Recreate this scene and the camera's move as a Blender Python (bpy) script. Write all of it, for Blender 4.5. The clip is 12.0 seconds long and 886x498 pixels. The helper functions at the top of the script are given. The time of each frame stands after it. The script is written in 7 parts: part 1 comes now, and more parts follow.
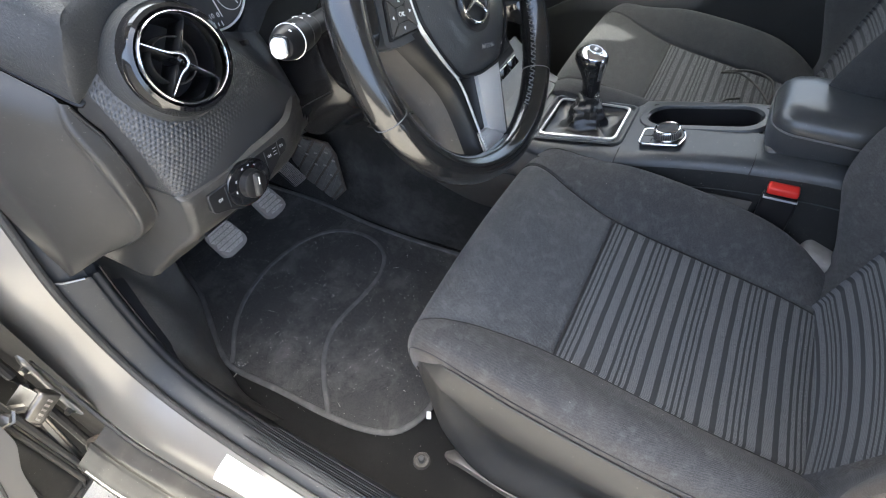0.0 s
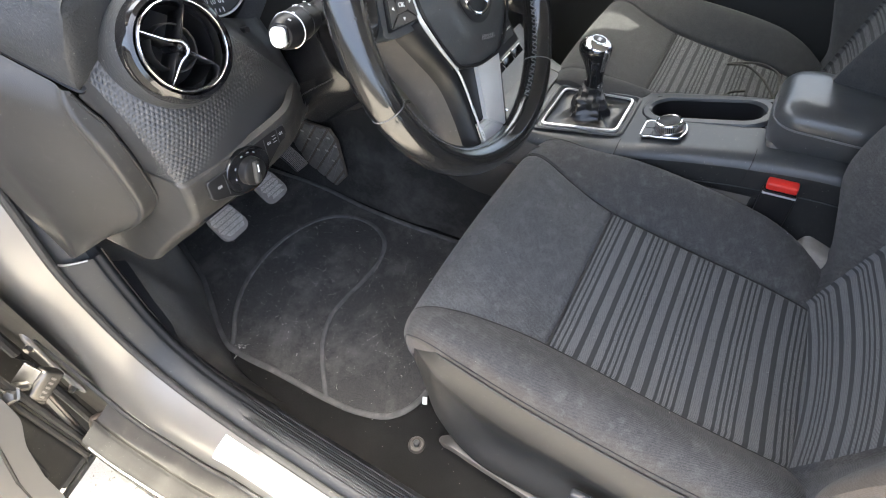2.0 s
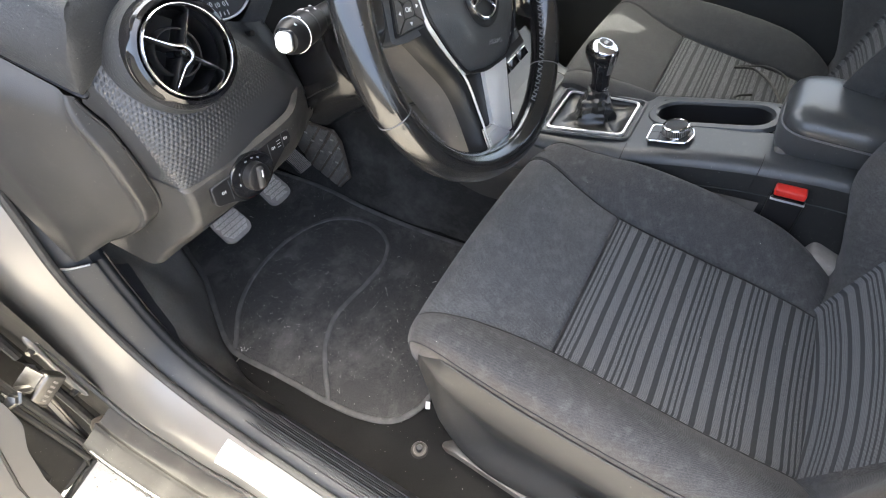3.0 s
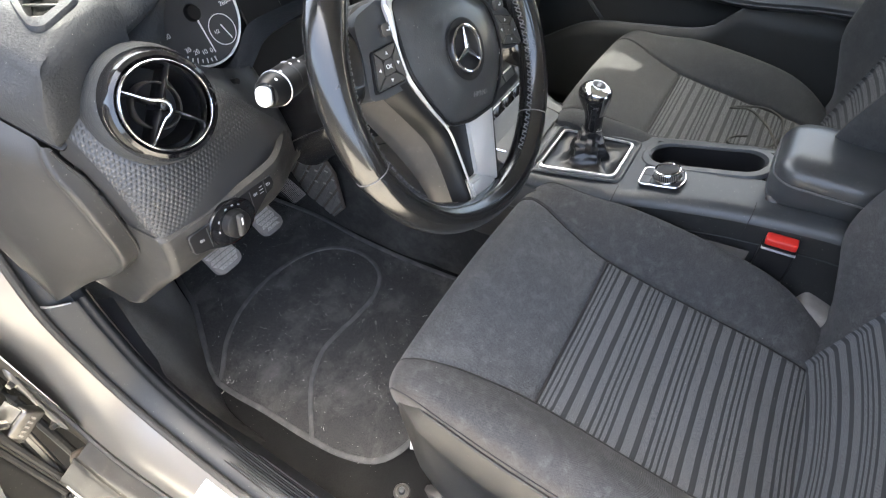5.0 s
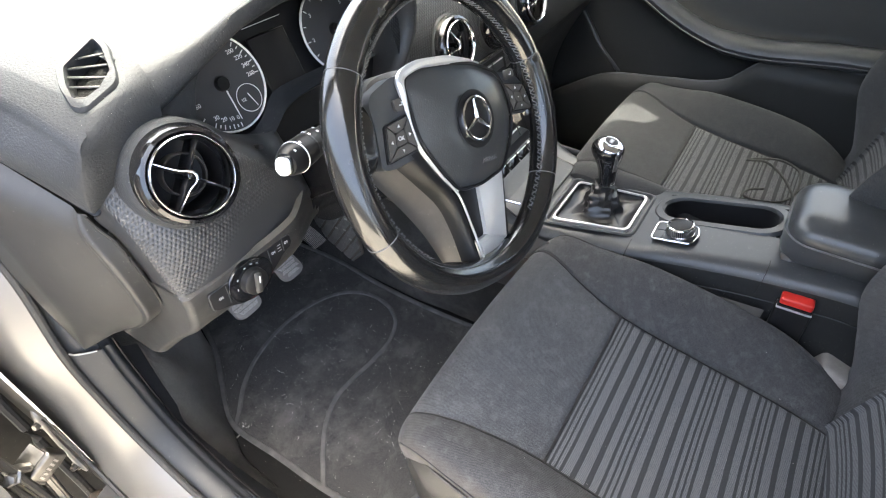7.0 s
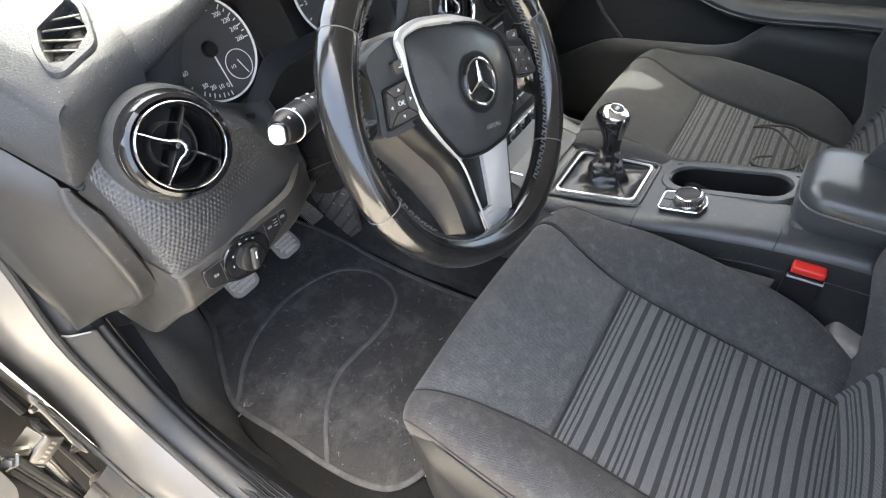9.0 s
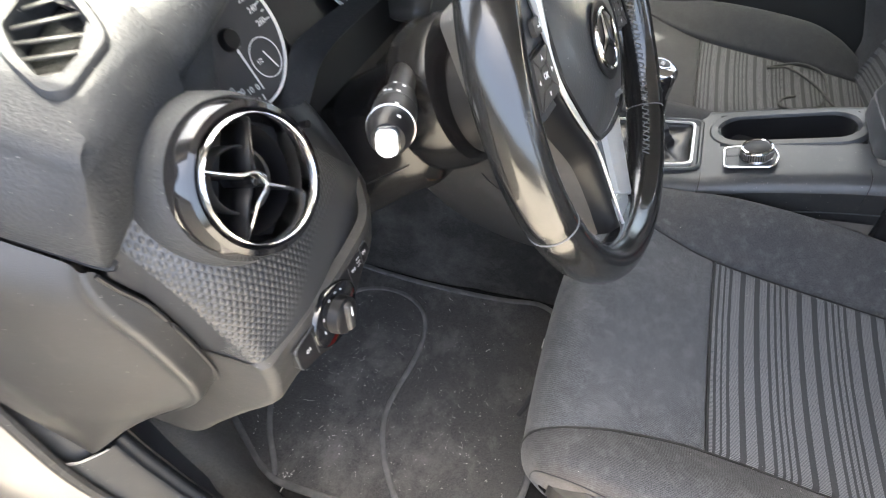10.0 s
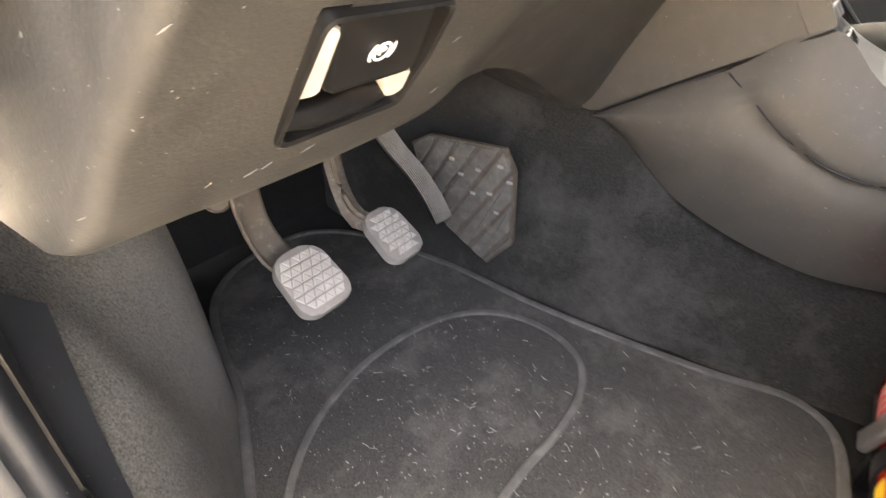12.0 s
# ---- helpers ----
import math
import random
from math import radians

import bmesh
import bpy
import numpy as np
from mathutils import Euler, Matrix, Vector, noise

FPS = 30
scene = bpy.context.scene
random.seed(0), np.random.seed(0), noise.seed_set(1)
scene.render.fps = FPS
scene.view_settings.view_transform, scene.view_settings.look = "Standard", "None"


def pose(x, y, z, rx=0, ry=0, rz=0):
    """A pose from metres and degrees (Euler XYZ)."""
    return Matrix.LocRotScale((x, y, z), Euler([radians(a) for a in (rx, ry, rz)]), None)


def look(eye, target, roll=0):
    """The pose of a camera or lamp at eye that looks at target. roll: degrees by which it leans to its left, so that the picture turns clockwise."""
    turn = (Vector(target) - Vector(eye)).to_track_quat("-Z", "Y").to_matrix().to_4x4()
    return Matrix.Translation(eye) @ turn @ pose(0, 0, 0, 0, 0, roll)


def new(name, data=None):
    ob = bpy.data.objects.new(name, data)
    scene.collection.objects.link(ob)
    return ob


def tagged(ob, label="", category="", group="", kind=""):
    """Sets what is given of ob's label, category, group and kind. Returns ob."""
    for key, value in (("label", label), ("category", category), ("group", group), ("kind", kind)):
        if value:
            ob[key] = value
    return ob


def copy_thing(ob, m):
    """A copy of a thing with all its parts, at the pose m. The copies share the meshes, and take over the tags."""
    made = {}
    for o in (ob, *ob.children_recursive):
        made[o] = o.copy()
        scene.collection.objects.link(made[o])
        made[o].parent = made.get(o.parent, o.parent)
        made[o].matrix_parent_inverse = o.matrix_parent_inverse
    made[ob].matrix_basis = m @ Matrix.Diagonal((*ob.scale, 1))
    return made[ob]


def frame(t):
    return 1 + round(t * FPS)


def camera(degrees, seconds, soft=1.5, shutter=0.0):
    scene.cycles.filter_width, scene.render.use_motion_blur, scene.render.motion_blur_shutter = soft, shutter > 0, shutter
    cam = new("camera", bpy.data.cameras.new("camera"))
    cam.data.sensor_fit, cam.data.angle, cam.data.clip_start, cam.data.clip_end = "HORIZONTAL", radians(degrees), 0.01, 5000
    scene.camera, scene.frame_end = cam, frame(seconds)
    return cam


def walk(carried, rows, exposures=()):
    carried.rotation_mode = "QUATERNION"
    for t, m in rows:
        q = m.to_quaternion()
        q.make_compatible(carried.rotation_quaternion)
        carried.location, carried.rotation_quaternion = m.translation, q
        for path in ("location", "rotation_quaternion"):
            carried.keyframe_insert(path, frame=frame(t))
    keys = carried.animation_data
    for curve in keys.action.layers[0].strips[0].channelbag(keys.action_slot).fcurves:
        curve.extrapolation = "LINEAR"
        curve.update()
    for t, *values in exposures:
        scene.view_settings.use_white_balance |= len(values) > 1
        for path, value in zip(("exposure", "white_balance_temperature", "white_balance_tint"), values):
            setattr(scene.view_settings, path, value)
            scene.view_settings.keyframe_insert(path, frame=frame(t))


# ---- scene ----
cam = camera(81.2, 12.0, soft=1.05, shutter=0.2)
PATH = [
    (0, (-0.569, -0.043, 0.949), (0.613, 0.596, -0.532), 0.1),
    (0.5, (-0.574, -0.046, 0.948), (0.587, 0.577, -0.557), 0.3),
    (1, (-0.579, -0.05, 0.956), (0.571, 0.575, -0.556), 0.6),
    (1.5, (-0.569, -0.054, 0.958), (0.573, 0.573, -0.56), 0.9),
    (2, (-0.564, -0.051, 0.959), (0.572, 0.579, -0.561), 0.8),
    (2.5, (-0.559, -0.044, 0.96), (0.571, 0.584, -0.566), 0.9),
    (4.5, (-0.55, -0.039, 0.962), (0.594, 0.62, -0.54), 1.2),
    (5, (-0.51, -0.047, 0.985), (0.649, 0.624, -0.5), 1.7),
    (5.5, (-0.496, -0.055, 1.019), (0.698, 0.695, -0.4), 1.2),
    (6, (-0.492, -0.058, 1.021), (0.712, 0.728, -0.369), 0.9),
    (6.5, (-0.494, -0.057, 1.021), (0.707, 0.738, -0.367), 0.3),
    (8.5, (-0.483, -0.05, 1.013), (0.677, 0.714, -0.426), -0.2),
    (9, (-0.485, -0.041, 0.999), (0.658, 0.712, -0.46), -0.7),
    (9.5, (-0.494, 0.065, 0.966), (0.632, 0.804, -0.512), -3.6),
    (10, (-0.469, 0.194, 0.92), (0.758, 0.705, -0.575), -2.4),
    (10.5, (-0.417, 0.18, 0.726), (0.868, 0.586, -0.751), 1.1),
    (11, (-0.417, 0.219, 0.594), (0.857, 0.607, -0.898), 3.3),
    (11.5, (-0.404, 0.294, 0.529), (0.938, 0.873, -0.836), 5.5),
    (12, (-0.404, 0.338, 0.491), (0.953, 1.334, -0.589), 1.0),
]
SKY, SUN = 0.15, 1.35
EXPOSURES = [(0, 3.5, 6300, 2), (0.9, 3.67, 6600, 3), (2.5, 3.73, 6700, 3), (5, 3.88, 6700, 3), (6, 3.95, 6800, 3), (9, 3.94, 6800, 3), (10.5, 4.21, 7200, 4), (11, 4.42, 7500, 4), (11.5, 4.62, 7600, 5), (12, 5.2, 8600, 8)]
CABLE = [(0.66, -0.205, 0.307), (0.70, -0.19, 0.309), (0.75, -0.165, 0.309), (0.785, -0.125, 0.311), (0.765, -0.085, 0.313), (0.785, -0.10, 0.311), (0.815, -0.155, 0.309), (0.80, -0.195, 0.305), (0.755, -0.205, 0.301),
         (0.70, -0.20, 0.300), (0.655, -0.178, 0.301), (0.63, -0.137, 0.303), (0.63, -0.107, 0.305), (0.66, -0.112, 0.304), (0.685, -0.14, 0.302)]
walk(cam, [(t, look(eye, target, roll)) for t, eye, target, roll in PATH], EXPOSURES)

# ---- light: a clear day, sun high over the nose of the car ----
SUN_ELEV, SUN_AZ = 83.5, 51.0      # degrees; azimuth from +y (nose) towards +x
sky_world = bpy.data.worlds.new("sky")
scene.world = sky_world
sky_world.use_nodes = True
_n = sky_world.node_tree.nodes
_sky = _n.new("ShaderNodeTexSky")
_sky.sky_type = "NISHITA"
_sky.sun_disc = False
_sky.sun_elevation = radians(SUN_ELEV)
_sky.sun_rotation = radians(SUN_AZ)
_sky.dust_density = 6.0
_sky.air_density = 0.6
_sky.ozone_density = 0.4
sky_world.node_tree.links.new(_sky.outputs[0], _n["Background"].inputs[0])
_n["Background"].inputs[1].default_value = SKY
sun_data = bpy.data.lights.new("sun", "SUN")
sun_data.energy, sun_data.angle, sun_data.color = SUN, radians(0.5), (1.0, 0.95, 0.87)
sun = new("sun", sun_data)
_az, _el = radians(SUN_AZ), radians(SUN_ELEV)
sun.matrix_world = look((0, 0, 0), (-math.sin(_az) * math.cos(_el), -math.cos(_az) * math.cos(_el), -math.sin(_el)))


# ---- materials ----
def nodes_of(name):
    m = bpy.data.materials.new(name)
    m.use_nodes = True
    nt = m.node_tree
    return m, nt, nt.nodes["Principled BSDF"]


def add(nt, kind, **values):
    nd = nt.nodes.new(kind)
    for key, value in values.items():
        nd.inputs[key].default_value = value
    return nd


def mixed(nt, factor, a, b):
    nd = nt.nodes.new("ShaderNodeMix")
    nd.data_type = "RGBA"
    nt.links.new(factor, nd.inputs[0])
    for socket, v in ((nd.inputs[6], a), (nd.inputs[7], b)):
        if isinstance(v, bpy.types.NodeSocket):
            nt.links.new(v, socket)
        else:
            socket.default_value = (*v, 1)
    return nd.outputs[2]


def ranged(nt, value, a, b, lo, hi):
    nd = nt.nodes.new("ShaderNodeMapRange")
    nt.links.new(value, nd.inputs[0])
    for i, v in enumerate((a, b, lo, hi)):
        nd.inputs[1 + i].default_value = v
    return nd.outputs[0]


def noise_of(nt, scale, detail=4.0, rough=0.55, coord=None):
    nd = add(nt, "ShaderNodeTexNoise", Scale=scale, Detail=detail, Roughness=rough)
    nt.links.new(coord or place_of(nt), nd.inputs["Vector"])
    return nd.outputs[0]


def place_of(nt):
    for nd in nt.nodes:
        if nd.bl_idname == "ShaderNodeNewGeometry":
            return nd.outputs["Position"]
    return nt.nodes.new("ShaderNodeNewGeometry").outputs["Position"]


def bumped(nt, bsdf, height, strength, distance):
    nd = add(nt, "ShaderNodeBump", Strength=strength, Distance=distance)
    nt.links.new(height, nd.inputs["Height"])
    if bsdf.inputs["Normal"].links:
        nt.links.new(bsdf.inputs["Normal"].links[0].from_socket, nd.inputs["Normal"])
    nt.links.new(nd.outputs[0], bsdf.inputs["Normal"])


def surface(name, low, high, rough=(0.45, 0.6), metal=0.0, blotch=9.0, grain=700.0, depth=0.0004, strength=0.35, spec=0.5, dust=0.0, coat=0.0):
    """A coloured surface: two tones in blotches, fine grain relief, uneven gloss, and a film of dust."""
    m, nt, b = nodes_of(name)
    big, fine = noise_of(nt, blotch, 5, 0.6), noise_of(nt, grain, 2, 0.5)
    col = mixed(nt, ranged(nt, big, 0.3, 0.7, 0, 1), low, high)
    if dust:
        specks = noise_of(nt, 60, 6, 0.75)
        col = mixed(nt, ranged(nt, specks, 0.55, 0.8, 0, dust), col, (0.42, 0.38, 0.33))
        # a few pale grains of lint
        col = mixed(nt, ranged(nt, noise_of(nt, 460, 1, 0.5), 0.765, 0.79, 0, 0.4), col, (0.5, 0.48, 0.44))
    nt.links.new(col, b.inputs["Base Color"])
    nt.links.new(ranged(nt, big, 0.3, 0.7, rough[0], rough[1]), b.inputs["Roughness"])
    b.inputs["Metallic"].default_value = metal
    b.inputs["Specular IOR Level"].default_value = spec
    b.inputs["Coat Weight"].default_value = coat
    b.inputs["Coat Roughness"].default_value = 0.1
    if depth:
        bumped(nt, b, fine, strength, depth)
    return m


def uv_metres(nt):
    return nt.nodes.new("ShaderNodeUVMap").outputs[0]


def math_of(nt, op, a, b=None):
    nd = nt.nodes.new("ShaderNodeMath")
    nd.operation = op
    for i, v in enumerate((a, b)):
        if isinstance(v, bpy.types.NodeSocket):
            nt.links.new(v, nd.inputs[i])
        elif v is not None:
            nd.inputs[i].default_value = v
    return nd.outputs[0]


def striped_fabric(name, bright=(0.17, 0.173, 0.177), haze=0.4):
    """Woven seat cloth: grey ribbed bands between near-black lines, along the second UV axis in metres."""
    m, nt, b = nodes_of(name)
    sep = nt.nodes.new("ShaderNodeSeparateXYZ")
    nt.links.new(uv_metres(nt), sep.inputs[0])
    wob = math_of(nt, "MULTIPLY", noise_of(nt, 14, 2), 0.0022)
    pos = math_of(nt, "FRACT", math_of(nt, "DIVIDE", math_of(nt, "ADD", sep.outputs[1], wob), 0.0815))
    ramp = nt.nodes.new("ShaderNodeValToRGB")
    ramp.color_ramp.interpolation = "CONSTANT"
    stops = (0.0, 0.097, 0.26, 0.353, 0.498, 0.554, 0.616, 0.651, 0.709, 0.751, 0.82, 0.875)
    els = ramp.color_ramp.elements
    while len(els) < len(stops):
        els.new(0.99)
    for i, p in enumerate(stops):
        els[i].position = p
        els[i].color = (0, 0, 0, 1) if i % 2 == 0 else (1, 1, 1, 1)
    nt.links.new(pos, ramp.inputs[0])
    rib = add(nt, "ShaderNodeTexWave", Scale=1.0, Distortion=0.6)
    rib.bands_direction = "Y"
    weave = nt.nodes.new("ShaderNodeMapping")
    weave.inputs["Scale"].default_value = (170, 60, 1)
    nt.links.new(uv_metres(nt), weave.inputs[0])
    rib.bands_direction = "X"
    nt.links.new(weave.outputs[0], rib.inputs["Vector"])
    fine = noise_of(nt, 900, 2)
    light = mixed(nt, ranged(nt, rib.outputs["Fac"], 0.2, 0.8, 0, 1), (0.04, 0.042, 0.046), bright)
    light = mixed(nt, ranged(nt, noise_of(nt, 18, 5, 0.7), 0.35, 0.75, 0, haze), light, (0.1, 0.104, 0.11))
    dark = mixed(nt, fine, (0.018, 0.019, 0.021), (0.042, 0.043, 0.046))
    nt.links.new(mixed(nt, ramp.outputs[0], dark, light), b.inputs["Base Color"])
    b.inputs["Roughness"].default_value = 0.92
    b.inputs["Sheen Weight"].default_value = 0.08
    b.inputs["Specular IOR Level"].default_value = 0.25
    high = math_of(nt, "MULTIPLY", ramp.outputs[0], math_of(nt, "ADD", rib.outputs["Fac"], 0.6))
    bumped(nt, b, high, 0.5, 0.0007)
    bumped(nt, b, fine, 0.4, 0.0004)
    return m


def plain_fabric(name, low, high, dirt=(0.2, 0.17, 0.14), dirt_amount=0.25, rubbed=False, fluff=0.3):
    m, nt, b = nodes_of(name)
    fine, big = noise_of(nt, 800, 3, 0.75), noise_of(nt, 9, 7, 0.7)
    # fine woven ribs under the fuzz
    rib = add(nt, "ShaderNodeTexWave", Scale=210.0, Distortion=1.6)
    rib.bands_direction = "DIAGONAL"
    nt.links.new(place_of(nt), rib.inputs["Vector"])
    fine = math_of(nt, "ADD", math_of(nt, "MULTIPLY", fine, 0.89), math_of(nt, "MULTIPLY", rib.outputs["Fac"], 0.11))
    col = mixed(nt, ranged(nt, fine, 0.36, 0.64, 0, 1), low, high)
    col = mixed(nt, ranged(nt, big, 0.5, 0.78, 0, dirt_amount), col, dirt)
    col = mixed(nt, ranged(nt, noise_of(nt, 55, 6, 0.75), 0.5, 0.75, 0, fluff), col, (0.17, 0.17, 0.172))
    col = mixed(nt, ranged(nt, noise_of(nt, 24, 5, 0.7), 0.5, 0.8, 0, 0.5), col, (0.03, 0.031, 0.034))
    if rubbed:
        # brown soiling along the outer edge where people slide in
        sep = nt.nodes.new("ShaderNodeSeparateXYZ")
        nt.links.new(place_of(nt), sep.inputs[0])
        wob = math_of(nt, "MULTIPLY", noise_of(nt, 22, 4, 0.6), 0.03)
        edge = ranged(nt, math_of(nt, "ADD", sep.outputs[0], wob), -0.226, -0.256, 0, 0.5)
        col = mixed(nt, edge, col, (0.11, 0.086, 0.064))
    nt.links.new(col, b.inputs["Base Color"])
    b.inputs["Roughness"].default_value = 0.93
    b.inputs["Sheen Weight"].default_value = 0.08
    b.inputs["Sheen Roughness"].default_value = 0.5
    b.inputs["Specular IOR Level"].default_value = 0.2
    bumped(nt, b, fine, 0.5, 0.0006)
    bumped(nt, b, noise_of(nt, 16, 2), 0.15, 0.004)
    return m


def carpet(name, low, high, dusty=0.3, near_tone=None):
    m, nt, b = nodes_of(name)
    fine, big, mid = noise_of(nt, 520, 4, 0.8), noise_of(nt, 7, 6, 0.7), noise_of(nt, 120, 5, 0.75)
    col = mixed(nt, ranged(nt, fine, 0.3, 0.7, 0, 1), low, high)
    col = mixed(nt, ranged(nt, big, 0.48, 0.75, 0, dusty), col, (0.2, 0.19, 0.18))
    col = mixed(nt, ranged(nt, mid, 0.66, 0.8, 0, dusty * 1.3), col, (0.36, 0.34, 0.31))
    if near_tone:
        # darker nearer the seat, ragged where the paler dusty tone begins
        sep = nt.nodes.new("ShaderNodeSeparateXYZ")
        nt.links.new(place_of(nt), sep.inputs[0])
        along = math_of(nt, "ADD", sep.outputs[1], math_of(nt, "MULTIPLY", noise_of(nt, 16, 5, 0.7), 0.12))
        plain = mixed(nt, ranged(nt, fine, 0.3, 0.7, 0, 1), near_tone[0], near_tone[1])
        col = mixed(nt, ranged(nt, along, near_tone[2] + 0.06, near_tone[3] + 0.06, 0, 1), plain, col)
    nt.links.new(col, b.inputs["Base Color"])
    b.inputs["Roughness"].default_value = 1.0
    b.inputs["Sheen Weight"].default_value = 0.04
    b.inputs["Specular IOR Level"].default_value = 0.1
    bumped(nt, b, fine, 0.7, 0.0015)
    return m


def dimpled(name, fading=False):
    """Soft black trim with a hexagonal lattice of small raised pips, on UV metres."""
    m, nt, b = nodes_of(name)
    pitch = 0.0054
    uv = uv_metres(nt)

    def lattice(ox, oy):
        mp = nt.nodes.new("ShaderNodeMapping")
        mp.inputs["Location"].default_value = (ox, oy, 0)
        mp.inputs["Scale"].default_value = (1 / pitch, 1 / (pitch * 1.732), 1)
        nt.links.new(uv, mp.inputs[0])
        fr = nt.nodes.new("ShaderNodeVectorMath")
        fr.operation = "FRACTION"
        nt.links.new(mp.outputs[0], fr.inputs[0])
        sub = nt.nodes.new("ShaderNodeVectorMath")
        sub.operation = "SUBTRACT"
        sub.inputs[1].default_value = (0.5, 0.5, 0)
        nt.links.new(fr.outputs[0], sub.inputs[0])
        sc = nt.nodes.new("ShaderNodeVectorMath")
        sc.operation = "MULTIPLY"
        sc.inputs[1].default_value = (1, 1.732, 0)
        nt.links.new(sub.outputs[0], sc.inputs[0])
        ln = nt.nodes.new("ShaderNodeVectorMath")
        ln.operation = "LENGTH"
        nt.links.new(sc.outputs[0], ln.inputs[0])
        return ln.outputs["Value"]

    d = math_of(nt, "MINIMUM", lattice(0, 0), lattice(0.5, 0.5))
    pip = ranged(nt, d, 0.16, 0.40, 0, 1)
    if fading:
        # the pips run out into smooth skin towards the lower inner corner
        sep = nt.nodes.new("ShaderNodeSeparateXYZ")
        nt.links.new(place_of(nt), sep.inputs[0])
        edge = math_of(nt, "MINIMUM", math_of(nt, "ADD", math_of(nt, "MULTIPLY", sep.outputs[0], 0.45), 0.7253), 0.618)
        shown = ranged(nt, math_of(nt, "SUBTRACT", sep.outputs[2], edge), -0.010, 0.012, 0, 1)
        pip = math_of(nt, "SUBTRACT", 1.0, math_of(nt, "MULTIPLY", math_of(nt, "SUBTRACT", 1.0, pip), shown))
    nt.links.new(mixed(nt, noise_of(nt, 12), (0.029, 0.0298, 0.0312), (0.04, 0.0406, 0.0422)), b.inputs["Base Color"])
    nt.links.new(ranged(nt, pip, 0, 1, 0.5, 0.3), b.inputs["Roughness"])
    bumped(nt, b, pip, 0.8, 0.0010)
    return m


def speckled_concrete():
    """Sun-bleached concrete: broad stains, sandy grain, and dark grit and pits."""
    m, nt, b = nodes_of("sunlit_concrete")
    big, sand, grit = noise_of(nt, 2.5, 6, 0.6), noise_of(nt, 320, 4, 0.7), noise_of(nt, 95, 3, 0.6)
    col = mixed(nt, ranged(nt, big, 0.3, 0.7, 0, 1), (0.42, 0.39, 0.335), (0.52, 0.485, 0.425))
    col = mixed(nt, ranged(nt, sand, 0.4, 0.7, 0, 0.5), col, (0.24, 0.215, 0.175))
    col = mixed(nt, ranged(nt, grit, 0.64, 0.70, 0, 0.8), col, (0.09, 0.075, 0.055))
    nt.links.new(col, b.inputs["Base Color"])
    b.inputs["Roughness"].default_value = 0.92
    bumped(nt, b, sand, 0.6, 0.002)
    bumped(nt, b, grit, 0.4, 0.003)
    return m


def glass_of(name):
    m, nt, b = nodes_of(name)
    b.inputs["Base Color"].default_value = (0.74, 0.78, 0.76, 1)
    b.inputs["Transmission Weight"].default_value = 1.0
    b.inputs["Roughness"].default_value = 0.0
    b.inputs["IOR"].default_value = 1.45
    return m


def tinted_of(name, tint=(0.45, 0.48, 0.47)):
    m, nt, b = nodes_of(name)
    b.inputs["Base Color"].default_value = (*tint, 1)
    b.inputs["Transmission Weight"].default_value = 1.0
    b.inputs["Roughness"].default_value = 0.02
    return m


SOFT_TOP = surface("soft_dash_skin", (0.028, 0.03, 0.033), (0.036, 0.038, 0.041), (0.5, 0.64), grain=380, depth=0.001, strength=0.7, dust=0.06, spec=0.22)
HARD = surface("hard_black_plastic", (0.048, 0.046, 0.043), (0.062, 0.058, 0.054), (0.34, 0.46), grain=900, depth=0.0003, dust=0.06)
HARD_WORN = surface("scuffed_plastic", (0.045, 0.042, 0.038), (0.066, 0.06, 0.053), (0.4, 0.56), grain=600, depth=0.0004, dust=0.07, blotch=22)
DOOR_TRIM = surface("dark_door_trim", (0.019, 0.0197, 0.019), (0.026, 0.0267, 0.026), (0.45, 0.6), grain=700, depth=0.0004, spec=0.35)
SEAT_PLASTIC = surface("seat_side_plastic", (0.026, 0.025, 0.0235), (0.037, 0.0355, 0.033), (0.36, 0.46), grain=900, depth=0.0003, dust=0.05, spec=0.35)
KNEE_PLASTIC = surface("grained_knee_plastic", (0.022, 0.0218, 0.0212), (0.038, 0.037, 0.0355), (0.42, 0.58), grain=480, depth=0.0006, dust=0.06, blotch=30, spec=0.35)
SKIN = surface("smooth_dash_plastic", (0.022, 0.023, 0.025), (0.03, 0.031, 0.033), (0.42, 0.52), grain=900, depth=0.0003, dust=0.04, spec=0.35)
SATIN = surface("satin_console_plastic", (0.030, 0.033, 0.036), (0.040, 0.043, 0.047), (0.34, 0.42), grain=1200, depth=0.0001, dust=0.07)
DEEP = surface("deep_black_plastic", (0.007, 0.007, 0.008), (0.012, 0.012, 0.013), (0.35, 0.5), depth=0.0, spec=0.3)
GLOSS = surface("piano_black", (0.006, 0.006, 0.007), (0.009, 0.009, 0.01), (0.04, 0.09), depth=0.0, coat=0.6)
CHROME = surface("chrome", (0.72, 0.72, 0.73), (0.8, 0.8, 0.8), (0.07, 0.14), metal=1.0, depth=0.0)
SILVER = surface("satin_silver_trim", (0.62, 0.62, 0.62), (0.7, 0.7, 0.695), (0.26, 0.34), metal=0.55, depth=0.0)
LEATHER = surface("smooth_black_leather", (0.008, 0.008, 0.008), (0.016, 0.0156, 0.015), (0.1, 0.28), blotch=26, grain=350, depth=0.0003, strength=0.25, coat=0.5, spec=0.6)
LEATHER_SOFT = surface("black_leatherette", (0.034, 0.036, 0.038), (0.05, 0.0525, 0.055), (0.3, 0.4), grain=500, depth=0.0006, strength=0.4, dust=0.04, coat=0.2)
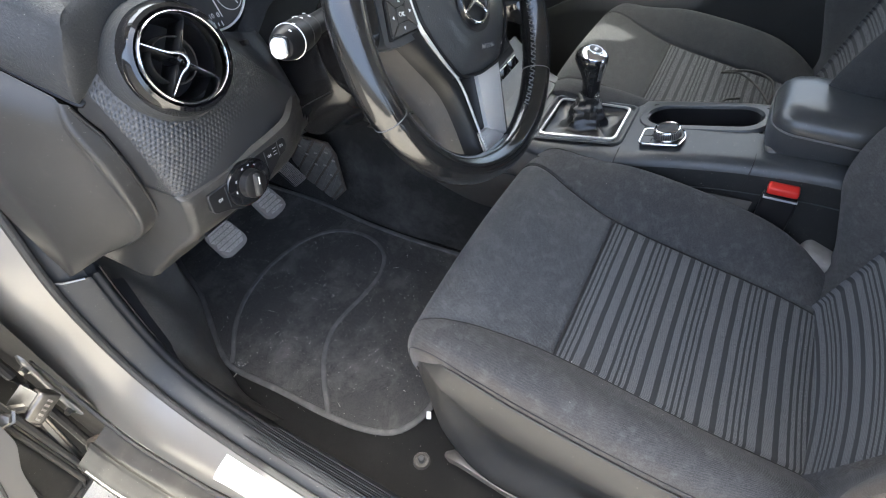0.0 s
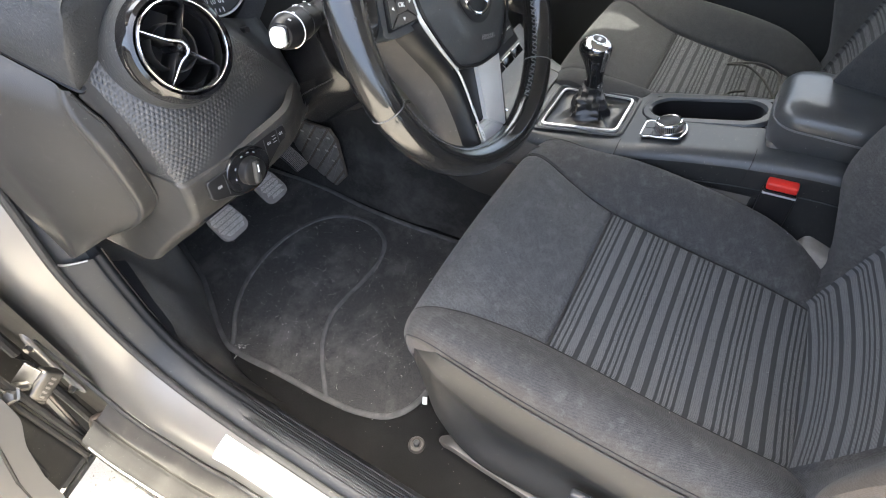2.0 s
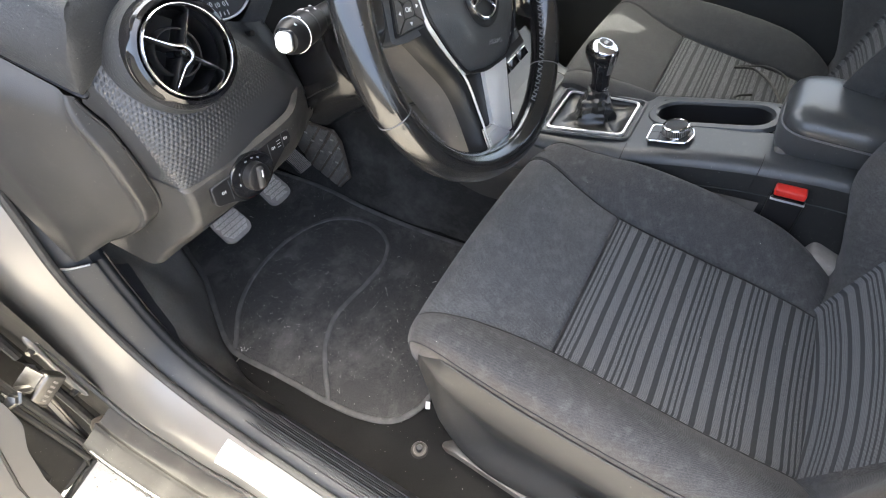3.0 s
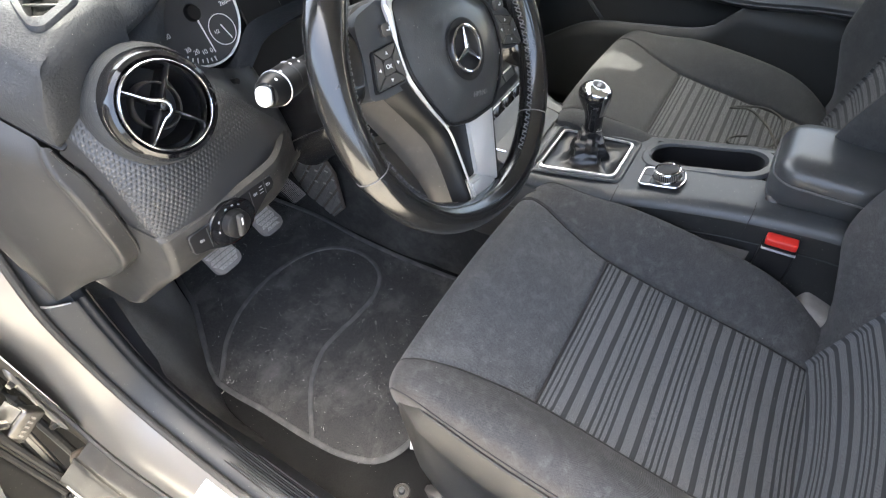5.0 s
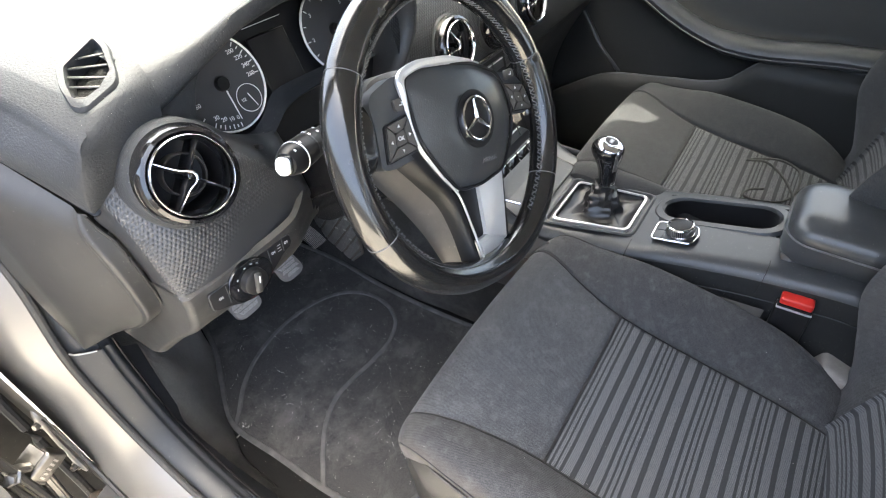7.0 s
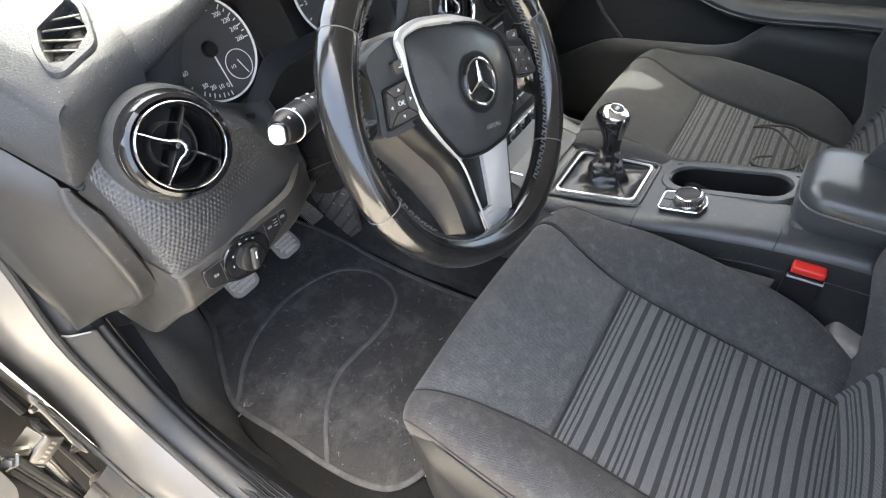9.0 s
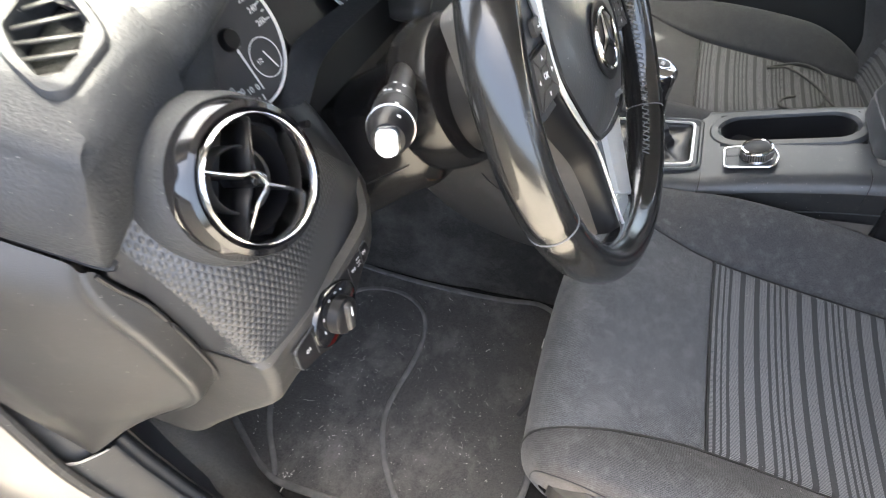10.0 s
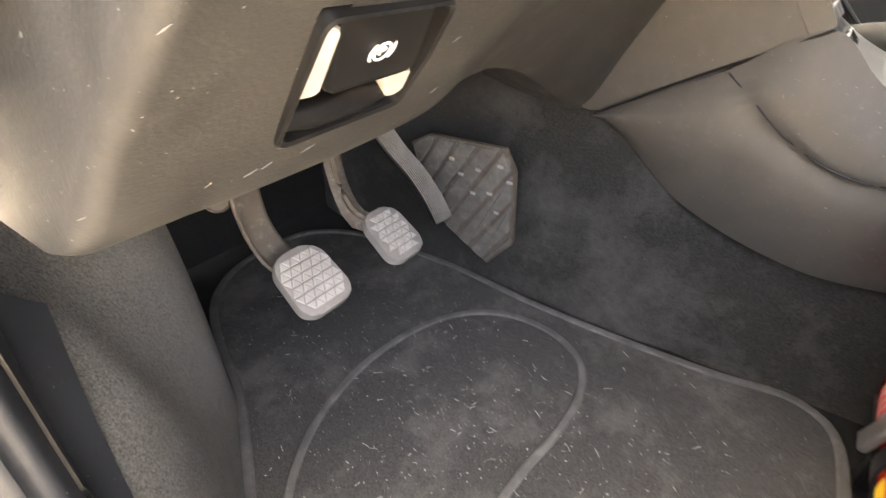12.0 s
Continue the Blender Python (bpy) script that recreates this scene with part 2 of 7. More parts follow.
FABRIC = plain_fabric("black_seat_cloth", (0.022, 0.0235, 0.026), (0.09, 0.0945, 0.101), dirt=(0.14, 0.139, 0.139), dirt_amount=0.3)
FABRIC_SIDE = plain_fabric("worn_seat_cloth", (0.019, 0.0192, 0.0202), (0.072, 0.073, 0.076), dirt=(0.13, 0.12, 0.11), dirt_amount=0.2, rubbed=True)
STRIPES = striped_fabric("striped_fabric", (0.148, 0.151, 0.156))
# the seat cloths again, darker: dim light on the passenger side put into colour
STRIPES_CLEAN_SHADED = striped_fabric("clean_shaded_stripes", (0.11, 0.113, 0.116), 0.1)
FABRIC_CLEAN_SHADED = plain_fabric("clean_shaded_seat_cloth", (0.016, 0.0165, 0.0175), (0.05, 0.052, 0.054), dirt=(0.1, 0.1, 0.1), dirt_amount=0.12, fluff=0.1)
CARPET = carpet("black_floor_carpet", (0.003, 0.003, 0.003), (0.02, 0.02, 0.02), 0.04)
TUNNEL_CARPET = carpet("scuffed_tunnel_carpet", (0.006, 0.006, 0.006), (0.05, 0.049, 0.047), 0.3)
MATCLOTH = carpet("mat_velour", (0.014, 0.014, 0.014), (0.084, 0.083, 0.082), 0.5)
BINDING = surface("mat_binding_tape", (0.05, 0.05, 0.05), (0.105, 0.104, 0.102), (0.85, 0.95), grain=420, depth=0.0012, strength=0.8, blotch=30, dust=0.12)
THREAD = surface("seam_thread", (0.1, 0.1, 0.103), (0.16, 0.16, 0.163), (0.7, 0.8), depth=0.0)
SEAM = surface("dark_seam", (0.012, 0.012, 0.013), (0.02, 0.02, 0.021), (0.8, 0.9), depth=0.0)
DIMPLE = dimpled("dimpled_trim", True)
DIMPLE_PLAIN = dimpled("dimpled_centre_trim")
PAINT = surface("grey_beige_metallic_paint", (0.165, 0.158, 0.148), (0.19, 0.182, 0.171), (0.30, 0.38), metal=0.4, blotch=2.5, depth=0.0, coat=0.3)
# same body paint with dust, its shade put into a darker colour
PAINT_DUSTY_SHADED = surface("dusty_shaded_paint", (0.03, 0.028, 0.0255), (0.05, 0.047, 0.042), (0.5, 0.62), metal=0.1, blotch=16, dust=0.05, depth=0.0002, spec=0.2)
RUBBER = surface("black_rubber", (0.016, 0.016, 0.016), (0.03, 0.029, 0.028), (0.6, 0.75), depth=0.0003, dust=0.12)
PEDAL = surface("worn_pedal_rubber", (0.36, 0.335, 0.31), (0.46, 0.43, 0.40), (0.6, 0.8), blotch=40, grain=500, depth=0.0006, dust=0.4)
PEDAL_BASE = surface("pedal_rubber", (0.19, 0.174, 0.16), (0.27, 0.25, 0.232), (0.6, 0.8), blotch=40, grain=500, depth=0.0006, dust=0.4)
PEDAL_RIB = surface("scuffed_rib_plastic", (0.10, 0.094, 0.086), (0.20, 0.188, 0.174), (0.32, 0.5), blotch=60, dust=0.35)
PEDAL_DARK = surface("dusty_pedal_plastic", (0.072, 0.058, 0.046), (0.13, 0.107, 0.088), (0.48, 0.65), blotch=30, dust=0.5)
STEEL = surface("dull_steel", (0.3, 0.29, 0.28), (0.42, 0.4, 0.38), (0.35, 0.5), metal=1.0, blotch=40, depth=0.0)
ZINC = surface("zinc_hinge", (0.13, 0.125, 0.118), (0.2, 0.19, 0.18), (0.3, 0.46), metal=1.0, blotch=60, depth=0.0002)
RED = surface("red_buckle_plastic", (0.5, 0.022, 0.018), (0.6, 0.03, 0.022), (0.3, 0.4), depth=0.0)
RED_PAINT = surface("red_cylinder_paint", (0.48, 0.016, 0.014), (0.58, 0.024, 0.018), (0.2, 0.32), depth=0.0)
YELLOW = surface("yellow_label", (0.75, 0.5, 0.03), (0.82, 0.58, 0.05), (0.4, 0.5), depth=0.0)
PALE = surface("grey_strap", (0.3, 0.31, 0.32), (0.38, 0.39, 0.4), (0.5, 0.6), depth=0.0)
WHITE = surface("white_print", (0.75, 0.75, 0.75), (0.85, 0.85, 0.85), (0.5, 0.6), depth=0.0)
WHITE_CAP = surface("white_stalk_button", (0.85, 0.85, 0.84), (0.9, 0.9, 0.89), (0.25, 0.35), depth=0.0)
DIALFACE = surface("dial_face", (0.04, 0.04, 0.043), (0.055, 0.055, 0.058), (0.5, 0.6), depth=0.0)
SCREEN = surface("dark_display", (0.008, 0.008, 0.009), (0.012, 0.012, 0.013), (0.25, 0.35), depth=0.0, spec=0.3)
CONCRETE = speckled_concrete()
PLASTER = surface("backdrop_render", (0.10, 0.095, 0.085), (0.16, 0.15, 0.135), (0.85, 0.95), blotch=1.2, grain=90, depth=0.004, strength=0.5)
HEADLINER = surface("grey_headliner", (0.2, 0.197, 0.19), (0.24, 0.236, 0.23), (0.9, 1.0), grain=900, depth=0.0005)
DUSTY_CARPET = carpet("pale_dusty_carpet", (0.045, 0.0435, 0.04), (0.25, 0.24, 0.22), 0.55, near_tone=((0.004, 0.004, 0.004), (0.026, 0.026, 0.025), 0.52, 0.74))
COLUMN_BLACK = surface("glossy_column_plastic", (0.006, 0.006, 0.0065), (0.009, 0.009, 0.0095), (0.14, 0.22), depth=0.0, spec=0.45)
MATTE_BLACK = surface("matte_black_plastic", (0.006, 0.006, 0.0065), (0.010, 0.010, 0.0105), (0.3, 0.42), depth=0.0, spec=0.35)
FLANK = surface("dark_console_flank", (0.012, 0.0125, 0.013), (0.018, 0.0185, 0.019), (0.44, 0.56), grain=700, depth=0.0003, dust=0.04, spec=0.3)
BOOT = surface("black_boot_leather", (0.012, 0.012, 0.013), (0.02, 0.02, 0.021), (0.26, 0.36), grain=400, depth=0.0005, spec=0.5)
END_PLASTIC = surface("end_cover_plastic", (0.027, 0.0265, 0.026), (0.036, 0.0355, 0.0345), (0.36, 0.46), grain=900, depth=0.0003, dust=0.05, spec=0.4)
GLASS = glass_of("window_glass")
SIDE_GLASS = tinted_of("green_side_glass", (0.38, 0.41, 0.38))
TINTED = tinted_of("tinted_glass")
SILL_TRIM = surface("sill_trim_plastic", (0.019, 0.021, 0.024), (0.027, 0.029, 0.033), (0.44, 0.54), grain=1100, depth=0.0002, dust=0.05, spec=0.3)
LINT = surface("pale_lint", (0.5, 0.48, 0.45), (0.75, 0.73, 0.7), (0.9, 1.0), depth=0.0)


# ---- building blocks ----
def part(name, bm, material, parent=None, label="", smooth=True):
    me = bpy.data.meshes.new(name)
    bm.normal_update()
    for f in bm.faces:
        f.smooth = smooth
    bm.to_mesh(me)
    bm.free()
    if smooth:
        me.set_sharp_from_angle(angle=radians(38))
    me.materials.append(material)
    ob = new(name, me)
    if parent is not None:
        ob.parent = parent
        m = parent.matrix_basis.copy()
        if parent.parent is not None:
            m = parent.parent.matrix_basis @ parent.matrix_parent_inverse @ m
        ob.matrix_parent_inverse = m.inverted()
    if label:
        ob["label"] = label
    return ob


def thing(name, at, label, category, group="", kind=""):
    ob = new(name)
    ob.empty_display_size = 0.05
    ob.matrix_basis = Matrix.Translation(at)
    return tagged(ob, label, category, group, kind)


def axes(origin, normal, up=(0, 0, 1)):
    """A frame whose z is normal and whose y is as near up as can be."""
    z = Vector(normal).normalized()
    x = Vector(up).cross(z).normalized()
    y = z.cross(x)
    m = Matrix((x, y, z)).transposed().to_4x4()
    m.translation = origin
    return m


def sheet(fn, us, vs, wrap=False):
    """A quad sheet over fn(u, v) with UV in metres along its own two ways."""
    bm = bmesh.new()
    uvl = bm.loops.layers.uv.new("UVMap")
    pts = [[Vector(fn(u, v)) for u in us] for v in vs]
    nu = len(us)
    mid = nu // 2
    along = [0.0]
    for j in range(1, len(vs)):
        along.append(along[-1] + (pts[j][mid] - pts[j - 1][mid]).length)
    across = []
    for row in pts:
        s, line = 0.0, [0.0]
        for i in range(1, nu):
            s += (row[i] - row[i - 1]).length
            line.append(s)
        across.append([a - line[mid] for a in line])
    grid = [[bm.verts.new(p) for p in row] for row in pts]
    for j in range(len(vs) - 1):
        for i in range(nu if wrap else nu - 1):
            k = (i + 1) % nu
            f = bm.faces.new((grid[j][i], grid[j][k], grid[j + 1][k], grid[j + 1][i]))
            for loop, (a, b) in zip(f.loops, ((i, j), (k, j), (k, j + 1), (i, j + 1))):
                loop[uvl].uv = (across[b][a], along[b])
    return bm


def spread(a, b, n):
    return [a + (b - a) * i / (n - 1) for i in range(n)]


def curve_through(keys, t):
    """Smooth interpolation through (parameter, values...) rows."""
    if t <= keys[0][0]:
        return keys[0][1:]
    if t >= keys[-1][0]:
        return keys[-1][1:]
    for i in range(len(keys) - 1):
        a, b = keys[i], keys[i + 1]
        if a[0] <= t <= b[0]:
            w = (t - a[0]) / (b[0] - a[0])
            p, q = keys[max(i - 1, 0)], keys[min(i + 2, len(keys) - 1)]
            out = []
            for k in range(1, len(a)):
                h = b[0] - a[0]
                ma = (b[k] - p[k]) / max(b[0] - p[0], 1e-9) * h
                mb = (q[k] - a[k]) / max(q[0] - a[0], 1e-9) * h
                w2, w3 = w * w, w * w * w
                out.append((2 * w3 - 3 * w2 + 1) * a[k] + (w3 - 2 * w2 + w) * ma + (3 * w2 - 2 * w3) * b[k] + (w3 - w2) * mb)
            return tuple(out)


def smooth_path(points, n, closed=False):
    """n points along a smooth line through the given ones."""
    pts = [Vector(p) for p in points]
    if closed:
        pts = pts[-2:] + pts + pts[:3]
    s, keys = 0.0, []
    for i, p in enumerate(pts):
        if i:
            s += (p - pts[i - 1]).length
        keys.append((s, *p))
    if closed:
        a, b = keys[2][0], keys[len(pts) - 3][0]
        return [Vector(curve_through(keys, a + (b - a) * i / n)) for i in range(n)]
    return [Vector(curve_through(keys, s * i / (n - 1))) for i in range(n)]


def tube(points, r, n=8, closed=False, flat=1.0, up=(0, 0, 1), caps=True):
    """A round or flattened (flat < 1, along up) rod along the points; r may be a list."""
    bm = bmesh.new()
    pts = [Vector(p) for p in points]
    m = len(pts)
    rings = []
    for i, p in enumerate(pts):
        a = pts[(i - 1) % m] if closed or i else p
        b = pts[(i + 1) % m] if closed or i < m - 1 else p
        d = (b - a).normalized()
        ref = Vector(up)
        if abs(d.dot(ref)) > 0.97:
            ref = Vector((0, 1, 0)) if abs(d.y) < 0.9 else Vector((1, 0, 0))
        sx = d.cross(ref).normalized()
        sz = sx.cross(d)
        rr = r[i] if isinstance(r, (list, tuple)) else r
        rings.append([bm.verts.new(p + rr * (math.cos(2 * math.pi * k / n) * sx + flat * math.sin(2 * math.pi * k / n) * sz)) for k in range(n)])
    for i in range(m if closed else m - 1):
        a, b = rings[i], rings[(i + 1) % m]
        for k in range(n):
            bm.faces.new((a[k], a[(k + 1) % n], b[(k + 1) % n], b[k]))
    if caps and not closed:
        bm.faces.new(rings[0])
        bm.faces.new(reversed(rings[-1]))
    bmesh.ops.recalc_face_normals(bm, faces=bm.faces)
    return bm


def lathe(profile, n=40, m=None, arc=(0.0, 360.0)):
    """Turned about z: profile of (radius, height)."""
    bm = bmesh.new()
    full = arc[1] - arc[0] >= 359.9
    count = n if full else n + 1
    rings = []
    for k in range(count):
        a = radians(arc[0] + (arc[1] - arc[0]) * k / n)
        rings.append([bm.verts.new((rr * math.cos(a), rr * math.sin(a), h)) for rr, h in profile])
    for k in range(n):
        a, b = rings[k], rings[(k + 1) % count]
        for i in range(len(profile) - 1):
            bm.faces.new((a[i], b[i], b[i + 1], a[i + 1]))
    bmesh.ops.remove_doubles(bm, verts=bm.verts, dist=1e-6)
    bmesh.ops.recalc_face_normals(bm, faces=bm.faces)
    if m is not None:
        bm.transform(m)
    return bm


def block(sx, sy, sz, m=None, bevel=0.003, seg=2, taper=1.0):
    """A bevelled box about its centre; taper scales the top."""
    bm = bmesh.new()
    bmesh.ops.create_cube(bm, size=1.0)
    for v in bm.verts:
        k = taper if v.co.z > 0 else 1.0
        v.co = Vector((v.co.x * sx * k, v.co.y * sy * k, v.co.z * sz))
    if bevel:
        bmesh.ops.bevel(bm, geom=bm.edges[:], offset=bevel, segments=seg, profile=0.6, affect="EDGES")
    if m is not None:
        bm.transform(m)
    return bm


def slab(outline, depth, m=None, bevel=0.0015, seg=2):
    """A flat shape (x, y outline, anticlockwise) with thickness along z from 0 to depth and eased edges."""
    bm = bmesh.new()
    low = [bm.verts.new((x, y, 0)) for x, y in outline]
    high = [bm.verts.new((x, y, depth)) for x, y in outline]
    n = len(outline)
    bm.faces.new(list(reversed(low)))
    top = bm.faces.new(high)
    for i in range(n):
        bm.faces.new((low[i], low[(i + 1) % n], high[(i + 1) % n], high[i]))
    if bevel:
        bmesh.ops.bevel(bm, geom=list(top.edges), offset=bevel, segments=seg, profile=0.6, affect="EDGES")
    bmesh.ops.recalc_face_normals(bm, faces=bm.faces)
    if m is not None:
        bm.transform(m)
    return bm


def rounded(w, h, r, n=5):
    out = []
    for cx, cy, a0 in ((w / 2 - r, h / 2 - r, 0), (-w / 2 + r, h / 2 - r, 90), (-w / 2 + r, -h / 2 + r, 180), (w / 2 - r, -h / 2 + r, 270)):
        for i in range(n + 1):
            a = radians(a0 + 90 * i / n)
            out.append((cx + r * math.cos(a), cy + r * math.sin(a)))
    return out


def softened(poly, r, n=4):
    """The polygon with rounded corners."""
    out, k = [], len(poly)
    for i in range(k):
        p, a, b = Vector(poly[i]), Vector(poly[i - 1]), Vector(poly[(i + 1) % k])
        da, db = (a - p), (b - p)
        la, lb = min(r, da.length * 0.45), min(r, db.length * 0.45)
        s, e = p + da.normalized() * la, p + db.normalized() * lb
        for j in range(n + 1):
            w = j / n
            out.append(tuple((1 - w) ** 2 * s + 2 * w * (1 - w) * p + w * w * e))
    return out


def letters(text, size, m, depth=0.0003):
    cu = bpy.data.curves.new("letters", "FONT")
    cu.body, cu.size, cu.extrude, cu.align_x, cu.align_y = text, size, depth, "CENTER", "CENTER"
    tmp = bpy.data.objects.new("letters", cu)
    scene.collection.objects.link(tmp)
    me = bpy.data.meshes.new_from_object(tmp.evaluated_get(bpy.context.evaluated_depsgraph_get()))
    bm = bmesh.new()
    bm.from_mesh(me)
    bpy.data.objects.remove(tmp)
    bpy.data.curves.remove(cu)
    bpy.data.meshes.remove(me)
    bm.transform(m)
    return bm


def thick(ob, t, offset=-1.0):
    md = ob.modifiers.new("thickness", "SOLIDIFY")
    md.thickness, md.offset = t, offset
    return ob


def move(x, y, z):
    return Matrix.Translation((x, y, z))


# ---- ground and car shell ----
def ground():
    bm = bmesh.new()
    bmesh.ops.create_grid(bm, x_segments=40, y_segments=40, size=60.0, matrix=move(0, 0, -0.30))
    tagged(part("ground", bm, CONCRETE), "sunlit pale concrete ground outside the car", "ground", kind="structure")


def yard_wall():
    # unseen wall, added to darken the horizon in reflections
    bm = block(0.25, 15.0, 1.7, move(-5.2, 0.0, 0.55), 0.02, 2)
    tagged(part("wall_backdrop", bm, PLASTER), "unseen plain wall added beside the car to darken reflections", "wall", kind="structure")


def footwell():
    def fn(u, v):
        # u: across from the tunnel to the sill, v: along the car
        return (0.205 - 0.575 * u, v, -0.006)

    ob = part("floor", sheet(fn, spread(0, 1, 12), spread(-0.75, 0.575, 20)), CARPET)
    tagged(ob, "dusty black carpeted car floor", "floor", kind="structure")

    def front(u, v):
        base = curve_through([(0.0, -0.348, 0.44), (0.12, -0.342, 0.52), (0.22, -0.320, 0.575), (0.32, -0.298, 0.63), (0.42, -0.275, 0.67), (0.5, -0.247, 0.72), (0.62, -0.203, 0.80), (0.8, -0.184, 0.91), (1.0, -0.155, 1.05)], u)
        top = curve_through([(0.0, -0.356, 0.44, 0.006), (0.12, -0.366, 0.53, 0.045), (0.22, -0.374, 0.60, 0.12), (0.32, -0.374, 0.645, 0.22), (0.42, -0.378, 0.69, 0.36), (0.5, -0.375, 0.73, 0.42), (0.62, -0.272, 0.785, 0.42), (0.8, -0.22, 0.89, 0.42), (1.0, -0.18, 1.05, 0.42)], u)
        swell = 0.016 * math.sin(math.pi * v)
        return (base[0] + (top[0] - base[0]) * v + swell * 0.6, base[1] + (top[1] - base[1]) * v - swell, -0.008 + (top[2] + 0.008) * v)

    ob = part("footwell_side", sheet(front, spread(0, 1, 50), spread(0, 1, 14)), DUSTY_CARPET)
    tagged(ob, "dusty carpet over the wheel arch beside the footwell", "carpet", kind="structure")

    def ahead(u, v):
        x = -0.375 + 0.575 * u
        y = 0.577 + 0.5 * min(v / 0.7, 1) + 0.02 * max(0, v - 0.7)
        z = -0.006 + max(0, v - 0.7) * 1.6 + 0.02 * max(0, min(1, (v - 0.55) / 0.15)) ** 2
        return (x, y, z)

    ob = part("footwell_front", sheet(ahead, spread(0, 1, 8), spread(0, 1, 20)), CARPET)
    tagged(ob, "black carpet running up the bulkhead", "carpet", kind="structure")

    def tunnel(u, v):
        y = -0.7 + 1.76 * u
        low = curve_through([(-0.7, 0.225), (0.2, 0.222), (0.36, 0.21), (0.5, 0.19), (1.1, 0.188)], y)[0]
        rise = curve_through([(0.0, 0.16), (0.5, 0.17), (0.62, 0.20), (0.71, 0.295), (0.8, 0.36), (1.0, 0.42)], u)[0] + 0.03
        return (low + 0.03 * v ** 1.5, y, -0.01 + rise * v)

    ob = part("tunnel_carpet", sheet(tunnel, spread(0, 1, 40), spread(0, 1, 10)), TUNNEL_CARPET)
    tagged(ob, "black carpet on the flank of the centre tunnel", "carpet", kind="structure")


def sill():
    """The door sill: ribbed black tread cover, painted flange, seal and the lower step of the body."""
    edge = [(0.0, -0.418, 0.70, 0.62), (0.1, -0.42, 0.655, 0.53), (0.2, -0.438, 0.62, 0.40), (0.3, -0.44, 0.608, 0.285), (0.4, -0.44, 0.573, 0.196),
            (0.5, -0.44, 0.506, 0.145), (0.6, -0.44, 0.424, 0.124), (0.72, -0.44, 0.3, 0.116), (1.0, -0.44, -0.7, 0.116)]
    out = [(0.0, 0.09, 0.05), (0.2, 0.078, 0.0), (0.3, 0.075, -0.02), (0.4, 0.062, -0.045), (0.5, 0.045, -0.06), (0.6, 0.02, -0.068), (0.72, 0.0, -0.07), (1.0, 0.0, -0.07)]
    us = [0, 0.05, 0.1, 0.15, 0.2, 0.24, 0.28, 0.32, 0.36, 0.4, 0.44, 0.48, 0.52, 0.56, 0.6, 0.66, 0.72, 0.8, 0.9, 1.0]

    tread = thing("door_sill", (-0.44, 0.2, 0.0), "black ribbed plastic tread plate along the door sill", "door sill", kind="structure")

    def outward(u):
        a, b = Vector(curve_through(edge, max(0.0, u - 0.01))), Vector(curve_through(edge, min(1.0, u + 0.01)))
        n = Vector((1, 0, 0)).cross(b - a).normalized()
        return n if n.z - n.y > 0 else -n

    def cover(v, u):
        x, y, z = curve_through(edge, u)
        k = min(1.0, max(0.0, (u - 0.28) / 0.25))
        crown = curve_through([(0.0, -0.010), (0.04, -0.001), (0.3, 0.004), (0.6, 0.003), (0.68, -0.003), (0.85, -0.009), (1.0, -0.03)], v)[0]
        return Vector((x + 0.055 * v, y - 0.035 * (1 - k) * v, z - 0.006 * v * (1 - k))) + outward(u) * crown

    part("tread_cover", sheet(cover, spread(0, 1, 30), spread(0.2, 1, 70)), SILL_TRIM, tread)

    part("pillar_trim", sheet(lambda v, u: Vector(cover(v, u)) + Vector((0.002, 0.006, -0.002)), spread(0, 1, 10), spread(0.0, 0.205, 16)), SILL_TRIM, tread, "dark trim strip up the pillar")
    chip = [Vector(cover(v, 0.2)) + Vector((0, -0.0005, 0.001)) for v in spread(0.02, 0.5, 8)]
    part("worn_end", tube(chip, 0.0016, 6), STEEL, tread, "pale worn end of the tread plate")
    foot = [(0.2, -0.352, 0.66, 0.30), (0.3, -0.362, 0.63, 0.20), (0.4, -0.365, 0.60, 0.10), (0.5, -0.360, 0.53, 0.035), (0.6, -0.354, 0.44, -0.004), (0.72, -0.352, 0.31, -0.007), (1.0, -0.352, -0.7, -0.007)]

    def skirt(w, u):
        p = Vector(cover(1.0, u))
        q = Vector(curve_through(foot, u))
        fold = 0.004 * math.exp(-((w - 0.35) / 0.12) ** 2)
        return p.lerp(q, w) + Vector((-0.010 * math.sin(math.pi * w) + fold, 0, -0.003 * math.sin(math.pi * w)))

    part("inner_ramp", sheet(skirt, spread(0, 1, 16), spread(0.2, 1, 60)), SILL_TRIM, tread)
    part("ramp_crease", tube([Vector(cover(0.97, u)) + Vector((0.001, 0, 0.0)) for u in spread(0.2, 1, 60)], 0.0016, 5), DEEP, tread)
    for i in range(6):
        x = -0.424 + 0.0068 * i
        start = 0.43 - 0.012 * abs(i - 2.5) - 0.03 * (i % 2)
        part("rib", tube([(x, y, 0.1198 if y < 0.3 else 0.1198 + 0.30 * (y - 0.3) ** 2 / 0.12 * 0.4) for y in spread(start, -0.6, 24)], 0.0008, 4), DEEP, tread)
        part("rib_ridge", tube([(x + 0.0032, y, 0.1193 if y < 0.3 else 0.1193 + 0.30 * (y - 0.3) ** 2 / 0.12 * 0.4) for y in spread(start - 0.01, -0.6, 24)], 0.0011, 4), SILL_TRIM, tread)

    flange = thing("body_flange", (-0.47, 0.2, 0.0), "grey-beige metallic painted flange of the door opening", "body panel", kind="structure")

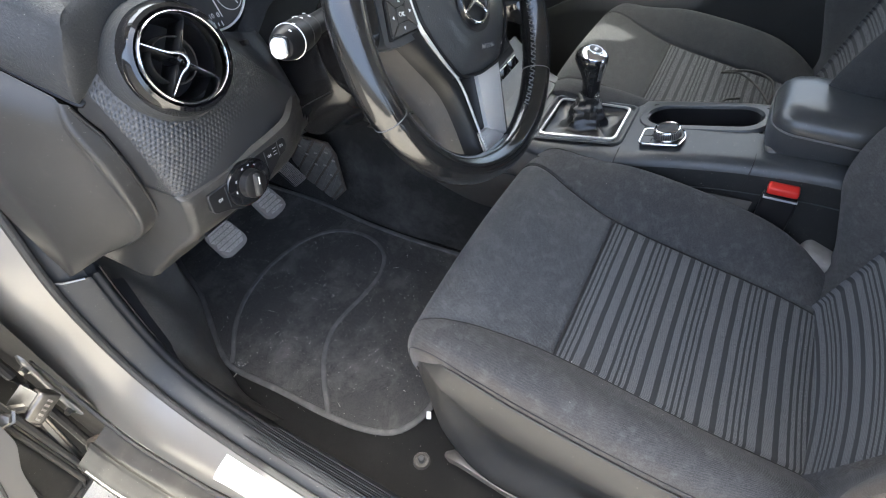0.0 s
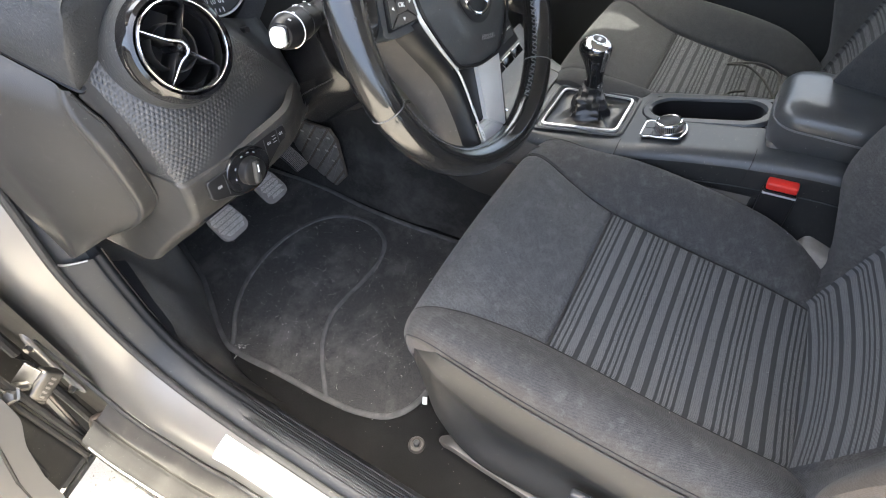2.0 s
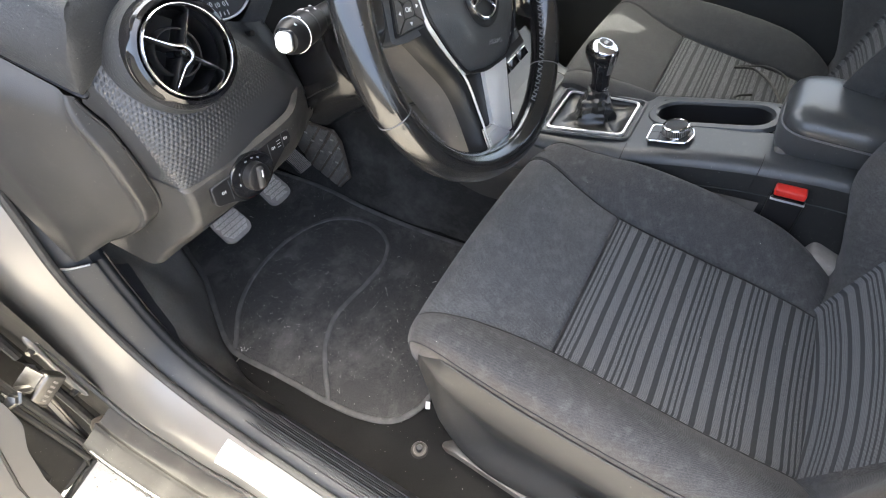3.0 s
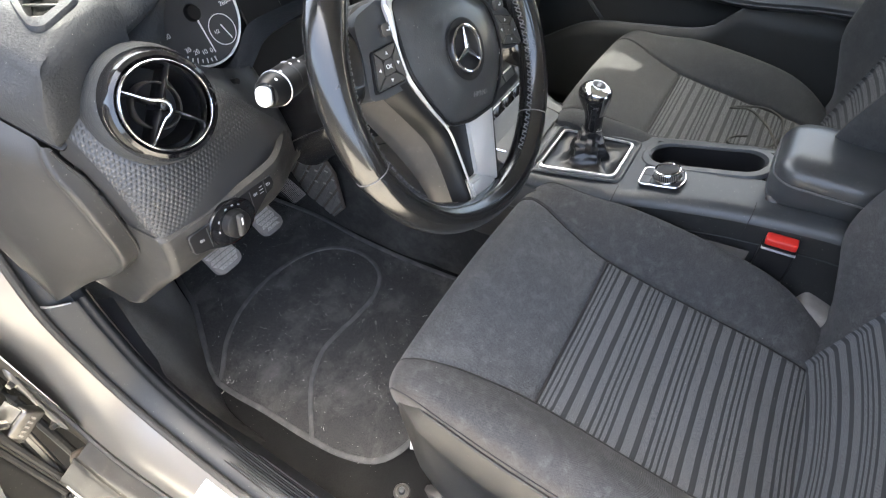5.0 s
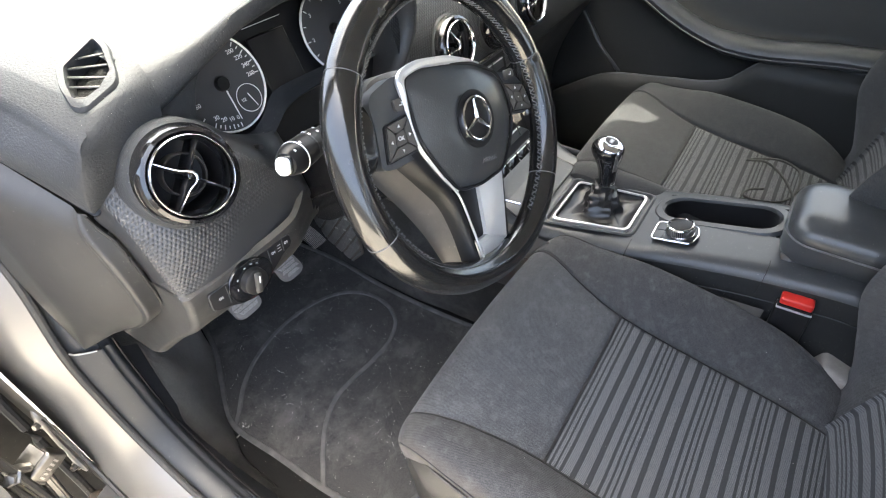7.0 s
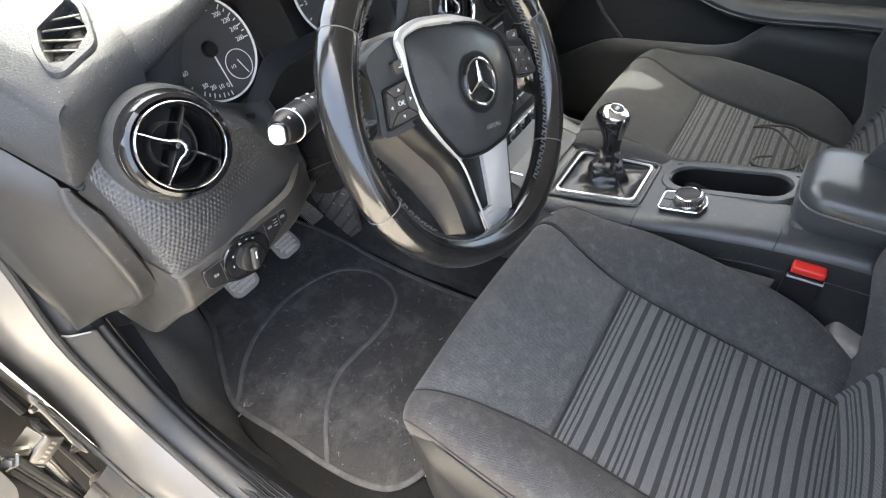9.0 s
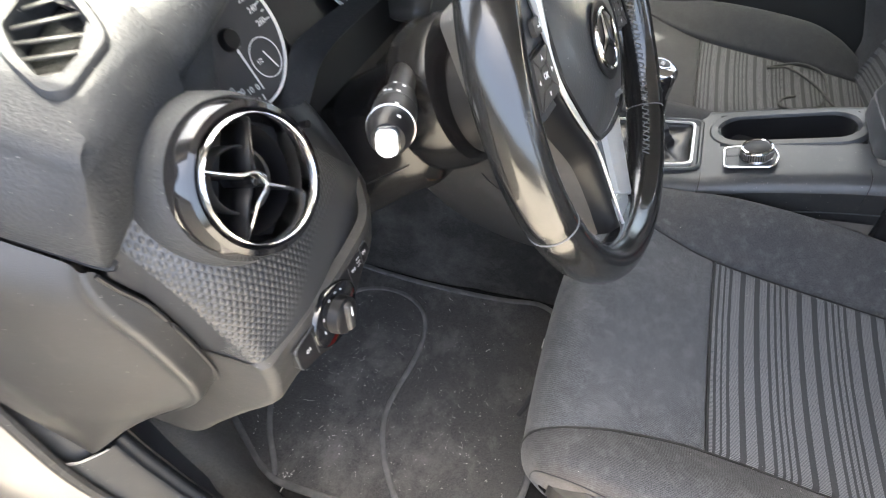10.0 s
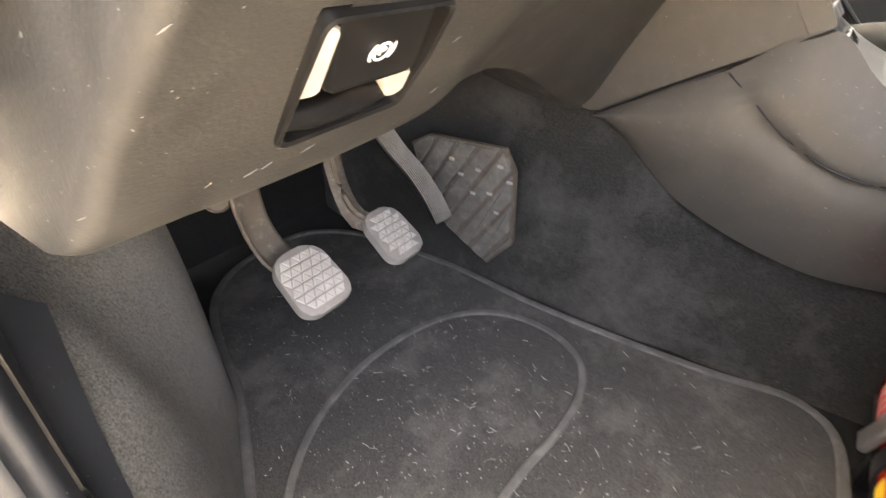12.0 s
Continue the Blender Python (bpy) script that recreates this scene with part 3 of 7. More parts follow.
    outer = [(0.0, -0.49, 0.80, 0.64), (0.1, -0.497, 0.735, 0.53), (0.2, -0.505, 0.70, 0.40), (0.3, -0.507, 0.705, 0.26), (0.4, -0.509, 0.66, 0.145),
             (0.5, -0.511, 0.58, 0.085), (0.6, -0.504, 0.455, 0.05), (0.72, -0.496, 0.30, 0.048), (1.0, -0.496, -0.7, 0.048)]

    def band(v, u):
        a = Vector(curve_through(edge, u)) + Vector((-0.010, 0, 0)) - outward(u) * 0.005
        b = Vector(curve_through(outer, u))
        bulge = 0.010 * math.sin(math.pi * v)
        return a.lerp(b, v) + Vector((-bulge * 0.7, 0, 0)) + outward(u) * bulge

    part("painted_flange", sheet(band, spread(0, 1, 12), [u for u in spread(0, 1, 60)]), PAINT, flange)
    line = [Vector(curve_through(edge, u)) + Vector((-0.0055, 0, 0)) - outward(u) * 0.0035 for u in spread(0, 1, 110)]
    part("door_seal", tube(line, 0.0058, 8, up=(1, 0, 0)), RUBBER, flange, "black rubber seal round the door opening")
    step = [Vector(band(1.0, u)) for u in spread(0, 1, 60)]

    def lower(v, u):
        p = step[min(59, int(round(u * 59)))]
        w = min(1.0, max(0.0, (u - 0.36) / 0.1))
        prof = [(0.0, 0.0, -0.004), (0.06, -0.006, -0.012), (0.2, -0.018, -0.018), (0.42, -0.036, -0.024), (0.47, -0.040, -0.018), (0.52, -0.044, -0.024), (0.72, -0.064, -0.034), (0.78, -0.07, -0.036), (0.84, -0.075, -0.042), (0.9, -0.078, -0.06), (1.0, -0.08, -0.30)]
        dx, dz = curve_through(prof, v)
        return (p.x + dx, p.y, p.z + dz)

    part("rocker_step", sheet(lower, spread(0, 1, 40), spread(0.44, 1, 40)), PAINT_DUSTY_SHADED, flange, "dusty painted lower step of the sill, shade in its dark colour")
    seam = [Vector(lower(0.03, u)) + Vector((-0.002, 0, 0.002)) for u in spread(0.3, 1, 60)]
    part("lower_seal", tube(seam, 0.004, 6), RUBBER, flange)
    crease = [Vector(lower(0.80, u)) + Vector((-0.002, 0, 0.001)) for u in spread(0.46, 1, 50)]
    part("rocker_lip", tube(crease, 0.0022, 6), PAINT, flange, "pale painted lip at the foot of the sill")
    label = sheet(lambda v, u: Vector(band(v, u)) + Vector((-0.0006, 0, 0.0012)), spread(0.1, 0.72, 8), spread(0.625, 0.76, 14))
    part("sill_sticker", label, WHITE, flange, "white film sticker on the painted sill")


def open_door():
    """The front edge of the opened door with its hinge and check strap."""
    pillar = thing("hinge_pillar", (-0.52, 0.75, 0.0), "dusty painted pillar face behind the open door, shade in its dark colour", "body panel", kind="structure")
    face = sheet(lambda u, v: (-0.509 - 0.012 * u - 0.02 * max(0, u - 0.6), 0.64 + 0.20 * u, -0.28 + 0.9 * v), spread(0, 1, 8), spread(0, 1, 10))
    part("pillar_face", face, PAINT_DUSTY_SHADED, pillar)
    part("pillar_back", block(0.16, 0.02, 0.95, move(-0.60, 0.85, 0.2), 0.006, 2), PAINT_DUSTY_SHADED, pillar)
    part("pillar_seal", tube(smooth_path([(-0.535, 0.84, 0.55), (-0.535, 0.83, 0.35), (-0.54, 0.80, 0.2), (-0.545, 0.76, 0.05), (-0.55, 0.72, -0.05)], 20), 0.008, 8), RUBBER, pillar)
    part("sealer_patch", block(0.03, 0.035, 0.03, move(-0.545, 0.665, 0.035) @ Matrix.Rotation(0.5, 4, "Y"), 0.012, 3), PEDAL_DARK, pillar, "lumpy sealer at the corner of the sill")
    hinge = thing("door_hinge", (-0.53, 0.72, 0.15), "zinc-coated door check strap bolted to the pillar", "door hinge")
    path = smooth_path([(-0.516, 0.757, 0.225), (-0.518, 0.742, 0.204), (-0.522, 0.715, 0.168), (-0.524, 0.686, 0.127), (-0.524, 0.675, 0.112)], 16)
    part("plate", tube(path, [0.008, 0.015, 0.016, 0.0145, 0.013, 0.012, 0.0115, 0.0115, 0.0115, 0.0115, 0.012, 0.013, 0.014, 0.0145, 0.012, 0.006], 10, flat=0.4, up=(-1, 0, 0.2)), PAINT, hinge)
    for p in ((-0.521, 0.742, 0.204), (-0.527, 0.686, 0.127)):
        m = axes(p, (-0.9, -0.35, 0.35))
        part("bolt", lathe([(0.0, 0.012), (0.005, 0.012), (0.006, 0.010), (0.006, 0.004), (0.0095, 0.0035), (0.0095, 0.0), (0, 0)], 6, m), ZINC, hinge)
    turn = Matrix.Rotation(radians(-24), 4, "Y")
    body = move(-0.553, 0.662, 0.208) @ turn
    part("strap_box", block(0.050, 0.022, 0.036, body, 0.006, 3), ZINC, hinge, "bright zinc box of the check strap")
    part("box_flange", block(0.034, 0.030, 0.005, body @ move(0.004, 0.010, 0.022) @ Matrix.Rotation(0.35, 4, "X"), 0.002, 2), ZINC, hinge)
    part("box_cheek", block(0.006, 0.030, 0.044, body @ move(-0.026, 0.006, 0.004), 0.002, 2), ZINC, hinge)
    for k in range(5):
        part("stamped_mark", block(0.0035, 0.0012, 0.009, body @ move(-0.016 + 0.0075 * k, -0.0115, -0.002) @ Matrix.Rotation(0.25, 4, "Y"), 0.0003, 1), STEEL, hinge)
    part("strap_fork", tube(smooth_path([(-0.566, 0.665, 0.222), (-0.576, 0.662, 0.238), (-0.584, 0.660, 0.246), (-0.592, 0.658, 0.250)], 10), [0.006] + [0.010] * 8 + [0.007], 8, flat=0.7), ZINC, hinge)
    part("pin", lathe([(0.0, 0.012), (0.008, 0.011), (0.011, 0.008), (0.011, 0.0), (0.015, -0.001), (0.015, -0.006), (0.0, -0.008)], 6, axes((-0.590, 0.648, 0.249), (-0.2, -0.75, 0.62))), ZINC, hinge)
    for dx in (-0.0065, 0.0065):
        part("strut_rail", tube([(-0.564 + dx, 0.664, 0.192), (-0.574 + dx, 0.661, 0.095), (-0.583 + dx, 0.658, 0.004)], 0.0036, 8), ZINC, hinge, "bright edge of the check strut")
    part("strut_web", tube([(-0.564, 0.668, 0.192), (-0.574, 0.665, 0.095), (-0.583, 0.662, 0.004)], 0.007, 6, flat=0.5), STEEL, hinge)
    door = thing("driver_door", (-0.7, 0.68, -0.02), "opened grey-beige driver door seen at its hinged lower corner", "car door")
    swing = move(-0.578, 0.652, 0.0) @ Matrix.Rotation(radians(14), 4, "Z")
    part("door_shell", block(0.92, 0.09, 0.80, swing @ move(-0.475, 0.055, 0.40), 0.015, 3), PAINT_DUSTY_SHADED, door)
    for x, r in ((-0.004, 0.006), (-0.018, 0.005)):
        part("hem", tube([swing @ Vector(p) for p in ((x, 0.0, 0.78), (x, 0.0, 0.02), (x - 0.012, 0.0, 0.002), (-0.9, 0.0, 0.0))], r, 8), PAINT_DUSTY_SHADED, door)
    part("inner_skin", sheet(lambda u, v: swing @ Vector((-0.022 - 0.09 * u, 0.012 + 0.018 * math.sin(3.1 * u) * math.sin(5 * v + 1), 0.01 + 0.75 * v)), spread(0, 1, 12), spread(0, 1, 24)), LEATHER, door, "dark glossy inner skin of the door")
    part("weather_strip", tube([swing @ Vector(p) for p in ((-0.05, -0.004, 0.7), (-0.055, -0.006, 0.2), (-0.075, -0.008, 0.09), (-0.14, -0.01, 0.05), (-0.9, -0.01, 0.05))], 0.009, 8), RUBBER, door)
    card = softened([(-0.88, 0.03), (-0.10, 0.03), (-0.088, 0.047), (-0.078, 0.12), (-0.057, 0.195), (-0.034, 0.235), (-0.028, 0.275), (-0.025, 0.32), (-0.025, 0.75), (-0.88, 0.75)], 0.012)
    stand = swing @ Matrix.Rotation(radians(90), 4, "X")
    part("door_card", slab(card, 0.052, stand @ move(0, 0, -0.018), 0.012, 4), PAINT, door, "pale sunlit door panel")
    part("card_crease", tube([stand @ Vector(p) for p in ((-0.04, 0.30, 0.034), (-0.07, 0.25, 0.0345), (-0.10, 0.16, 0.0345), (-0.12, 0.06, 0.0345))], 0.0022, 6), PAINT_DUSTY_SHADED, door)


def shell():
    """Roof, pillars, far doors and rear, which close the cabin."""
    # unseen roof edge, notched so only a patch of sun reaches the passenger seat
    notched_edge = [(-0.46, 0.62), (-0.385, 0.60), (-0.338, 0.515), (-0.31, 0.495), (-0.2, 0.495), (0.3, 0.52), (0.62, 0.56), (0.68, 0.52), (0.72, 0.42), (0.80, 0.245), (0.86, 0.205), (0.885, 0.22), (0.91, 0.46), (0.95, 0.56), (1.16, 0.5)]

    def roof_point(u, v):
        x = -0.345 + 1.40 * u
        front = curve_through(notched_edge, x)[0]
        return (x, -1.7 + (1.7 + front) * v, 1.10 + 0.05 * math.sin(math.pi * u) + 0.02 * math.sin(math.pi * v))

    roof = sheet(roof_point, spread(0, 1, 110), spread(0, 1, 10))
    ob = tagged(part("ceiling", roof, HEADLINER), "unseen grey cloth headliner under the car roof, front edge notched to shape sunlight", "ceiling", kind="structure")
    thick(ob, 0.04, 1.0)
    for name, x, lean in (("a_pillar", -0.445, 0.10), ("a_pillar", 1.13, -0.09)):
        ob = part(name, tube([(x, 0.80, 0.72), (x + lean * 0.5, 0.64, 0.93), (x + lean, 0.46, 1.12)], 0.072, 10), PAINT)
        tagged(ob, "painted windscreen pillar of the car", "pillar", kind="structure")
    # unseen pillars, widened to cut the light on the backrests
    for x in (-0.42, 1.12):
        ob = part("b_pillar", block(0.06, 0.20, 1.15, move(x, -0.60, 0.55), 0.02, 2), HARD)
        tagged(ob, "dark trimmed pillar behind the front door", "pillar", kind="structure")
    ob = part("wall_rear", block(1.6, 0.05, 0.75, move(0.35, -1.7, 0.275), 0.02, 2), HARD)
    tagged(ob, "dark rear wall of the cabin", "wall", kind="structure")
    ob = part("wall_left", block(0.05, 1.05, 0.6, move(-0.43, -1.2, 0.25), 0.02, 2), HARD)
    tagged(ob, "dark trimmed rear side wall of the cabin", "wall", kind="structure")
    ob = part("wall_right", block(0.05, 1.05, 0.6, move(1.13, -1.2, 0.25), 0.02, 2), HARD)
    tagged(ob, "dark trimmed rear side wall of the cabin", "wall", kind="structure")
    ob = part("cowl", block(1.7, 0.26, 0.06, move(0.35, 1.11, 0.775), 0.015, 2), DEEP)
    tagged(ob, "black cowl under the foot of the windscreen", "cowl", kind="structure")
    ob = part("bonnet", sheet(lambda u, v: (-0.5 + 1.7 * u, 1.22 + 0.9 * v, 0.79 - 0.16 * v * v - 0.1 * (2 * u - 1) ** 4), spread(0, 1, 16), spread(0, 1, 10)), PAINT)
    tagged(ob, "grey-beige painted bonnet ahead of the windscreen", "bonnet", kind="structure")
    ob = part("bulkhead", block(1.6, 0.04, 0.85, move(0.35, 1.12, 0.35), 0.02, 2), DEEP)
    tagged(ob, "black bulkhead ahead of the footwells", "wall", kind="structure")
    ob = part("floor_far", sheet(lambda u, v: (0.2 + 0.95 * u, -1.7 + 2.8 * v, -0.01), spread(0, 1, 6), spread(0, 1, 10)), CARPET)
    tagged(ob, "black carpeted floor on the passenger side", "floor", kind="structure")
    ob = part("floor_rear", sheet(lambda u, v: (-0.42 + 0.64 * u, -1.7 + 0.97 * v, -0.01), spread(0, 1, 4), spread(0, 1, 6)), CARPET)
    tagged(ob, "black carpeted floor behind the front seats", "floor", kind="structure")
    # unseen glass, tint added to keep light off the rear of the cabin
    for x, s in ((-0.43, 1), (1.13, -1)):
        rear = part("rear_side_window", sheet(lambda u, v: (x + s * 0.06 * v ** 1.4, -1.68 + 0.98 * u, 0.54 + 0.57 * v), spread(0, 1, 6), spread(0, 1, 6)), TINTED)
        tagged(rear, "unseen rear side window, tinted to darken the cabin", "window", kind="structure")
    # unseen side glass, its tint added to dim light on the passenger seat
    pane = sheet(lambda u, v: (1.125 - 0.10 * v ** 1.4, -0.56 + 1.26 * u - 0.42 * v * max(0.0, u - 0.5) * 2, 0.67 + 0.43 * v), spread(0, 1, 8), spread(0, 1, 6))
    ob = part("side_window", pane, SIDE_GLASS)
    tagged(ob, "unseen greenish side window, tinted to dim the passenger side", "window", kind="structure")
    ws = sheet(lambda u, v: (-0.42 + 1.54 * u - (0.07 * (2 * u - 1)) * v, 0.98 - 0.70 * v + 0.06 * math.sin(math.pi * u), 0.80 + 0.33 * v), spread(0, 1, 12), spread(0, 1, 6))
    ob = part("windscreen", ws, GLASS)
    ob.visible_shadow = False
    tagged(ob, "clear raked windscreen over the dashboard", "window", kind="structure")


def far_door():
    """The passenger door: card with armrest, pocket and pull."""
    d = thing("passenger_door", (1.08, 0.1, 0.05), "closed black passenger door with padded armrest and door pocket", "car door")
    x0 = 1.085

    def card(u, v):
        y = -0.75 + 1.75 * u
        z = 0.0 + 0.66 * v
        arm = curve_through([(-0.8, 0.52), (-0.2, 0.485), (0.0, 0.475), (0.12, 0.49), (0.28, 0.56), (0.5, 0.7)], y)[0]
        shelf = math.exp(-((z - arm + 0.015) / 0.035) ** 2) * 0.05 if z < arm else 0.05 * math.exp(-((z - arm + 0.015) / 0.02) ** 2)
        top = 0.04 * max(0, (z - 0.5) / 0.16) ** 2
        return (x0 - shelf + top - 0.02 * math.sin(3 * y), y, z)

    part("door_card", sheet(card, spread(0, 1, 60), spread(0, 1, 60)), DOOR_TRIM, d)

    def pocket(u, v):
        y = -0.6 + 1.12 * u
        top = curve_through([(-0.6, 0.47), (-0.06, 0.455), (-0.02, 0.44), (0.04, 0.375), (0.2, 0.34), (0.36, 0.31), (0.46, 0.25), (0.53, 0.2)], y)[0]
        return (x0 - 0.062 + 0.012 * (1 - v), y, 0.02 + (top - 0.02) * v)

    thick(part("door_pocket", sheet(pocket, spread(0, 1, 40), spread(0, 1, 8)), DOOR_TRIM, d), 0.006)
    part("pocket_edge", tube([Vector(pocket(u, 1.0)) for u in spread(0, 1, 40)], 0.003, 6), SATIN, d)
    ys = spread(-0.7, 0.42, 30)
    arm = [(x0 - 0.055, y, curve_through([(-0.8, 0.52), (-0.2, 0.49), (0.0, 0.465), (0.12, 0.475), (0.28, 0.54), (0.5, 0.68)], y)[0]) for y in ys]
    part("armrest", tube(arm, [0.036 if y < 0.1 else 0.03 for y in ys], 12, flat=0.75), LEATHER_SOFT, d, "padded leatherette armrest with a pale stitched seam")
    part("armrest_stitching", tube([Vector(p) + Vector((-0.033, 0, -0.01)) for p in arm], 0.0013, 5), THREAD, d)
    part("door_pull", tube([(x0 - 0.03, 0.475, 0.46), (x0 - 0.05, 0.40, 0.38), (x0 - 0.03, 0.335, 0.31)], 0.0055, 8), SATIN, d)
    part("upper_sill", block(0.06, 1.75, 0.04, move(1.12, 0.12, 0.66), 0.012, 2), HARD, d)


ground()
yard_wall()
footwell()
sill()
open_door()
shell()
far_door()


# ---- seats ----
WAY = [(0.0, -0.44, 0.232), (0.12, -0.33, 0.262), (0.3, -0.16, 0.281), (0.46, 0.0, 0.302), (0.58, 0.09, 0.322), (0.66, 0.135, 0.333), (0.72, 0.168, 0.333),
       (0.79, 0.196, 0.318), (0.86, 0.212, 0.288), (0.92, 0.216, 0.25), (1.0, 0.205, 0.205)]
HALF = [(0.0, 0.135), (0.2, 0.15), (0.46, 0.155), (0.6, 0.176), (0.72, 0.198), (0.82, 0.205), (1.0, 0.205)]
OUTER = [(0.0, 0.243), (0.3, 0.258), (0.5, 0.262), (0.72, 0.258), (0.82, 0.25), (0.92, 0.242), (1.0, 0.238)]
BOLSTER = [(0.0, 0.0, 0.0), (0.12, 0.16, 0.016), (0.28, 0.4, 0.037), (0.45, 0.64, 0.044), (0.62, 0.84, 0.034), (0.78, 0.97, 0.008), (0.9, 1.0, -0.022), (1.0, 0.96, -0.055)]


BOLSTER_HIGH = [(0.0, 0.0, 0.0), (0.12, 0.15, 0.020), (0.28, 0.37, 0.045), (0.45, 0.62, 0.062), (0.6, 0.82, 0.064), (0.75, 0.95, 0.048), (0.88, 1.0, 0.012), (1.0, 0.97, -0.05)]


def cushion_point(u, v):
    """u in -1..1 across (the seams at half), v in 0..1 from the back to below the front edge."""
    y, z = curve_through(WAY, v)
    wc, wo = curve_through(HALF, v)[0], curve_through(OUTER, v)[0]
    side = -1 if u < 0 else 1
    a = abs(u)
    lift = curve_through([(0.0, 1.1), (0.3, 1.0), (0.5, 0.8), (0.64, 0.35), (0.74, 0.1), (0.85, 0.0), (1.0, 0.0)], v)[0]
    if a <= 0.5:
        x = a / 0.5 * wc
        sag = -0.009 * (1 - (a / 0.5) ** 2) * curve_through([(0, 1), (0.4, 1), (0.62, 0.1), (1, 0)], v)[0]
        return (side * x, y + 0.0 - 0.05 * max(0, v - 0.7) * (a / 0.5) ** 2, z + sag)
    s = (a - 0.5) / 0.5
    dx, dz = curve_through(BOLSTER if side < 0 else BOLSTER_HIGH, s)
    if side > 0:
        lift = curve_through([(0.0, -0.3), (0.08, 0.15), (0.16, 0.7), (0.24, 1.0), (0.36, 1.02), (0.46, 0.86), (0.54, 0.5), (0.62, 0.2), (0.72, 0.04), (0.85, 0.0), (1.0, 0.0)], v)[0]
    if side > 0:
        wo -= 0.05 * max(0.0, 1 - v / 0.22) ** 2
    x = wc + (wo - wc) * dx
    back = 0.05 * max(0, v - 0.7) + 0.11 * max(0, v - 0.6) * s * s
    return (side * x, y - back, z + (dz * lift if dz > 0 else dz * (1 if v < 0.75 else max(0.3, 1 - (v - 0.75) * 4))))


def seam_dip(fn, u0, u1, v0, v1, depth=0.007, eu=0.018, ev=0.012, sides="lrtb"):
    """The same surface drawn in along the chosen borders, as sewn cloth is."""
    def out(u, v):
        p = Vector(fn(u, v))
        d = 0.0
        if "l" in sides:
            d = max(d, 1 - (u - u0) / eu)
        if "r" in sides:
            d = max(d, 1 - (u1 - u) / eu)
        if "b" in sides:
            d = max(d, 1 - (v - v0) / ev)
        if "t" in sides:
            d = max(d, 1 - (v1 - v) / ev)
        d = max(0.0, min(1.0, d))
        h = 1e-3
        n = (Vector(fn(min(u + h, 1), v)) - Vector(fn(max(u - h, -1), v))).cross(Vector(fn(u, min(v + h, 1))) - Vector(fn(u, max(v - h, 0))))
        n = n.normalized() if n.length > 1e-12 else Vector((0, 0, 1))
        return p - n * depth * d * d
    return out


def packed(a, b, n, e):
    """Even steps with extra ones close to both ends."""
    return [a, a + e * 0.3, a + e * 0.65, a + e] + spread(a + e * 1.6, b - e * 1.6, n) + [b - e, b - e * 0.65, b - e * 0.3, b]


BACK_DEEP = [(0.0, -0.1), (0.08, 0.0), (0.12, 0.15), (0.22, 0.9), (0.35, 1.85), (0.5, 2.05), (0.7, 1.9), (0.85, 1.2), (1.0, 0.5)]
BACK_SIDE = [(0.0, 0.0, 0.0), (0.15, 0.14, 0.006), (0.35, 0.36, 0.020), (0.55, 0.60, 0.036), (0.7, 0.80, 0.0445), (0.82, 0.93, 0.042), (0.92, 1.0, 0.015), (1.0, 1.0, -0.035)]


def back_point(u, v):
    """Backrest: u across, v up."""
    s = v
    z = 0.235 + 0.62 * s
    y = -0.347 - 0.19 * (z - 0.30) - 0.30 * max(0.0, z - 0.52) ** 1.3
    wc = 0.15 + 0.018 * math.sin(math.pi * s)
    wo = curve_through([(0.0, 0.235), (0.12, 0.262), (0.35, 0.288), (0.6, 0.29), (0.8, 0.265), (1.0, 0.21)], s)[0]
    side = -1 if u < 0 else 1
    a = abs(u)
    if a <= 0.5:
        return (side * a / 0.5 * wc, y - 0.014 * (1 - (a / 0.5) ** 2) - 0.03 * max(0, s - 0.85) / 0.15, z)
    w = (a - 0.5) / 0.5
    dx, dz = curve_through(BACK_SIDE, w)
    k = curve_through(BACK_DEEP, s)[0]
    return (side * (wc + (wo - wc) * dx), y + (dz * k if dz > 0 else dz * 2.5), z - 0.1 * dz * k)


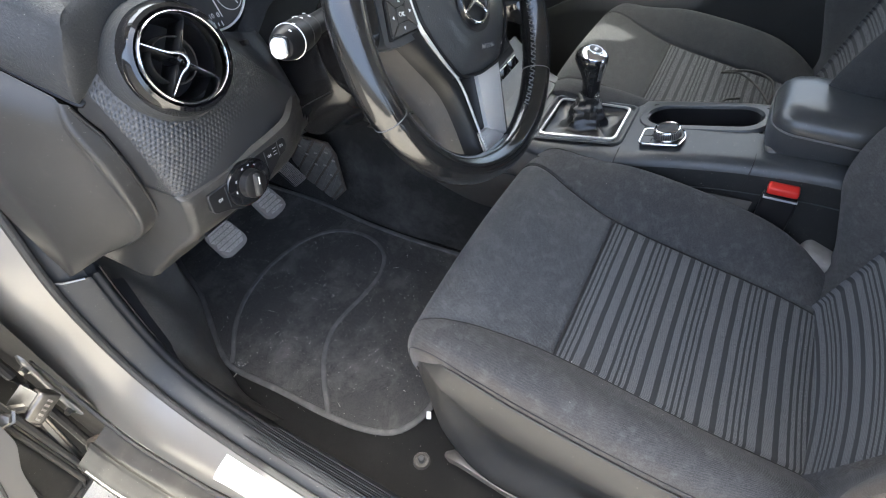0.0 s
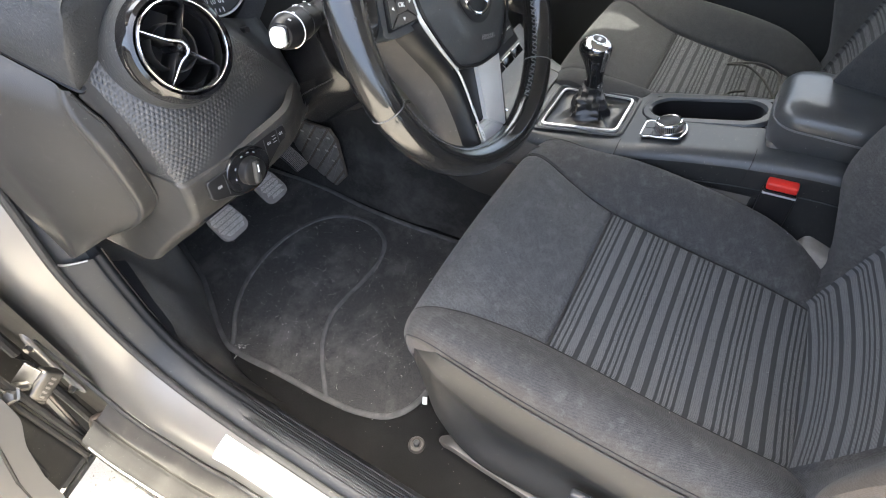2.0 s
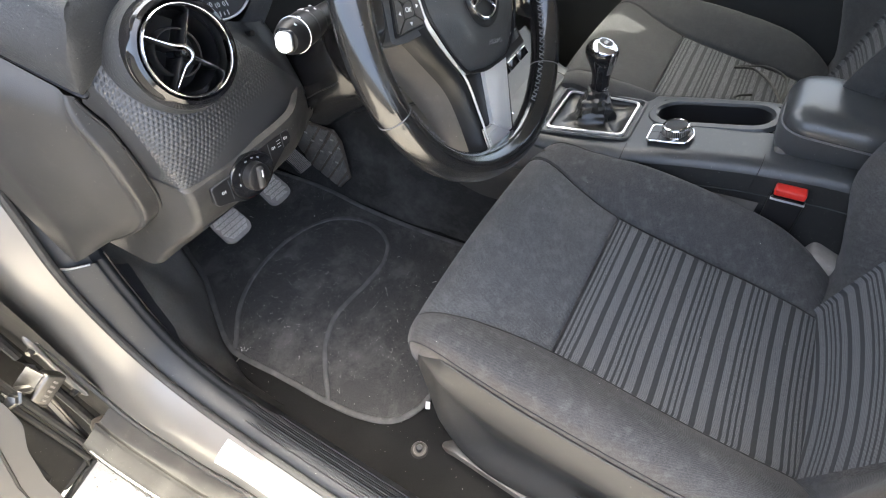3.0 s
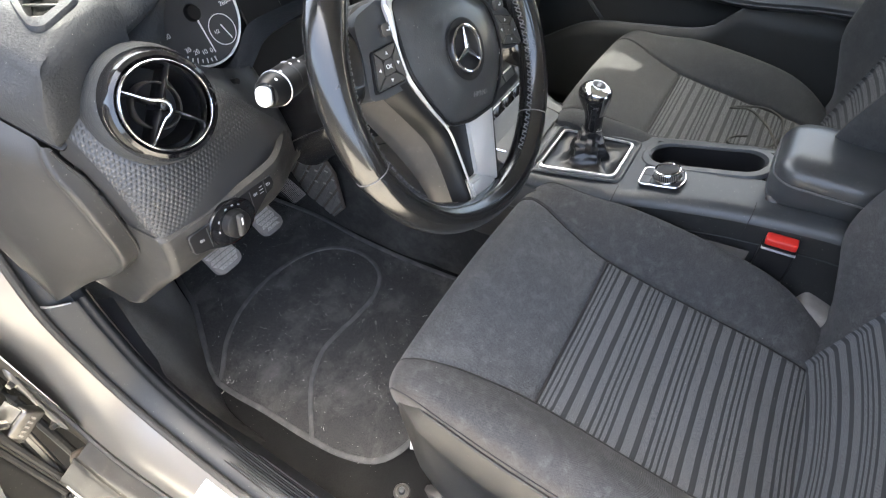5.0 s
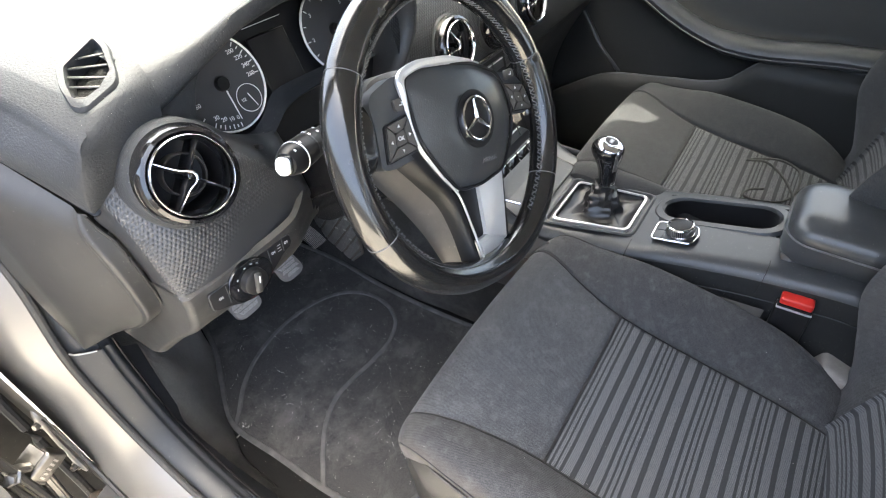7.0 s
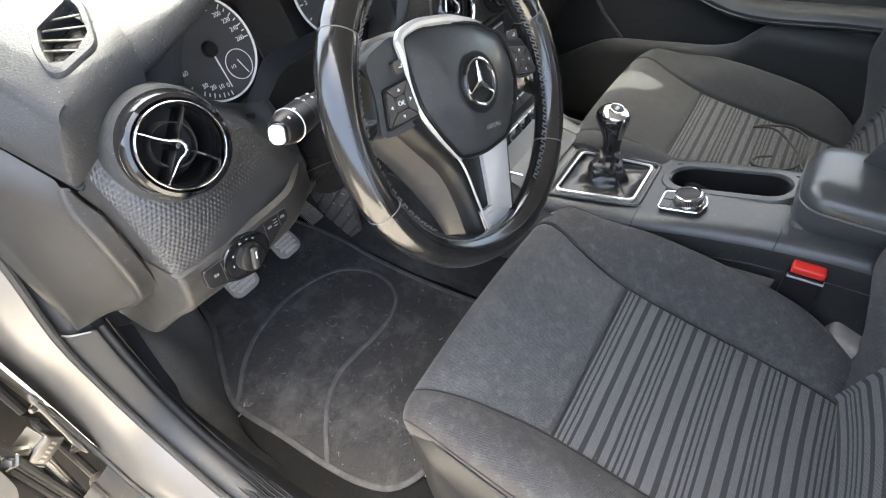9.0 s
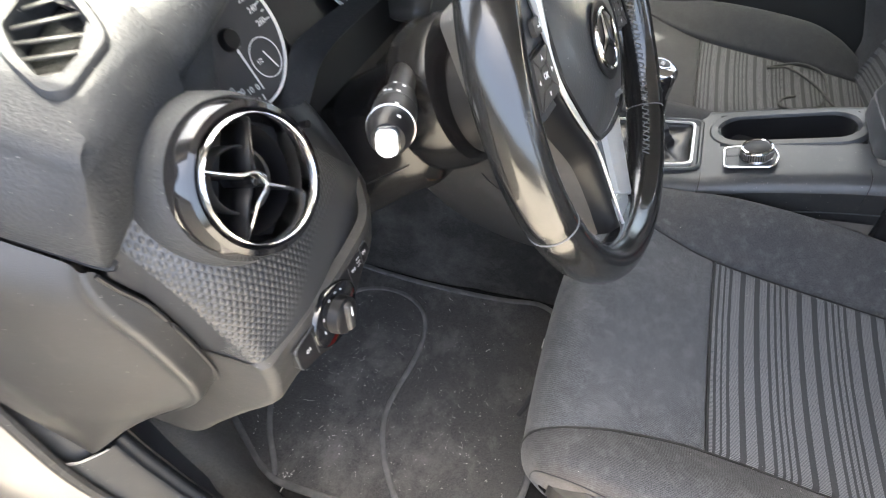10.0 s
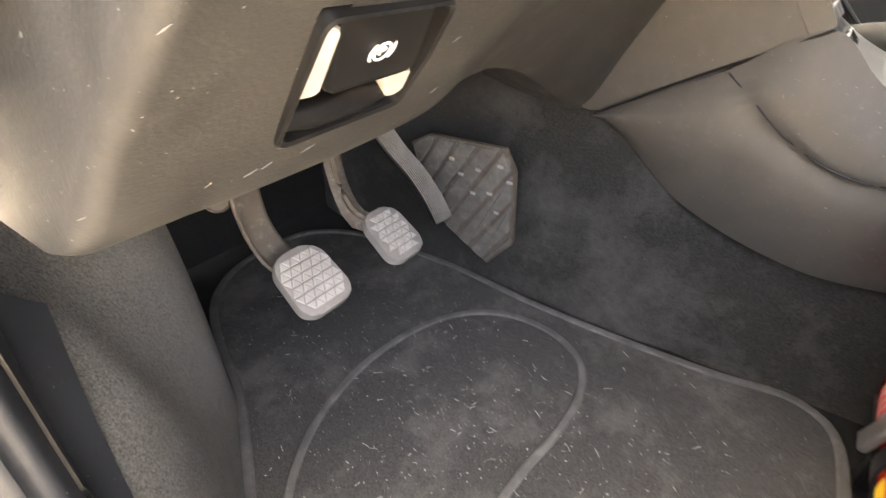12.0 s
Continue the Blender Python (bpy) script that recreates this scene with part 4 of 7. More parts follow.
def seat(name, at, label):
    s = thing(name, at, label, "car seat", group="front seats")
    V = 0.46
    cu = part("cushion_panel", sheet(seam_dip(cushion_point, -0.5, 0.5, 0.06, V), packed(-0.5, 0.5, 26, 0.03), packed(0.06, V, 26, 0.018)), STRIPES, s, "striped grey and black woven seat panel")
    part("cushion_front", sheet(seam_dip(cushion_point, -0.5, 0.5, V, 1.0, sides="lrb"), packed(-0.5, 0.5, 26, 0.03), packed(V, 1.0, 34, 0.018)), FABRIC, s, "plain black cloth over the front of the cushion")
    for u0, u1, sides in ((-1.0, -0.5, "r"), (0.5, 1.0, "l")):
        part("cushion_bolster", sheet(seam_dip(cushion_point, u0, u1, 0.0, 1.0, sides=sides), packed(u0, u1, 26, 0.03), packed(0.0, 1.0, 60, 0.018)), FABRIC_SIDE, s, "worn black cloth side bolster")
    for side in (-1, 1):
        line = [Vector(cushion_point(side * 0.5, v)) + Vector((0, 0, -0.004)) for v in spread(0.05, 1.0, 50)]
        part("side_seam", tube(line, 0.0022, 6), SEAM, s)
        hem = [Vector(cushion_point(side * 0.882, v)) + Vector((side * 0.0005, 0, 0.0005)) for v in spread(0.05, 0.9, 50)]
        part("hem_stitching", tube(hem, 0.0008, 5), SEAM, s)
    part("cross_seam", tube([Vector(cushion_point(u, V)) + Vector((0, 0, -0.004)) for u in spread(-0.5, 0.5, 24)], 0.0022, 6), SEAM, s)
    part("back_panel", sheet(seam_dip(back_point, -0.5, 0.5, 0.0, 1.0, sides="lr"), packed(-0.5, 0.5, 20, 0.03), spread(0.0, 1.0, 40)), STRIPES, s, "striped grey and black woven backrest panel")
    for u0, u1, sides in ((-1.0, -0.5, "r"), (0.5, 1.0, "l")):
        part("back_bolster", sheet(seam_dip(back_point, u0, u1, 0.0, 1.0, sides=sides), packed(u0, u1, 20, 0.03), spread(0.0, 1.0, 40)), FABRIC_SIDE, s)
    part("back_shell", block(0.42, 0.10, 0.66, move(0, -0.60, 0.55) @ Matrix.Rotation(radians(21), 4, "X"), 0.04, 3), FABRIC, s)
    part("base", block(0.40, 0.50, 0.12, move(0, -0.13, 0.15), 0.02, 2), DEEP, s)
    for side in (-1, 1):
        rail = block(0.05, 0.5, 0.03, move(side * 0.2, -0.16, 0.012), 0.006, 2)
        part("rail", rail, DEEP, s)
        cap = tube(smooth_path([(side * 0.262, 0.115, 0.03), (side * 0.264, 0.09, 0.045), (side * 0.266, 0.03, 0.04), (side * 0.27, -0.09, 0.03)], 14), [0.006] + [0.013] * 12 + [0.01], 8, flat=0.7)
        part("rail_cover", cap, HARD, s)

        border = sorted((p[1], p[2], abs(p[0])) for p in (cushion_point(-0.9, v) for v in spread(0.06, 0.8, 24)))

        def cheek(u, v, side=side, border=border):
            # the plastic side cover under the cushion
            y = 0.165 - 0.72 * u
            top, wide = curve_through(border, y)
            top -= 0.022 * max(0.0, 1 - u / 0.09) ** 1.5
            low = curve_through([(-0.6, 0.075), (-0.075, 0.058), (0.0, 0.05), (0.03, 0.055), (0.06, 0.074), (0.09, 0.112), (0.115, 0.16), (0.14, 0.225), (0.165, 0.27)], y)[0]
            ease = lambda q, a, b: (lambda w: w * w * (3 - 2 * w))(min(1.0, max(0.0, (q - a) / (b - a))))
            groove = ease(u, 0.05 + 0.10 * max(0.0, v - 0.3), 0.11 + 0.22 * max(0.0, v - 0.3)) * (0.003 * ease(v, 0.25, 0.265) + 0.020 * ease(v, 0.20, 0.66)) * (v > 0.25) * (1 - ease(v, 0.68, 0.95))
            x = wide + 0.002 + (0.272 - wide) * math.sin(0.5 * math.pi * min(1, v * 4)) - groove - 0.02 * max(0, 1 - u / 0.06)
            return (side * x, y, top + (low - top) * v)

        us = [0, 0.01, 0.025] + spread(0.04, 0.3, 22) + spread(0.34, 1, 18)
        vs = [0, 0.01, 0.03, 0.06, 0.1, 0.16, 0.22, 0.24, 0.25, 0.258, 0.266, 0.275, 0.29] + spread(0.33, 1, 20)
        thick(part("side_cover", sheet(cheek, us, vs), SEAT_PLASTIC, s, "dusty moulded plastic side cover"), 0.004, 0)
        lever = block(0.014, 0.16, 0.026, move(side * 0.276, -0.19, 0.155) @ Matrix.Rotation(radians(-5), 4, "X"), 0.006, 3)
        part("height_lever", lever, SATIN, s, "grey plastic height lever")
    return s


driver_seat = seat("driver_seat", (0.0, -0.1, 0.0), "black cloth driver seat with striped grey panel, worn bolster")
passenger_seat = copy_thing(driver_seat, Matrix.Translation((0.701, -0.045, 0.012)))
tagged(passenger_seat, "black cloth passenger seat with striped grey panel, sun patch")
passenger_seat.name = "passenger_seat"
# the passenger seat has less dirt, and its shade is in the cloth colours
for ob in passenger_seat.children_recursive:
    shaded_cloth = {FABRIC: FABRIC_CLEAN_SHADED, FABRIC_SIDE: FABRIC_CLEAN_SHADED, STRIPES: STRIPES_CLEAN_SHADED}.get(ob.data.materials[0])
    if shaded_cloth:
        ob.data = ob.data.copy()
        ob.data.materials[0] = shaded_cloth


# ---- footwell things ----
MAT_EDGE = [(-0.306, 0.59), (-0.300, 0.47), (-0.296, 0.355), (-0.286, 0.28), (-0.26, 0.222), (-0.20, 0.192), (-0.05, 0.186), (0.10, 0.19), (0.178, 0.206), (0.204, 0.25),
            (0.19, 0.33), (0.178, 0.457), (0.174, 0.593), (0.18, 0.735), (0.172, 0.846), (0.155, 0.95), (0.10, 1.02), (0.0, 1.03), (-0.066, 1.012), (-0.12, 0.968), (-0.165, 0.885),
            (-0.20, 0.792), (-0.25, 0.706), (-0.29, 0.64)]
MAT_LOOP = [(-0.301, 0.595), (-0.285, 0.607), (-0.225, 0.657), (-0.154, 0.690), (-0.063, 0.704), (0.032, 0.690), (0.094, 0.656), (0.128, 0.603), (0.130, 0.535), (0.101, 0.483), (0.046, 0.459), (-0.023, 0.457),
            (-0.078, 0.463), (-0.135, 0.463), (-0.193, 0.441), (-0.240, 0.406), (-0.275, 0.373), (-0.297, 0.352)]


def floor_mat():
    mat = thing("floor_mat", (-0.05, 0.5, -0.005), "dusty black velour floor mat with grey bound edge, lint", "floor mat")
    edge = smooth_path([(x, y, 0) for x, y in MAT_EDGE], 140, closed=True)
    part("mat_body", slab([(p.x, p.y) for p in edge], 0.006, move(0, 0, -0.0055), 0.001, 1), MATCLOTH, mat)
    part("edge_binding", tube([p + Vector((0, 0, 0.0005)) for p in edge], 0.0062, 8, closed=True, flat=0.55), BINDING, mat, "grey woven tape along the mat's edge")
    loop = smooth_path([(x, y, 0.0015) for x, y in MAT_LOOP], 90)
    part("loop_piping", tube(loop, 0.0052, 8, flat=0.55), BINDING, mat, "grey tape sewn in a foot-shaped loop")
    part("care_label", slab(rounded(0.015, 0.009, 0.001), 0.0008, move(-0.205, 0.184, 0.0035) @ Matrix.Rotation(0.5, 4, "Z") @ Matrix.Rotation(0.2, 4, "X"), 0), WHITE, mat, "small white sewn label")
    stud = thing("mat_stud", (-0.283, 0.155, -0.005), "round black plastic mat fixing stud in the carpet", "fastener")
    part("washer", lathe([(0.0, 0.004), (0.010, 0.004), (0.011, 0.007), (0.0135, 0.007), (0.0155, 0.003), (0.016, 0.0)], 28, move(-0.283, 0.155, -0.006)), HARD, stud)
    part("post", lathe([(0.0, 0.015), (0.0045, 0.015), (0.006, 0.013), (0.006, 0.004)], 20, move(-0.283, 0.155, -0.006)), SATIN, stud)


def pedal_pad(parent, centre, w, h):
    m = axes(centre, (0, -0.57, 0.82), (0, 0.82, 0.57))
    shape = softened([(-w / 2, -h / 2 + 0.010), (-w / 2 + 0.012, -h / 2), (w / 2 - 0.012, -h / 2), (w / 2, -h / 2 + 0.010), (w / 2 * 0.92, h / 2 - 0.014), (w / 2 * 0.55, h / 2), (-w / 2 * 0.55, h / 2), (-w / 2 * 0.92, h / 2 - 0.014)], 0.008)
    pad = part("pad", slab(shape, 0.012, m @ move(0, 0, -0.009), 0.003, 2), PEDAL_BASE, parent, "worn rubber pad with raised pale triangular tread")
    cell, rows = 0.0128, 6
    step = (h - 0.014) / rows
    for j in range(rows):
        y0 = -h / 2 + 0.007 + j * step
        for i in range(-9, 10):
            cx = i * cell / 2 + (cell / 2 if j % 2 else 0)
            up = i % 2 == 0
            reach = w / 2 - (0.0065 if 0 < j < rows - 1 else 0.013)
            if abs(cx) > reach:
                continue
            g, t = 0.0009, step - 0.002
            a, bb = cell / 2 - 1.5 * g, t
            tri = [(-a, 0), (a, 0), (0, bb)] if up else [(-a, bb), (0, 0), (a, bb)]
            part("tread", slab(tri, 0.0024, m @ move(cx, y0 + 0.001, 0.0026), 0.0007, 1), PEDAL, pad)
    return pad


def pedals():
    clutch = thing("clutch_pedal", (-0.14, 0.76, 0.2), "hanging clutch pedal with pale worn rubber pad", "pedal", "pedals")
    pedal_pad(clutch, (-0.139, 0.698, 0.178), 0.066, 0.074)
    def blade(u, v):
        # a broad pressed-steel arm, its outer edge turned up
        x0, x1, y, z = curve_through([(0.0, -0.160, -0.124, 0.722, 0.186), (0.12, -0.162, -0.126, 0.748, 0.194), (0.3, -0.169, -0.136, 0.757, 0.225), (0.5, -0.176, -0.142, 0.756, 0.27), (0.7, -0.182, -0.144, 0.752, 0.34), (1.0, -0.186, -0.146, 0.742, 0.46)], v)
        turned = 0.010 * max(0.0, 1 - u / 0.12) ** 1.5
        return (x0 + (x1 - x0) * u, y - turned, z)

    thick(part("arm", sheet(blade, [0, 0.03, 0.06, 0.09, 0.12] + spread(0.2, 1, 8), spread(0, 1, 24)), PEDAL_DARK, clutch, "broad dusty pressed-steel arm"), 0.004)
    part("pivot", lathe([(0.0, 0.012), (0.010, 0.011), (0.014, 0.006), (0.015, -0.02)], 18, axes((-0.178, 0.775, 0.262), (-0.3, -0.9, 0.2))), PEDAL_DARK, clutch)
    part("bracket", block(0.16, 0.012, 0.20, move(-0.082, 0.822, 0.325) @ Matrix.Rotation(radians(8), 4, "X"), 0.004, 2), PEDAL_DARK, clutch, "dusty pedal carrier plate")
    brake = thing("brake_pedal", (-0.01, 0.76, 0.2), "hanging brake pedal with worn rubber pad", "pedal", "pedals")
    pedal_pad(brake, (-0.006, 0.706, 0.167), 0.06, 0.072)
    part("arm", tube(smooth_path([(-0.012, 0.735, 0.172), (-0.026, 0.75, 0.185), (-0.032, 0.768, 0.235), (-0.04, 0.77, 0.34), (-0.045, 0.75, 0.45)], 18), 0.013, 8, flat=0.45, up=(0, 1, 0.3)), PEDAL_DARK, brake)
    part("arm_rib", tube(smooth_path([(-0.02, 0.733, 0.182), (-0.036, 0.742, 0.2), (-0.042, 0.755, 0.245), (-0.05, 0.755, 0.34)], 12), 0.004, 6), PEDAL_DARK, brake)
    gas = thing("accelerator_pedal", (0.1, 0.76, 0.2), "long ribbed accelerator pedal in dusty black plastic", "pedal", "pedals")
    line = smooth_path([(0.114, 0.716, 0.128), (0.097, 0.722, 0.168), (0.077, 0.735, 0.21), (0.056, 0.755, 0.25), (0.045, 0.775, 0.29), (0.04, 0.79, 0.36)], 22)
    wide = Vector((0.97, 0.14, -0.18)).normalized()

    def strip(u, v, lift=0.0):
        i = min(int(v * 21), 20)
        f = v * 21 - i
        p = line[i].lerp(line[i + 1], f)
        d = (line[i + 1] - line[i]).normalized()
        nrm = wide.cross(d).normalized()
        if nrm.y > 0:
            nrm = -nrm
        return p + wide * u * (0.047 - 0.008 * v) + nrm * (lift - 0.006 * u * u)

    thick(part("plate", sheet(strip, spread(-0.5, 0.5, 16), spread(0, 1, 22)), DEEP, gas), 0.007, -1)
    for k in range(11):
        u = -0.46 + 0.092 * k
        part("rib", tube([strip(u, v, 0.0012) for v in spread(0.01, 0.99, 22)], 0.0010, 6), PEDAL_BASE, gas)
    part("arm", tube([(0.045, 0.80, 0.30), (0.035, 0.84, 0.45)], 0.012, 6), PEDAL_DARK, gas)
    guard = thing("heel_guard", (0.175, 0.68, 0.14), "ribbed dark plastic guard plate on the tunnel carpet", "guard plate")
    shape = [(0.679, 0.036), (0.757, 0.081), (0.800, 0.170), (0.812, 0.210), (0.777, 0.231), (0.650, 0.240), (0.634, 0.210), (0.634, 0.092)]
    m = Matrix(((0, 0, -1, 0.186), (1, 0, 0, 0), (0, 1, 0, 0), (0, 0, 0, 1)))
    lean = move(0.178, 0.7, 0.0) @ Matrix.Rotation(radians(-6), 4, "Y") @ move(-0.178, -0.7, 0.0)
    part("plate", slab([p for p in reversed(shape)], 0.006, lean @ m, 0.002, 2), PEDAL_DARK, guard)

    def clipped(poly, n, c, sign):
        # the part of a convex outline on one side of a line
        out = []
        for a, b in zip(poly, poly[1:] + poly[:1]):
            da, db = sign * (a[0] * n[0] + a[1] * n[1] - c), sign * (b[0] * n[0] + b[1] * n[1] - c)
            if da >= 0:
                out.append(a)
            if da * db < 0:
                w = da / (da - db)
                out.append((a[0] + (b[0] - a[0]) * w, a[1] + (b[1] - a[1]) * w))
        return out

    slant = (0.826, 0.564)
    mid = (sum(p[0] for p in shape) / 8, sum(p[1] for p in shape) / 8)
    inner = [(mid[0] + (y - mid[0]) * 0.955, mid[1] + (z - mid[1]) * 0.965) for y, z in shape]
    for i in range(9):
        low = 0.5655 + 0.0278 * i
        band = clipped(clipped(inner, slant, low, 1), slant, low + 0.0215, -1)
        if len(band) > 2:
            part("rib", slab(softened(band, 0.003, 2)[::-1], 0.0045, lean @ m @ move(0, 0, 0.005), 0.0022, 2), PEDAL_RIB, guard, "raised band worn pale along its edges")
    for y, z in ((0.69, 0.2), (0.672, 0.168), (0.64, 0.195), (0.655, 0.215), (0.70, 0.16), (0.72, 0.185), (0.66, 0.14), (0.735, 0.205)):
        part("scuff", block(0.003, 0.009, 0.005, lean @ move(0.1755, y, z), 0.001, 1), PEDAL, guard, "bright worn patch")


def extinguisher():
    e = thing("fire_extinguisher", (0.0, 0.165, 0.06), "small red fire extinguisher with yellow label strapped under the seat", "fire extinguisher")
    axis = Matrix(((0, 0, 1, -0.170), (1, 0, 0, 0.163), (0, 1, 0, 0.124), (0, 0, 0, 1)))
    r = 0.042
    part("cylinder", lathe([(0, 0), (r - 0.012, 0.0), (r - 0.003, 0.004), (r, 0.014), (r, 0.30), (r - 0.01, 0.33), (0.02, 0.352), (0.014, 0.36), (0.0, 0.362)], 40, axis), RED_PAINT, e)
    part("label", lathe([(r + 0.0006, 0.075), (r + 0.0009, 0.0755), (r + 0.0009, 0.165), (r + 0.0006, 0.1655)], 40, axis, (-150, 120)), YELLOW, e, "yellow printed label")
    part("label_text", lathe([(r + 0.0006, 0.24), (r + 0.0009, 0.2405), (r + 0.0009, 0.285), (r + 0.0006, 0.2855)], 40, axis, (-150, 120)), PALE, e, "pale print on the red cylinder")
    for i in range(4):
        part("text_bar", lathe([(r + 0.0013, 0.246 + i * 0.010), (r + 0.0015, 0.2465 + i * 0.010), (r + 0.0015, 0.2505 + i * 0.010), (r + 0.0013, 0.251 + i * 0.010)], 30, axis, (-120 + 8 * i, 60 + 9 * i)), RED_PAINT, e)
    for h in (0.185, 0.225):
        part("strap", lathe([(r + 0.001, h - 0.011), (r + 0.004, h - 0.010), (r + 0.004, h + 0.010), (r + 0.001, h + 0.011)], 40, axis), DEEP, e, "black strap")
    part("clasp", block(0.022, 0.008, 0.036, move(0.035, 0.213, 0.138) @ Matrix.Rotation(0.3, 4, "X"), 0.002, 1), STEEL, e, "grey metal strap clasp")
    part("handle", tube(smooth_path([(-0.03, 0.201, 0.125), (-0.05, 0.212, 0.11), (-0.075, 0.223, 0.085), (-0.085, 0.23, 0.075)], 10), 0.0045, 6, flat=0.5), DEEP, e)
    part("valve", block(0.05, 0.03, 0.03, move(-0.02, 0.19, 0.135), 0.006, 2), RED_PAINT, e)
    part("bracket", block(0.34, 0.05, 0.006, move(0.0, 0.17, 0.078), 0.002, 1), DEEP, e)
    for x in (-0.12, 0.12):
        part("foot", block(0.02, 0.03, 0.085, move(x, 0.168, 0.039), 0.003, 1), DEEP, e)


floor_mat()
pedals()
extinguisher()


# ---- dashboard ----
LIP = [(-0.345, 0.751), (-0.30, 0.748), (-0.26, 0.753), (-0.225, 0.763), (-0.19, 0.777), (-0.155, 0.79), (-0.12, 0.802), (-0.03, 0.812), (0.06, 0.80), (0.13, 0.77), (0.2, 0.735), (0.35, 0.725), (1.06, 0.725)]
TOPZ = [(-0.35, 0.757), (-0.32, 0.775), (-0.29, 0.788), (-0.24, 0.797), (-0.15, 0.815), (-0.03, 0.835), (0.08, 0.82), (0.2, 0.785), (0.4, 0.78), (1.06, 0.78)]


def top_pad_point(x, v):
    lip, top = curve_through(LIP, x)[0], curve_through(TOPZ, x)[0]
    y, z = curve_through([(0.0, 0.99, top + 0.0), (0.3, 0.78, top + 0.012), (0.55, 0.62, top + 0.008), (0.72, 0.515, top - 0.002), (0.82, 0.479, top - 0.014 - 0.2 * max(0, top - lip - 0.04)),
                          (0.89, 0.469, lip + 0.008), (0.93, 0.466, lip - 0.004), (0.97, 0.472, lip - 0.014), (1.0, 0.50, lip - 0.024)], v)
    fwd = 0.03 * max(0.0, min(1.0, (x - 0.12) / 0.1))
    return (x, y + fwd * (1 if v > 0.5 else v * 2), z)


def dash_front(x, v):
    """The dimpled face under the pad, from the pad's lip to the switch strip."""
    keys = [(-0.36, 0.474, 0.676, 0.44, 0.635, 0.402, 0.575), (-0.33, 0.466, 0.70, 0.424, 0.645, 0.396, 0.572), (-0.28, 0.462, 0.724, 0.416, 0.655, 0.392, 0.57), (-0.22, 0.468, 0.722, 0.425, 0.66, 0.398, 0.568),
            (-0.17, 0.485, 0.672, 0.44, 0.65, 0.408, 0.566), (-0.13, 0.480, 0.652, 0.448, 0.615, 0.421, 0.562), (-0.11, 0.482, 0.645, 0.454, 0.606, 0.430, 0.557), (-0.095, 0.495, 0.64, 0.470, 0.60, 0.45, 0.553), (-0.08, 0.525, 0.635, 0.512, 0.596, 0.498, 0.55), (-0.06, 0.56, 0.63, 0.555, 0.594, 0.55, 0.548), (0.0, 0.6, 0.62, 0.595, 0.59, 0.59, 0.545)]
    y0, z0, y1, z1, y2, z2 = curve_through(keys, x)
    a, b, c = Vector((x, y0, z0)), Vector((x, y1, z1)), Vector((x, y2, z2))
    w = v
    return (1 - w) ** 2 * a + 2 * w * (1 - w) * (b * 2 - (a + c) * 0.5) + w * w * c


def knee(x, v):
    """The lower panel from the switch strip round the knees to its bottom edge and under."""
    drop = curve_through([(-0.36, 0.0), (-0.05, 0.0), (0.05, -0.02), (0.12, -0.055), (0.2, -0.092), (0.3, -0.1)], x)[0]
    shift = curve_through([(-0.36, 0.01), (-0.3, 0.0), (-0.18, 0.004), (-0.1, 0.03), (0.0, 0.045), (0.2, 0.05)], x)[0]
    lean = curve_through([(-0.36, 0.0), (-0.185, 0.0), (-0.15, 0.012), (-0.1, 0.045), (-0.05, 0.075), (0.0, 0.09), (0.2, 0.09)], x)[0] * max(0.0, 1 - v / 0.45) ** 1.5
    rise = curve_through([(-0.36, 0.0), (-0.17, 0.0), (-0.08, 0.0), (0.2, 0.0)], x)[0]
    y, z = curve_through([(0.0, 0.399, 0.5765), (0.03, 0.391, 0.5735), (0.08, 0.3885, 0.563), (0.14, 0.389, 0.55), (0.3, 0.399, 0.515), (0.48, 0.44, 0.475), (0.68, 0.484, 0.43), (0.82, 0.512, 0.398), (0.88, 0.527, 0.389), (0.93, 0.545, 0.39), (1.0, 0.66, 0.42)], v)
    back = 0.0
    if x < -0.322:
        # rounded corner and the side that runs forward behind the end cover
        e = (-0.322 - x) / 0.031
        far = curve_through([(0.0, 0.344), (0.3, 0.347), (0.48, 0.353), (0.68, 0.359), (0.9, 0.364), (1.0, 0.364)], v)[0]
        turn = radians(90 * min(1.0, e / 0.7))
        run = max(0.0, (e - 0.7) / 0.3)
        x = -(far - 0.008) - 0.008 * math.sin(turn) - 0.004 * run
        back = 0.008 * (1 - math.cos(turn)) + 0.11 * run
    return (x, y + lean + shift * (1 if v > 0.3 else 0.4 + 2 * v) + back, z + rise + drop * max(0, v - 0.3) / 0.6)


SIDE_VENT, SIDE_VENT_N = (-0.272, 0.416, 0.697), (-0.10, -0.92, 0.36)


